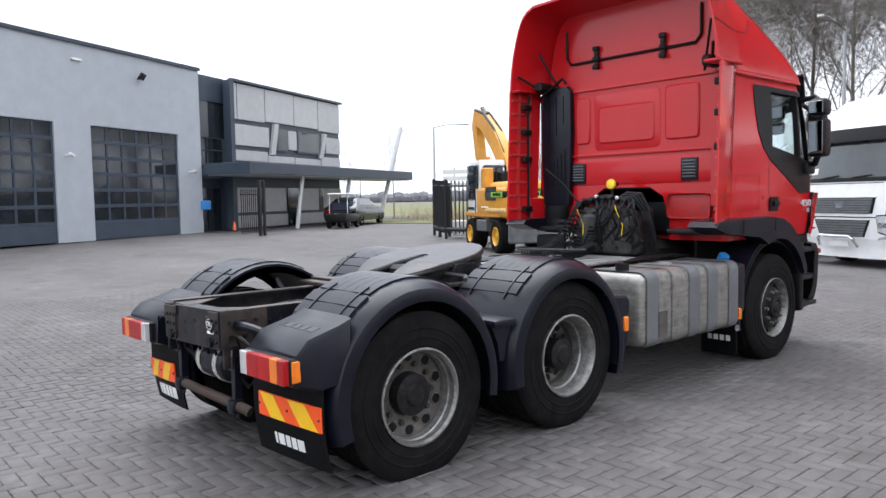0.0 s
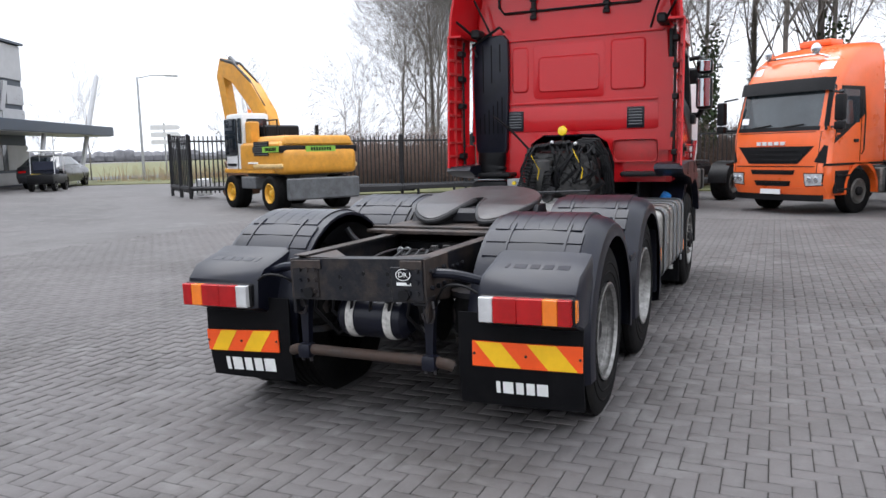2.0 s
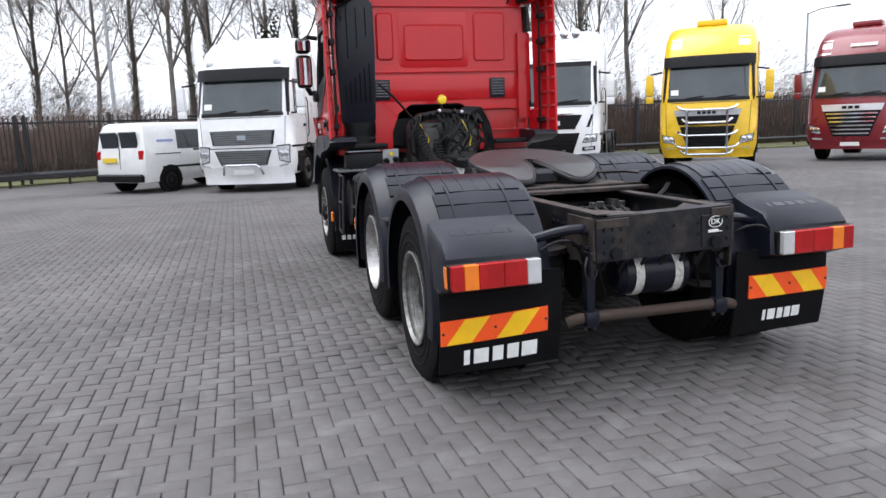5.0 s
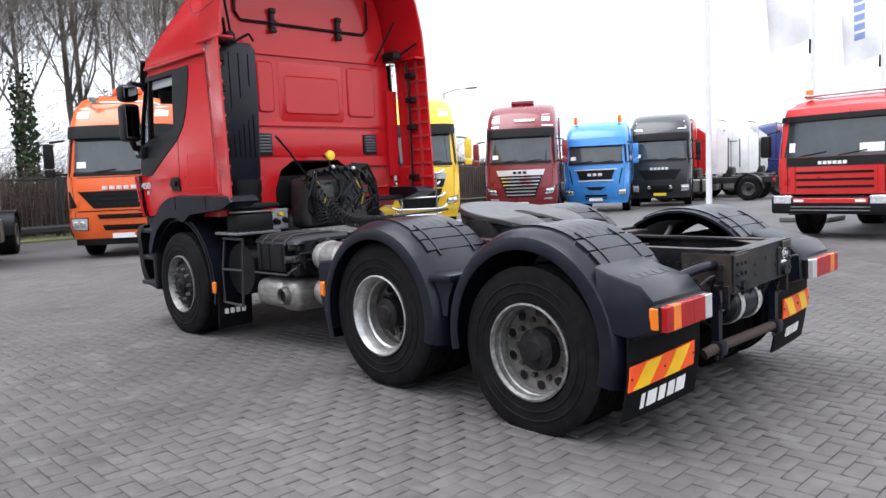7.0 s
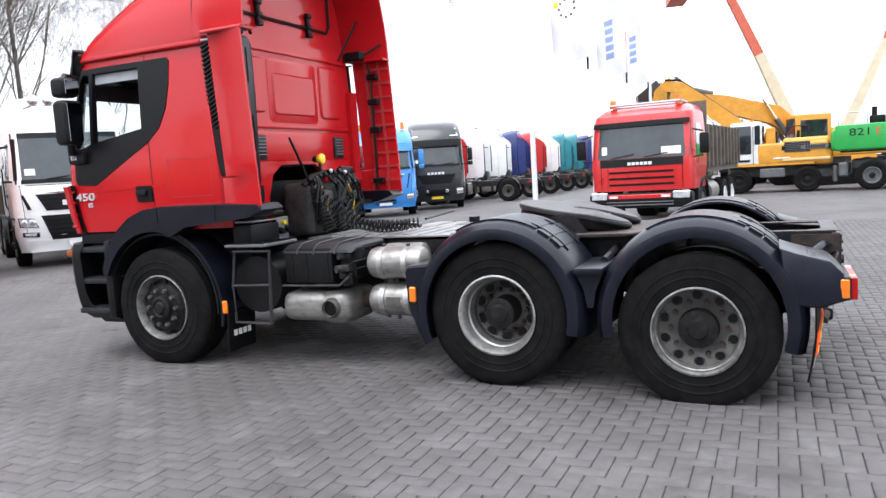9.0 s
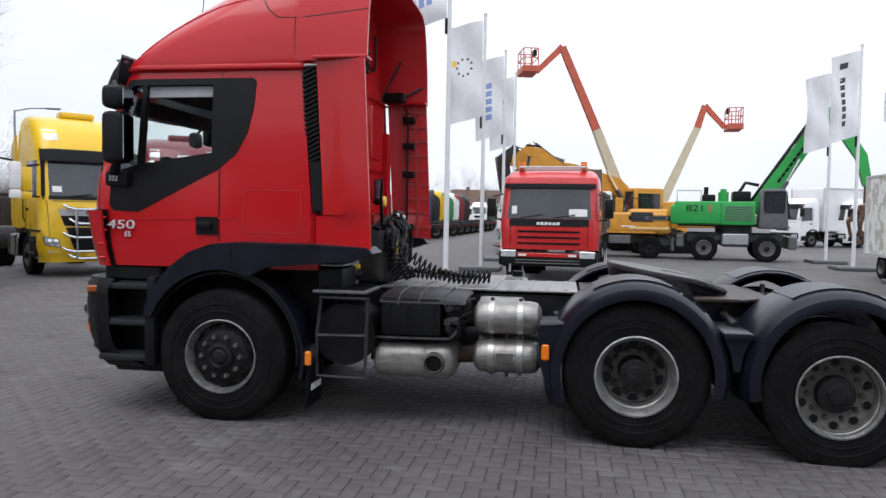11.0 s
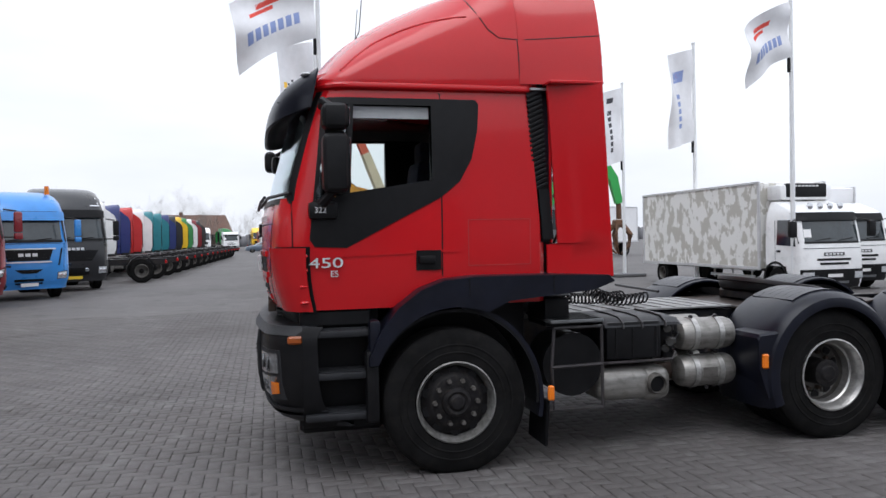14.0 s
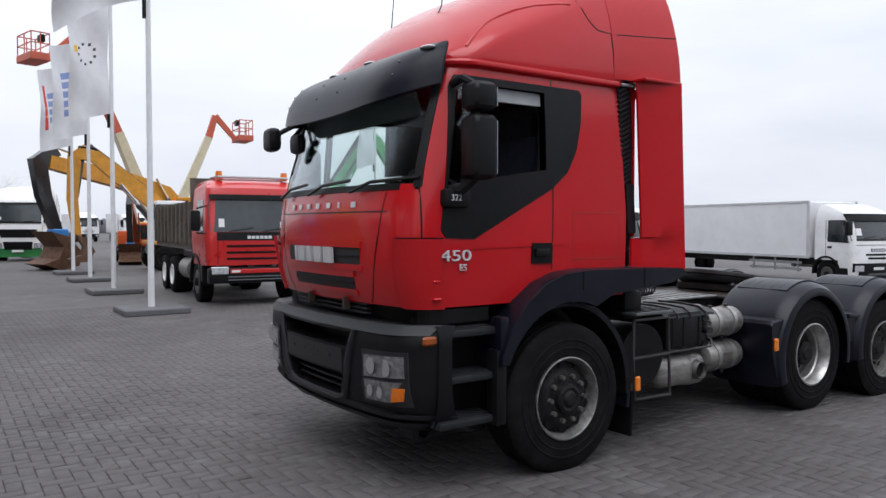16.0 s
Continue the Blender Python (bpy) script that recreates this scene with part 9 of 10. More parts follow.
        part("wheel_nut", Build().cyl((x + rn * math.cos(a), s * (hy - 0.015), z + rn * math.sin(a)), (x + rn * math.cos(a), s * (hy + 0.03), z + rn * math.sin(a)), 0.02, 0.016, 6), RUST if not front else RIM, disc)
    if front:
        part("hub", Build().lathe([(0.115 * q, s * (yo - 0.025)), (0.108 * q, s * (yo + 0.015)), (0.085 * q, s * (yo + 0.025)), (0.065 * q, s * (yo + 0.015)), (0.045 * q, s * (yo + 0.035)), (0.005 * q, s * (yo + 0.037))], (x, 0, z), n=24), HUBDARK, w0)
    else:
        part("hub", Build().lathe([((0.138 if tag else 0.118) * q, s * (yo - 0.185 * dp)), ((0.132 if tag else 0.112) * q, s * (yo - 0.09 * dp)), (0.118 * q, s * (yo - 0.07)), (0.1 * q, s * (yo - 0.062)), (0.075 * q, s * (yo - 0.06)), (0.06 * q, s * (yo - 0.045)), (0.005 * q, s * (yo - 0.043))], (x, 0, z), n=24), HUBDARK, w0)
    return w0


for s in (-1, 1):
    big_wheel(AX1, s, True)
    big_wheel(AX2, s, False)
    big_wheel(AX3, s, False)
for x in (AX1, AX2, AX3):
    part("axle", Build().cyl((x, -0.9, 0.5), (x, 0.9, 0.5), 0.07, n=12).ball((x, 0, 0.5), 0.2, (1, 1.1, 1), 8), CHASSIS, T)


# ---- mudguards ----
def guard(ax, s, a0, a1, y0=0.56, y1=1.25, Rx=0.645, Rz=0.66):
    """An arched guard with a rolled outer shoulder."""
    prof = [(y0, 0.0, -0.05), (y0, 0.0, 0.0), (y0 + 0.05, 0.0, 0.012), (lerp(y0, y1, 0.5), 0, 0.018), (y1 - 0.14, 0, 0.01), (y1 - 0.06, 0, -0.012), (y1 - 0.015, 0, -0.045), (y1, 0, -0.1)]
    b = Build()
    zc = 0.52 if ax > 1 else 0.5
    def fn(u, v, d):
        k = u * (len(prof) - 1)
        i = min(int(k), len(prof) - 2)
        f = k - i
        y = lerp(prof[i][0], prof[i + 1][0], f)
        off = lerp(prof[i][2], prof[i + 1][2], f)
        a = radians(lerp(a0, a1, v))
        return Vector((ax + (Rx + off - d) * math.cos(a), s * (y - (d * 0.3 if u > 0.8 else 0)), zc + (Rz + off - d) * math.sin(a)))
    g = part("mudguard", b.grid(fn, [i / 7 for i in range(8)], span(0, 1, 25), 0.018), NAVY, T, "dark blue-grey plastic mudguard")
    def band(ya, yb, b0, b1, h, n=10):
        def bf(u, v, d):
            a = radians(lerp(b0, b1, v))
            y = lerp(ya, yb, u)
            r = 0.016 + h - d
            return Vector((ax + (Rx + r) * math.cos(a), s * y, zc + (Rz + r) * math.sin(a)))
        return Build().grid(bf, span(0, 1, 3), span(0, 1, n), 0.02)
    edge = span(y0 + 0.05, y1 - 0.13, 7)
    for ya, yb in zip(edge, edge[1:]):
        part("guard_rib", band(ya + 0.0015, yb - 0.0015, 62, 117, 0.002, 14), NAVY, g)
    part("guard_rib", band(y0 + 0.03, y1 - 0.11, 119, 127, 0.0035, 4), NAVY, g)
    part("guard_rib", band(y0 + 0.03, y1 - 0.11, 128, 136, 0.0035, 4), NAVY, g)
    for y in (y0 + 0.16, y1 - 0.2):
        part("guard_strap", band(y - 0.007, y + 0.007, 112, 140, 0.009), NAVY, g)
    return g


for s in (-1, 1):
    guard(AX3, s, -11, 197)
    guard(AX2, s, -22, 193)
    # middle bridge between the two guards
    part("guard_bridge", Build().box(((AX2 + AX3) / 2, s * 0.93, 0.83), (0.2, 0.62, 0.05), 0.02, seg=2).prism([((AX2 + AX3) / 2 - 0.1, 0.83), ((AX2 + AX3) / 2 + 0.1, 0.83), ((AX2 + AX3) / 2 + 0.04, 0.7), ((AX2 + AX3) / 2 + 0.02, 0.58), ((AX2 + AX3) / 2 - 0.02, 0.58), ((AX2 + AX3) / 2 - 0.04, 0.7)], "y", s * 0.75, s * 1.2), NAVY, T)
    # front panel of the drive axle guard with side lamp
    part("guard_front", Build().rings([[(lerp(px, 2.82, k), s * y, lerp(pz, 0.6, k)) for px, pz in ((2.76, 0.36), (2.83, 0.35), (2.88, 0.5), (2.91, 0.6), (2.92, 0.84), (2.9, 0.87), (2.68, 0.89), (2.76, 0.65))] for y, k in ((0.84, 0.05), (0.855, 0.0), (1.195, 0.0), (1.215, 0.06))]), NAVY, T)
    part("side_marker", Build().box((2.86, s * 1.222, 0.66), (0.055, 0.03, 0.115), 0.01), AMBER, T, "amber side marker lamp")
    # lamp carrier at the rear end
    car_ = [(0.38, 0.985), (0.3, 0.955), (0.1, 0.9), (0.03, 0.825), (0.02, 0.66), (0.16, 0.61), (0.36, 0.63)]
    rings = []
    for y, k in ((0.7, 0.08), (0.73, 0.0), (1.17, 0.0), (1.215, 0.03), (1.225, 0.12)):
        rings.append([(lerp(px, 0.24, k), s * y, lerp(pz, 0.74, k)) for px, pz in car_])
    lc = part("lamp_carrier", Build().rings(rings), NAVY, T, "dark plastic lamp carrier")
    dz = 0.005 - 0.016 * s
    lc.location.z = dz
    for a, b in ((0.0, 0.02), (0.045, 0.115), (0.135, 0.185), (0.205, 0.26), (0.28, 0.345)):
        part("embossed_mark", Build().box((0.2, s * (0.97 - 0.17 + (a + b) / 2), 0.9275), (0.055, b - a, 0.004), 0.001, rot=(0, -15.5, 0)), NAVY, lc)
    lens = [(0.73, 0.805, CLEARLENS), (0.806, 0.93, TAILRED), (0.931, 1.063, TAILRED), (1.064, 1.14, AMBER), (1.141, 1.208, TAILRED)]
    tl = part("tail_lamp", Build().box((0.02, s * 0.97, 0.738), (0.05, 0.5, 0.14), 0.01), BLACK, T, "multi-chamber tail lamp")
    tl.matrix_local = pose(0, 0, dz) @ pose(0, s * 0.97, 0.738, -0.9, 0, 0) @ pose(0, -s * 0.97, -0.738)
    for a, b, mt in lens:
        part("lens", Build().box((-0.012, s * (a + b) / 2, 0.738), (0.05, b - a, 0.13), 0.004), mt, tl)
    part("lens", Build().box((0.032, s * 1.21, 0.738), (0.055, 0.03, 0.115), 0.006), AMBER, tl)
    # the flap bends round the tyre: further forward at its outer edge and foot
    def flap_at(y, z, d):
        k = (y - 0.55) / 0.67
        return Vector((0.128 + 0.05 * max(0, k) ** 1.5 + 0.28 * max(0, 0.46 - z) ** 1.5 + d, s * y, z))
    low = 0.15 if s > 0 else 0.19
    part("mud_flap", Build().grid(lambda u, v, d: flap_at(lerp(0.55, 1.22, u), lerp(low + 0.03 * (1 - u) * (s > 0), 0.7, v), d), span(0, 1, 10), span(0, 1, 10), 0.012), FLAP, T, "black rubber mud flap with white marks")
    def board_at(u, v, d):
        y = lerp(0.632, 1.218, u)
        top = 0.502 - 0.045 * u if s > 0 else 0.55
        return flap_at(y, top - 0.137 * (1 - v), d)
    rb = part("reflector_board", Build().grid(lambda u, v, d: board_at(u, v, d - 0.012), span(0, 1, 9), [0, 0.5, 1], 0.01), ORANGEFILM, T, "orange and yellow striped reflector board")
    for a, b in ((0.05, 0.28), (0.51, 0.75)) if s > 0 else ((0.22, 0.46), (0.7, 0.96)):
        sl = -0.17 if s > 0 else -0.19
        if s > 0:
            a, b, sl = 1 - b, 1 - a, -0.17
        part("stripe", Build().grid(lambda u, v, d: board_at(lerp(a, b, u) + sl * v, 0.015 + 0.97 * v, d - 0.0145), span(0, 1, 4), span(0, 1, 3), 0.002), YELLOWFILM, rb)
    for u, v in ((0.02, 0.5), (0.5, 0.5), (0.98, 0.5)):
        p = board_at(u, v, -0.012)
        part("rivet", Build().cyl(p, p - Vector((0.006, 0, 0)), 0.008, 0.006, 8), GREASE, rb)
    fs = [(0.0, 0.035), (0.06, 0.15), (0.175, 0.24), (0.265, 0.335), (0.355, 0.45)]
    for a, b in fs:
        k, y0, zt, hh = (0.9, 1.09, 0.315, 0.085) if s > 0 else (0.62, 0.755, 0.33, 0.066)
        ya, yb = (y0 - k * a, y0 - k * b) if s > 0 else (y0 + k * a, y0 + k * b)
        part("flap_mark", Build().grid(lambda u, v, d: flap_at(lerp(ya, yb, u), zt - hh * (1 - v) - (0.03 * (lerp(ya, yb, u) - 0.69) / 0.4 if s > 0 else 0), d - 0.003), span(0, 1, 3), span(0, 1, 3), 0.002), WHITEMARK, T, "white mark on the flap")
    part("guard_stay", Build().tube(soft([(0.1, s * 0.42, 0.905), (0.11, s * 0.5, 0.905), (0.14, s * 0.58, 0.89), (0.19, s * 0.68, 0.86), (0.22, s * 0.76, 0.855)]), 0.027, 10), NAVY, T)
    part("guard_stay", Build().tube([(1.5, s * 0.42, 0.9), (1.5, s * 0.9, 0.86)], 0.028, 8), CHASSIS, T)
    part("guard_stay", Build().tube(soft([(1.0, s * 0.42, 0.9), (0.98, s * 0.5, 0.91), (0.95, s * 0.58, 0.98), (0.94, s * 0.62, 1.04)]), 0.022, 8), CHASSIS, T)
    part("lamp_cable", Build().tube(soft([(0.05, s * 0.7, 0.82), (0.03, s * 0.62, 0.86), (0.05, s * 0.52, 0.85), (0.1, s * 0.45, 0.78), (0.12, s * 0.42, 0.7)]), 0.008, 6), BLACK, T)
    part("air_bellows", Build().lathe([(0.11, 0.5), (0.14, 0.55), (0.13, 0.62), (0.14, 0.68), (0.12, 0.74)], (0.42, s * 0.55, 0), "z", 20), RUBBER, T)
    part("bellows_plate", Build().cyl((0.42, s * 0.55, 0.74), (0.42, s * 0.55, 0.77), 0.15, n=20), CHASSIS, T)
    part("bellows_plate", Build().cyl((0.42, s * 0.55, 0.46), (0.42, s * 0.55, 0.5), 0.13, n=20), CHASSIS, T)

# front wheel arches
for s in (-1, 1):
    arc = [(AX1 + 0.615 * math.cos(a), 0.53 + 0.66 * math.sin(a)) for a in span(radians(112), radians(24), 18)]
    outl = [(4.13, 1.34), (4.18, 1.385), (4.6, 1.4), (5.2, 1.405), (5.42, 1.385), (5.6, 1.32), (5.76, 1.2), (5.88, 1.05), (5.97, 0.86), (5.97, 0.8)]
    low = [(4.95, 1.22), (4.62, 1.25), (4.3, 1.28)]
    fb = Build()
    poly = outl + list(reversed(arc)) + low
    rs = []
    for y, sh_ in ((0.98, 0.0), (1.2, 0.0), (1.245, 0.012), (1.255, 0.03)):
        cx, cz = 5.2, 1.15
        rs.append([(lerp(px, cx, sh_ * 0.25), s * y, lerp(pz, cz, sh_)) for px, pz in poly])
    fd = part("front_mudguard", fb.rings(rs), NAVY, T, "dark blue-grey front wheel arch")
    for x in (5.25, 4.62):
        part("arch_seam", Build().box((x, s * 1.257, 1.33), (0.008, 0.006, 0.13)), BLACK, fd)
    part("arch_liner", Build().grid(lambda u, v, d, s=s: Vector((AX1 + (0.625 - d) * math.cos(radians(lerp(25, 186, v))), s * lerp(0.82, 1.19, u), 0.53 + (0.64 - d) * math.sin(radians(lerp(25, 186, v))))), span(0, 1, 3), span(0, 1, 22), 0.02), BLACK, T)
    def rearband(u, v, d, s=s):
        a = radians(lerp(95, 192, v))
        return Vector((AX1 + (0.665 - d) * math.cos(a) + 0.0, s * lerp(0.86, 1.2, u) - s * (0.02 if u > 0.9 else 0), 0.5 + (0.7 - d) * math.sin(a)))
    part("rear_guard", Build().grid(rearband, [0, 0.2, 0.85, 1], span(0, 1, 16), 0.03), NAVY, T, "dark plastic guard behind the front wheel")
    part("wheel_flap", Build().box((4.66, s * 1.0, 0.3), (0.025, 0.36, 0.34), 0.008, rot=(0, -4, 0)), FLAP, T)
    for k in range(4):
        part("flap_mark", Build().box((4.642, s * (0.92 + 0.06 * k), 0.29), (0.006, 0.04, 0.05)), WHITEMARK, T)
    part("side_marker", Build().box((4.64, s * 1.21, 0.53), (0.05, 0.03, 0.11), 0.01), AMBER, T, "amber side marker lamp")

# ---- chassis ----
STRAPWHITE = mat("dirty_white_strap", (0.5, 0.485, 0.45), 0.6, var=0.2, scale=12, bump=0.1, dirt=0.5)
for s in (-1, 1):
    b = Build().box((3.1, s * 0.4, 0.86), (6.1, 0.012, 0.25)).box((3.1, s * 0.365, 0.98), (6.1, 0.08, 0.012)).box((3.1, s * 0.365, 0.74), (6.1, 0.08, 0.012))
    rail = part("chassis_rail", b, CHASSIS, T, "worn dark chassis rail")
    part("rail_edge", Build().box((0.65, s * 0.365, 0.989), (1.3, 0.078, 0.004)), SCUFF, rail)
    for k in range(14):
        part("bolt", Build().cyl((0.12 + (k % 7) * 0.07, s * 0.405, 0.82 + (k // 7) * 0.08), (0.12 + (k % 7) * 0.07, s * 0.42, 0.82 + (k // 7) * 0.08), 0.013, n=6), CHASSIS, rail)
eb = part("end_beam", Build().box((0.01, 0, 0.865), (0.02, 0.82, 0.22), 0.006).box((0.05, 0, 0.975), (0.1, 0.82, 0.014)).box((0.05, 0, 0.755), (0.1, 0.82, 0.014)), CHASSIS, T, "scuffed dark end crossmember")
EBM = pose(0, 0, 0.865, -1.8, 0, 0) @ pose(0, 0, -0.865)   # the frame leans a little
eb.matrix_local = EBM
for y, z in ((-0.2, 0.9), (-0.2, 0.84), (-0.05, 0.9), (0.1, 0.88), (0.1, 0.82), (0.26, 0.85)):
    part("bolt_hole", Build().cyl((-0.002, y, z), (0.004, y, z), 0.012, n=8), BLACK, eb)
for y0, y1 in ((-0.41, -0.22), (0.24, 0.41)):
    part("bracket_plate", Build().box((-0.004, (y0 + y1) / 2, 0.85), (0.012, y1 - y0, 0.18), 0.003), CHASSIS, eb)
for y0, y1 in ((-0.41, -0.28), (0.22, 0.41)):
    part("scuff_plate", Build().box((-0.008, (y0 + y1) / 2, 0.95), (0.01, y1 - y0, 0.05), 0.003), SCUFF, eb)
for y in (-0.38, -0.33, 0.26, 0.31, 0.36):
    for z in (0.8, 0.86, 0.92):
        part("bolt", Build().cyl((0.0, y, z), (-0.022, y, z), 0.014, 0.012, 6), CHASSIS, eb)
for s in (-1, 1):
    part("beam_gusset", Build().prism([(0.0, 0.76), (0.0, 0.98), (0.3, 0.98), (0.3, 0.72)], "y", s * 0.413, s * 0.425), SCUFF, eb)
    for k in range(6):
        part("gusset_bolt", Build().cyl((0.06 + 0.08 * (k % 3), s * 0.425, 0.82 + 0.09 * (k // 3)), (0.06 + 0.08 * (k % 3), s * 0.445, 0.82 + 0.09 * (k // 3)), 0.014, n=6), CHASSIS, eb)
    part("socket", Build().cyl((0.06, s * 0.3, 0.79), (-0.03, s * 0.3, 0.79), 0.035, 0.032, 12), BLACK, eb)
for k in range(6):
    yy = -0.3 + 0.12 * k
    part("air_line", Build().tube([(0.06, yy, 0.76), (0.1, yy + 0.04, 0.66), (0.2, yy - 0.05, 0.5), (0.4, yy * 0.6, 0.55)], 0.011, 6), BLACK, T)
ov = part("country_sticker", Build().lathe([(0.05, 0.0), (0.05, 0.004), (0.002, 0.004)], (0, 0, 0), "x", 24), BLACK, T, "black oval country sticker")
ov.matrix_local = EBM @ pose(-0.012, -0.3, 0.9) @ Matrix.Diagonal((-1, 0.95, 0.68, 1))
part("sticker_ring", Build().lathe([(0.042, 0.0045), (0.047, 0.0045), (0.047, 0.0055), (0.042, 0.0055)], (0, 0, 0), "x", 24, cap=False), WHITEMARK, ov)
text_mesh("DK", 0.042, EBM @ pose(-0.018, -0.3, 0.9, 90, 0, -90), WHITEMARK, T, "country_letters", 0.001)
part("sticker_bar", Build().box((-0.012, -0.3, 0.85), (0.004, 0.085, 0.016)), WHITEMARK, T).matrix_local = EBM
for x in (1.35, 2.6, 3.4, 4.3):
    part("crossmember", Build().box((x, 0, 0.84), (0.1, 0.78, 0.16), 0.01), CHASSIS, T)
part("air_tank", Build().lathe([(0.02, -0.25), (0.08, -0.245), (0.118, -0.21), (0.124, -0.18), (0.124, 0.14), (0.118, 0.17), (0.08, 0.205), (0.02, 0.21)], (0.2, 0, 0.625), "y", 28), NAVY, T, "dark air tank under the end beam")
for y in (-0.14, 0.1):
    part("tank_strap", Build().lathe([(0.126, y - 0.025), (0.13, y - 0.025), (0.13, y + 0.025), (0.126, y + 0.025)], (0.2, 0, 0.625), "y", 28, cap=False), STRAPWHITE, T, "dirty white tank strap")
    part("strap_bracket", Build().box((0.14, y, 0.745), (0.08, 0.05, 0.05), 0.008), CHASSIS, T)
part("underrun_bar", Build().tube(soft([(0.12, -0.52, 0.395), (0.1, -0.47, 0.412), (0.09, -0.38, 0.42), (0.09, 0.0, 0.42), (0.09, 0.38, 0.42), (0.1, 0.47, 0.412), (0.12, 0.52, 0.395)]), 0.031, 16), RUST, T, "rusty round underrun bar")
for s in (-1, 1):
    part("bar_hanger", Build().prism([(s * 0.365, 0.72), (s * 0.435, 0.72), (s * 0.425, 0.6), (s * 0.42, 0.46), (s * 0.435, 0.38), (s * 0.365, 0.38), (s * 0.38, 0.46), (s * 0.375, 0.6)], "x", 0.075, 0.12), NAVY, T)
    part("hanger_pin", Build().cyl((0.055, s * 0.4, 0.7), (0.13, s * 0.4, 0.7), 0.022, n=10).tube(soft([(0.06, s * 0.43, 0.76), (0.05, s * 0.445, 0.7), (0.06, s * 0.43, 0.65), (0.06, s * 0.39, 0.645), (0.06, s * 0.37, 0.69)]), 0.008, 6), GREASE, T)
    part("bar_clamp", Build().box((0.085, s * 0.4, 0.415), (0.085, 0.085, 0.09), 0.025, seg=2), NAVY, T)
    for yy in (0.372, 0.428):
        part("clamp_bolt", Build().cyl((0.085, s * yy, 0.35), (0.085, s * yy, 0.375), 0.01, n=6), GREASE, T)
    part("hanger_plate", Build().box((0.06, s * 0.42, 0.72), (0.1, 0.02, 0.14), 0.006), CHASSIS, T)
for k in range(8):
    part("suspension_chain", Build().lathe([(0.012, -0.006), (0.024, -0.006), (0.024, 0.006), (0.012, 0.006), (0.012, -0.006)], (0.95, 0.16 + 0.05 * (k % 2), 0.9 - 0.03 * (k // 2)), "x", 10, cap=False), GALV, T)
part("low_crossmember", Build().cyl((0.75, -0.38, 0.72), (0.75, 0.38, 0.72), 0.06, n=16), CHASSIS, T)
part("bay_floor_tank", Build().cyl((0.5, -0.3, 0.56), (0.5, 0.3, 0.56), 0.13, n=20), HUBDARK, T)
for s in (-1, 1):
    part("corner_gusset", Build().prism([(0.02, s * 0.33), (0.34, s * 0.33), (0.3, s * 0.3), (0.1, s * 0.12), (0.02, s * 0.12)], "z", 0.972, 0.98), SCUFF, T)
rb_ = random.Random(77)
for k in range(16):
    y0, y1 = rb_.uniform(-0.3, 0.3), rb_.uniform(-0.3, 0.3)
    z0 = rb_.uniform(0.72, 0.88)
    part("bay_hose", Build().tube(soft([(0.3, y0, z0 - 0.1), (0.55, lerp(y0, y1, 0.3) + rb_.uniform(-0.08, 0.08), z0), (0.9, lerp(y0, y1, 0.7) + rb_.uniform(-0.08, 0.08), z0 + 0.04), (1.28, y1, 0.86)], 4), rb_.choice((0.008, 0.011, 0.015)), 6), rb_.choice((BLACK, BLACK, RUBBER, GREASE)), T)
for k in range(5):
    x, y = rb_.uniform(0.7, 1.2), rb_.uniform(-0.28, 0.28)
    part("bay_valve", Build().box((x, y, 0.84), (0.09, 0.1, 0.11), 0.015).cyl((x, y, 0.89), (x, y, 0.94), 0.025, n=10), ENGINE, T)
part("inner_tank", Build().cyl((1.0, -0.3, 0.7), (1.0, 0.3, 0.7), 0.12, n=20), CHASSIS, T)
for k in range(5):
    part("air_line", Build().tube([(0.4, -0.2 + 0.09 * k, 0.78), (0.75, -0.15 + 0.06 * k, 0.93), (1.2, -0.22 + 0.1 * k, 0.86)], 0.01, 6), BLACK, T)

# fifth wheel
part("mounting_plate", Build().box((1.85, 0, 1.005), (1.5, 1.12, 0.03), 0.006).box((1.3, 0, 1.02), (0.2, 1.2, 0.02), 0.005, rot=(0, 6, 0)), SCUFF, T)
def lip_drop(x):
    """The ramps of the coupling plate bend down to the rear."""
    return -0.16 * max(0.0, -x - 0.2) ** 1.1


half = [(0.02 + 0.46 * math.cos(a), 0.46 * math.sin(a)) for a in span(0.0, radians(68), 10)]
half += [(p.x, p.y) for p in soft([(0.14, 0.455, 0), (-0.06, 0.475, 0), (-0.25, 0.43, 0), (-0.4, 0.33, 0), (-0.47, 0.23, 0), (-0.45, 0.16, 0), (-0.3, 0.1, 0), (-0.12, 0.055, 0), (0.0, 0.045, 0), (0.035, 0.012, 0)], 3)]
pl = half + [(x, -y) for x, y in reversed(half[1:])]
FWM = pose(1.9, 0, 1.175, 0, -9, 0)
fb = Build().rings([[(x * k, y * k, z + lip_drop(x)) for x, y in pl] for k, z in ((0.97, -0.034), (0.995, -0.026), (1.0, -0.008), (0.995, 0.008), (0.98, 0.014))])
for f in [f for f in fb.bm.faces if len(f.verts) > 4]:
    bmesh.ops.triangulate(fb.bm, faces=[f])
fbo = part("fifth_wheel_plate", fb, GREASE, T, "greasy steel fifth wheel coupling plate")
fbo.matrix_local = FWM
part("coupling_rim", Build().rings([[(x * k, y * k, z + lip_drop(x)) for x, y in pl] for k, z in ((0.86, -0.11), (0.93, -0.1), (0.96, -0.07), (0.95, -0.03))], cap=False), BLACK, fbo, "black ribbed underside of the plate")
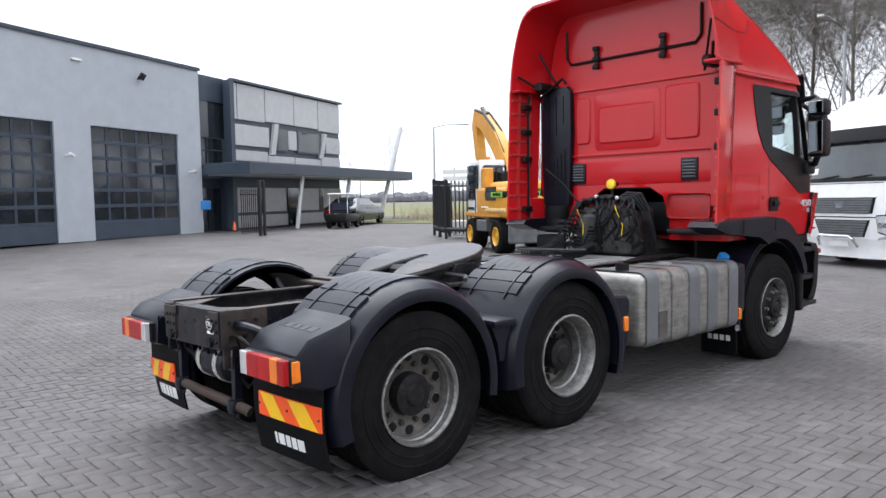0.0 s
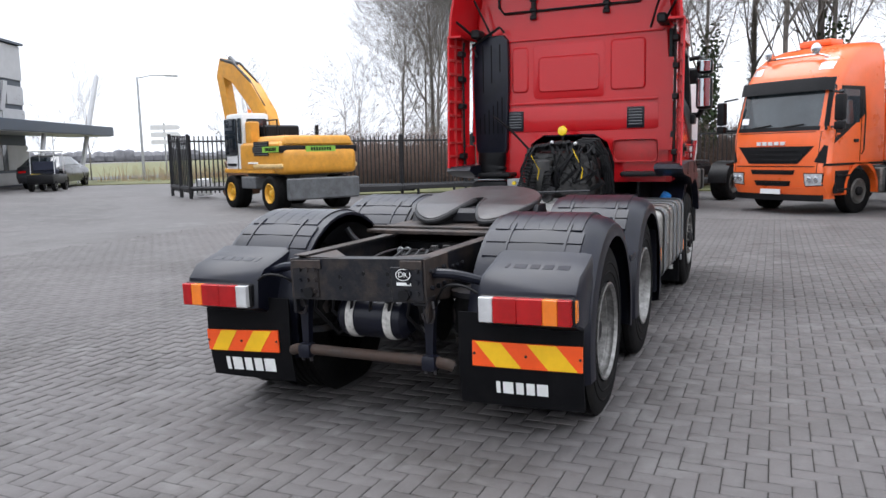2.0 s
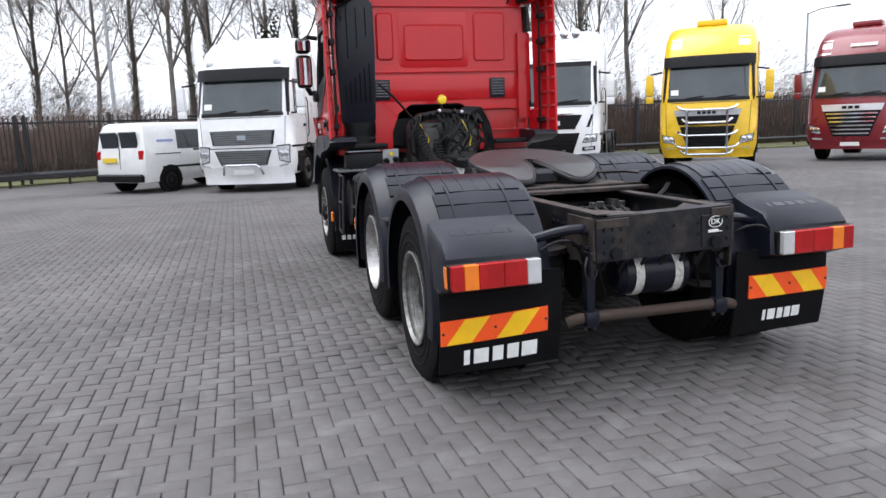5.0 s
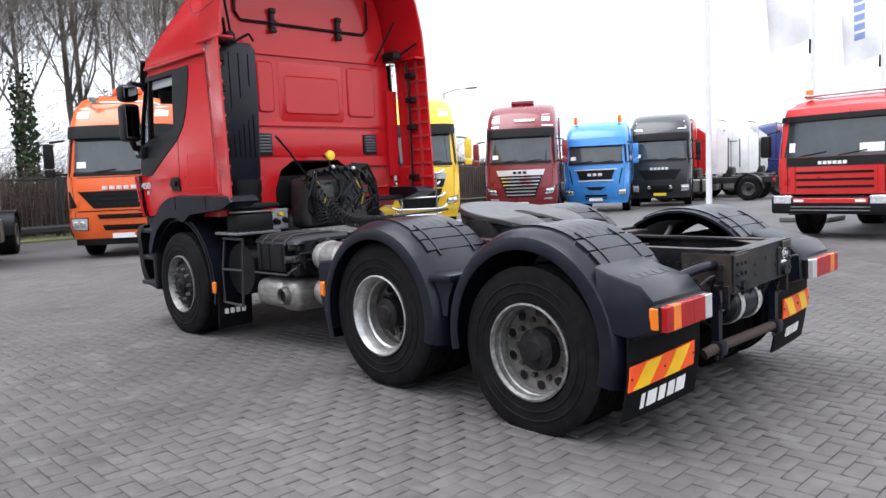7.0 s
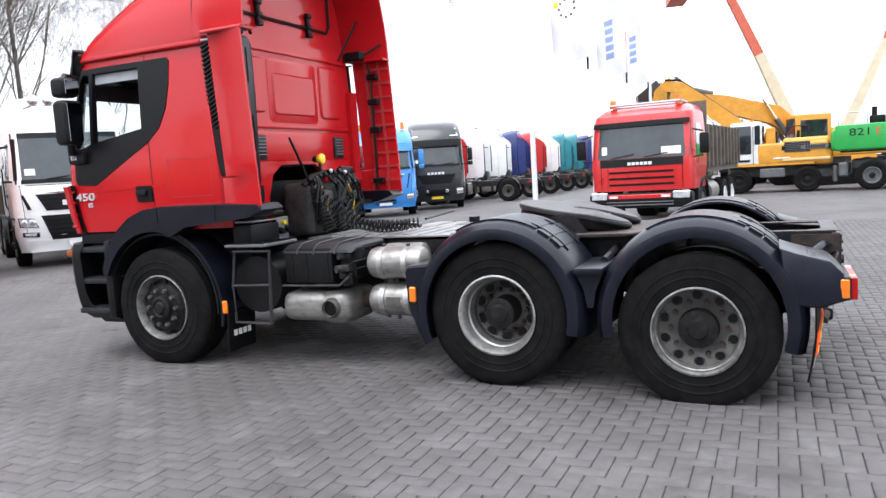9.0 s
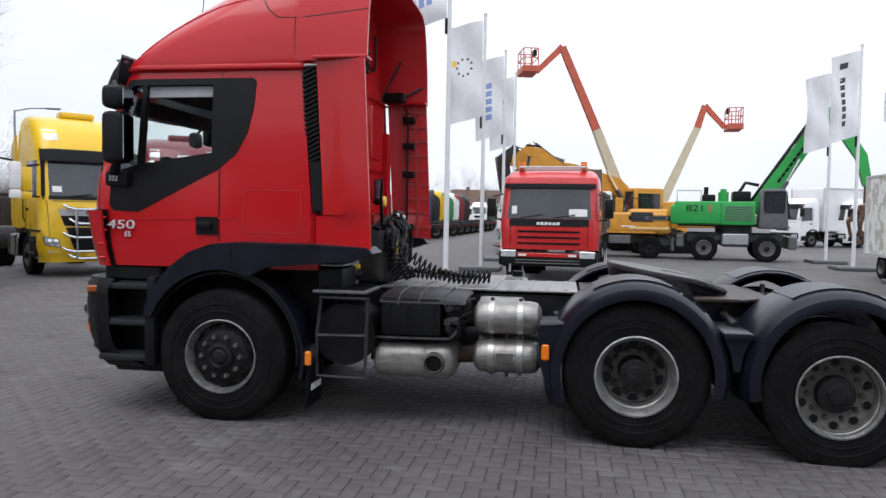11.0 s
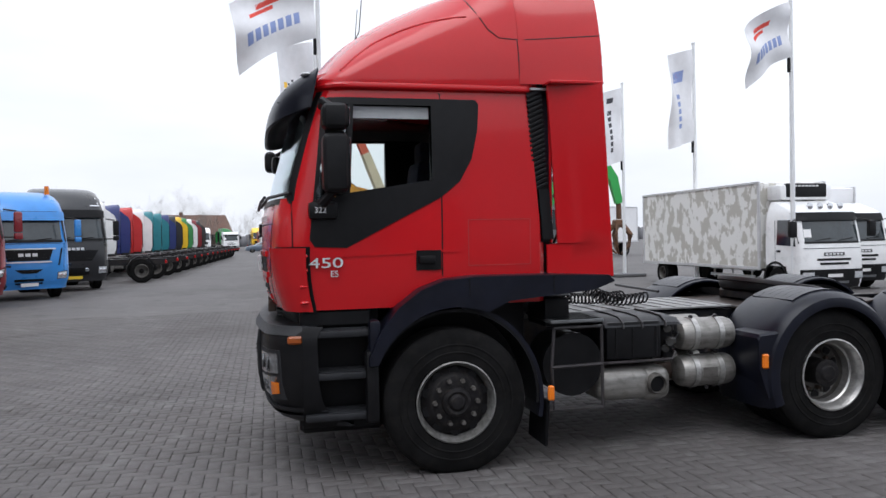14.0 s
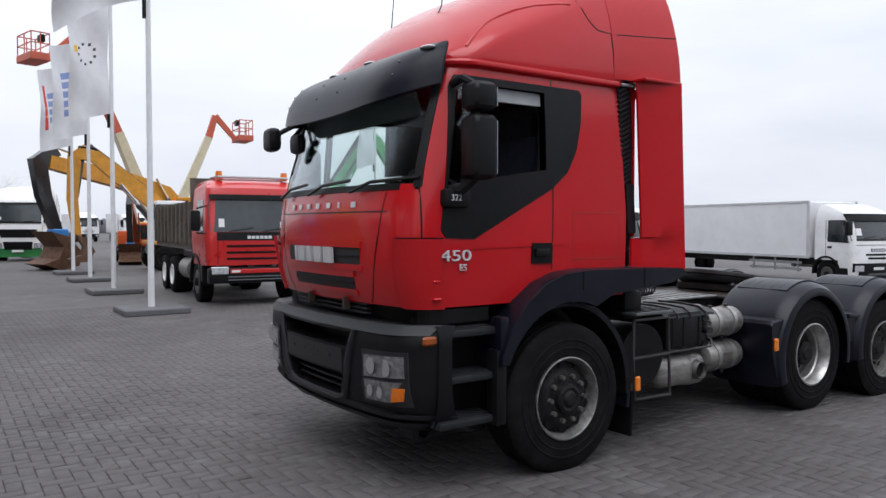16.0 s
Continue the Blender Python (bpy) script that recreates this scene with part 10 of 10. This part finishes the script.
for s in (-1, 1):
    part("throat_lip", Build().tube([(p.x, s * p.y, p.z + lip_drop(p.x)) for p in soft([(0.0, 0.048, -0.01), (-0.14, 0.06, -0.012), (-0.3, 0.1, -0.014), (-0.44, 0.16, -0.018), (-0.47, 0.23, -0.02), (-0.4, 0.33, -0.02), (-0.28, 0.41, -0.02)], 4)], 0.03, 10, 0.02), BLACK, fbo)
for s in (-1, 1):
    part("saddle", Build().prism([(1.72, 1.02), (2.05, 1.02), (1.98, 1.15), (1.8, 1.15)], "y", s * 0.38, s * 0.5), CHASSIS, T)
part("coupling_base", Build().box((1.92, 0, 1.07), (0.62, 0.72, 0.12), 0.03), CHASSIS, T)
for yy in (-0.2, 0.2):
    part("lock_bar", Build().box((1.9, yy, 1.09), (0.44, 0.06, 0.05), 0.012), HUBDARK, T)
part("release_handle", Build().tube([(1.75, -0.4, 1.08), (1.7, -0.7, 1.08), (1.62, -0.78, 1.07)], 0.016, 6), GREASE, T)

# catwalk behind the cab
cw = part("catwalk", Build().box((3.45, 0, 1.02), (1.65, 0.9, 0.02), 0.004), ALUFLOOR, T, "aluminium tread plate walkway")
for k in range(11):
    part("tread_strip", Build().box((2.72 + k * 0.148, 0, 1.034), (0.03, 0.84, 0.008), 0.002), ALUFLOOR, cw)

# left side: ladder frame, battery box, silencer, air tanks
part("side_box", Build().box((3.885, 0.8, 0.855), (0.46, 0.49, 0.29), 0.02, seg=2), BLACK, T, "black plastic battery box")
part("box_lid", Build().rings([[(x, 0.5, 0.98), (x, 0.5, zt), (x, 0.8, zt), (x, 0.98, zt - 0.012), (x, 1.04, zt - 0.045), (x, 1.05, 0.96)] for x, zt in ((4.13, 1.02), (4.11, 1.035), (3.72, 1.035), (3.5, 1.025), (3.47, 1.0))]), PLASTIC, T, "dark ribbed battery cover")
for x in (3.62, 3.82, 3.98):
    part("lid_strap", Build().tube([(x, 0.56, 1.04), (x, 0.8, 1.041), (x, 0.98, 1.028), (x, 1.045, 0.99), (x, 1.055, 0.95)], 0.009, 6), GREASE, T)
for x, w in ((3.7, 0.02), (3.9, 0.012), (4.04, 0.012)):
    part("box_rib", Build().box((x, 1.047, 0.84), (w, 0.012, 0.24), 0.004), BLACK, T)
part("support_strap", Build().tube([(4.2, 1.0, 0.68), (4.12, 1.07, 0.695), (3.9, 1.075, 0.695), (3.58, 1.075, 0.7), (3.54, 1.05, 0.74), (3.53, 0.95, 0.78)], 0.011, 7), GREASE, T, "grey steel support strap")
part("filter_drum", Build().cyl((4.4, 0.7, 0.7), (4.4, 1.05, 0.7), 0.24, n=24), BLACK, T)
part("step_plate", Build().box((4.41, 0.95, 1.04), (0.42, 0.46, 0.025), 0.006), GREYPLASTIC, T)
for k in range(8):
    part("step_rib", Build().box((4.41, 0.75 + k * 0.057, 1.055), (0.38, 0.012, 0.008)), BLACK, T)
lf = part("ladder_frame", Build().tube([(4.57, 1.11, 1.0), (4.6, 1.13, 0.7), (4.59, 1.14, 0.39), (4.21, 1.16, 0.39)], 0.013, 6), GREASE, T, "grey steel tube ladder frame")
for p, q in (((4.6, 1.13, 0.7), (4.21, 1.15, 0.71)), ((4.2, 1.13, 1.0), (4.21, 1.16, 0.39)), ((4.58, 1.12, 0.99), (4.2, 1.13, 0.99))):
    part("ladder_rung", Build().tube([p, q], 0.013, 6), GREASE, lf)
sil = part("silencer", Build().box((3.96, 0.77, 0.51), (0.46, 0.56, 0.25), 0.11, seg=5).box((3.7, 0.76, 0.5), (0.3, 0.54, 0.27), 0.11, seg=5), STEEL, T, "stained steel exhaust silencer")
part("outlet", Build().lathe([(0.064, 1.0), (0.062, 1.06), (0.068, 1.075), (0.074, 1.068), (0.082, 1.03), (0.1, 0.98)], (3.7, 0, 0.505), "y", 24, cap=False), RIM, sil)
part("outlet_bore", Build().cyl((3.7, 1.035, 0.505), (3.7, 1.042, 0.505), 0.063, n=20), BLACK, sil)
for z in (0.85, 0.55):
    r, ya = 0.13, 0.83
    tk = part("air_tank", Build().lathe([(0.02, 2.9), (r * 0.6, 2.905), (r * 0.88, 2.93), (r * 0.98, 2.965), (r, 3.0), (r, 3.32), (r * 0.98, 3.355), (r * 0.88, 3.39), (r * 0.6, 3.415), (0.02, 3.42)], (0, ya, z), "x", 28), STEEL, T, "dusty aluminium air tank")
    for x in (3.06, 3.28):
        part("tank_band", Build().lathe([(r + 0.001, x - 0.024), (r + 0.007, x - 0.022), (r + 0.007, x + 0.022), (r + 0.001, x + 0.024)], (0, ya, z), "x", 28, cap=False), RIMBRIGHT, tk, "bright metal band")
        part("band_lug", Build().box((x, ya + 0.02, z + 0.14), (0.03, 0.03, 0.03), 0.006), GREASE, tk)
        part("band_bolt", Build().cyl((x, ya, z - 0.15), (x, ya, z - 0.125), 0.012, n=8), GREASE, tk)
    part("drain_valve", Build().cyl((3.16, ya + 0.05, z - 0.15), (3.16, ya + 0.05, z - 0.11), 0.014, n=10), GREASE, tk)
    part("tank_port", Build().box((2.885, ya, z), (0.03, 0.04, 0.04), 0.008), GREASE, tk)
    part("air_tank", Build().lathe([(0.02, 3.02), (r * 0.97, 3.06), (r, 3.1), (r, 3.36), (r * 0.97, 3.4), (0.02, 3.44)], (0, 0.55, z), "x", 24), STEEL, T)
part("tank_plate", Build().box((3.17, 0.957, 0.55), (0.13, 0.006, 0.08), 0.002), RIM, T)
part("link_pipe", Build().cyl((3.4, 0.72, 0.54), (3.62, 0.72, 0.52), 0.07, n=20), RUST, T)
for k, (y, z) in enumerate(((0.98, 0.93), (1.02, 0.83), (0.95, 0.77))):
    part("dryer_valve", Build().cyl((3.57, y, z), (3.6, y + 0.06, z), 0.03, n=12).box((3.55, y - 0.02, z), (0.07, 0.08, 0.06), 0.012), ENGINE, T)
    part("air_line", Build().tube([(3.55, y, z), (3.48, y - 0.02, z + 0.05), (3.42, 0.86, z + 0.06), (3.4, 0.8, 0.9)], 0.009, 6), BLACK, T)
part("air_dryer", Build().box((3.57, 0.82, 0.85), (0.15, 0.3, 0.26), 0.03).cyl((3.5, 0.9, 0.87), (3.5, 0.9, 0.97), 0.06, n=16), BLACK, T)
part("valve_block", Build().box((3.56, 0.94, 0.74), (0.1, 0.14, 0.12), 0.02), BLACK, T)

# right side: fuel tank, reductant tank
ft = part("fuel_tank", Build().box((3.84, -0.92, 0.72), (1.5, 0.6, 0.6), 0.1, seg=4), STEEL, T, "large brushed aluminium fuel tank")
for x in (3.22, 3.58, 3.84, 4.14, 4.5):
    part("tank_strap", Build().box((x, -0.92, 0.72), (0.03, 0.612, 0.612), 0.1, seg=4), GREYPLASTIC if x != 3.58 else STEEL, ft)
part("filler_cap", Build().cyl((3.2, -0.95, 1.02), (3.2, -0.95, 1.08), 0.055, n=18), BLACK, ft)
part("tank_sender", Build().cyl((3.9, -0.9, 1.02), (3.9, -0.9, 1.04), 0.06, n=16), GALV, ft)
part("tank_plate", Build().box((3.36, -1.223, 0.6), (0.14, 0.006, 0.2), 0.002), RIM, ft)
ad = part("additive_tank", Build().box((4.68, -0.98, 0.76), (0.16, 0.46, 0.46), 0.04, seg=2), NAVY, T)
part("blue_cap", Build().cyl((4.68, -1.0, 0.98), (4.66, -1.05, 1.06), 0.05, n=16), TBLUE, ad, "blue filler cap")
part("tie_eye", Build().lathe([(0.015, -0.006), (0.03, -0.006), (0.03, 0.006), (0.015, 0.006), (0.015, -0.006)], (4.62, -1.2, 0.4), "y", 14, cap=False), GALV, T)
for k in range(4):
    part("fuel_line", Build().tube([(4.6, -0.6 - 0.05 * k, 1.05), (4.2, -0.55 - 0.08 * k, 1.08), (3.7, -0.62, 1.04)], 0.012, 6), BLACK, T)
# underbody parts hardly in view, filled in to keep light off the ground below
part("gearbox", Build().box((4.1, 0, 0.72), (1.3, 0.62, 0.46), 0.1, seg=2).cyl((3.5, 0, 0.7), (3.2, 0, 0.68), 0.2, 0.12, 16), ENGINE, T)
for x in (AX2, AX3):
    for s in (-1, 1):
        part("brake_drum", Build().cyl((x, s * 0.48, 0.5), (x, s * 0.86, 0.5), 0.2, n=20), HUBDARK, T)
        part("spring_beam", Build().box((x, s * 0.47, 0.62), (1.05, 0.09, 0.12), 0.02).box((x + 0.55, s * 0.47, 0.72), (0.12, 0.1, 0.3), 0.02), CHASSIS, T)
        part("brake_chamber", Build().cyl((x + 0.3, s * 0.3, 0.55), (x + 0.3, s * 0.3, 0.78), 0.085, n=14), HUBDARK, T)
    part("axle_plate", Build().box((x, 0, 0.76), (0.5, 0.72, 0.08), 0.02), CHASSIS, T)
for s in (-1, 1):
    part("front_spring", Build().box((AX1, s * 0.42, 0.56), (1.5, 0.09, 0.08), 0.02), CHASSIS, T)
    part("inner_liner", Build().box((5.3, s * 0.74, 0.98), (1.25, 0.03, 0.55), 0.01), BLACK, T)
    part("frame_tank", Build().cyl((2.75, s * 0.3, 0.6), (3.55, s * 0.3, 0.6), 0.14, n=18), CHASSIS, T)
part("sump", Build().box((5.4, 0, 0.5), (1.2, 0.5, 0.26), 0.08, seg=2), ENGINE, T)
part("prop_shaft", Build().cyl((1.0, 0, 0.6), (4.4, 0, 0.8), 0.06, n=14), CHASSIS, T)
part("underside_engine", Build().box((5.3, 0, 0.85), (1.6, 0.8, 0.7), 0.1), ENGINE, T)


# ---- block paving round the truck, herringbone ----
PX0, PX1, PY0, PY1 = -8.0, 13.5, -12.0, 9.5
PITCH = 0.1
bw, bl, gap, th = PITCH, 2 * PITCH, 0.0056, 0.0065
rp = np.random.RandomState(4)


def brick_verts(sx, sy):
    """A paver with its top edge chamfered: 4 low, 4 shoulder and 4 top corners."""
    c = 0.005
    v = []
    for z, i in ((-0.012, 0), (th - 0.004, 0), (th, c)):
        x, y = sx / 2 - gap / 2 - i, sy / 2 - gap / 2 - i
        v += [(-x, -y, z), (x, -y, z), (x, y, z), (-x, y, z)]
    return np.array(v)


BF = [(8, 9, 10, 11)] + [(a + o, (a + 1) % 4 + o, (a + 1) % 4 + o + 4, a + o + 4) for o in (0, 4) for a in range(4)]
spots = []
i0, i1, j0, j1 = int(PX0 / PITCH), int(PX1 / PITCH), int(PY0 / PITCH), int(PY1 / PITCH)
for j in range(j0, j1):
    for i in range(i0, i1):
        s = (i + j) % 4
        if s == 0:
            spots.append(((i + 1) * PITCH, (j + 0.5) * PITCH, 0))
        elif s == 2:
            spots.append(((i + 0.5) * PITCH, (j + 1) * PITCH, 1))
near = [p for p in spots if -1.5 < p[0] < 0.0 and 3.3 < p[1] < 6.6]
near = near[:300]
ns = set(near)
rest = [p for p in spots if p not in ns]
VH, VV = brick_verts(bl, bw), brick_verts(bw, bl)
n = len(rest)
cen = np.array([[p[0], p[1], 0] for p in rest])
vert = np.array([p[2] for p in rest]) == 1
co = np.where(vert[:, None, None], VV[None], VH[None]) + cen[:, None]
tilt = rp.normal(0, 0.006, (n, 2))
co[:, :, 2] += (co[:, :, 0] - cen[:, None, 0]) * tilt[:, :1] + (co[:, :, 1] - cen[:, None, 1]) * tilt[:, 1:] + rp.normal(0, 0.0008, (n, 1))
co[:, :, 2] += np.array([dip(p[0], p[1]) for p in rest])[:, None]
co = co.reshape(-1, 3)
me = bpy.data.meshes.new("pavers")
me.vertices.add(len(co))
me.vertices.foreach_set("co", co.ravel())
fa = (np.array(BF)[None] + 12 * np.arange(n)[:, None, None]).reshape(-1, 4)
me.loops.add(fa.size)
me.loops.foreach_set("vertex_index", fa.ravel())
me.polygons.add(len(fa))
me.polygons.foreach_set("loop_start", np.arange(len(fa)) * 4)
me.update(calc_edges=True)
me.validate()
pavement = thing("pavement", "grey concrete pavers laid in herringbone, sandy joints", "pavement", kind="structure")
part("joint_bed", Build().grid(lambda u, v, d: Vector((u, v, dip(u, v) - 0.003 - d)), span(PX0, PX1, 70), span(PY0, PY1, 70), 0.015), JOINT, pavement)
tagged(part("pavers", me, PAVER, pavement), "grey concrete pavers laid in herringbone", kind="stuff")
for orient, vv in ((0, VH), (1, VV)):
    bme = bpy.data.meshes.new("paver")
    bme.from_pydata([tuple(v) for v in vv], [], BF)
    bme.materials.append(PAVERONE)
    for x, y, o in near:
        if o == orient:
            ob = new("paver", bme)
            ob.parent = pavement
            ob.location = (x, y, rp.normal(0, 0.0008) + dip(x, y))
            ob.rotation_euler = (rp.normal(0, 0.005), rp.normal(0, 0.005), 0)
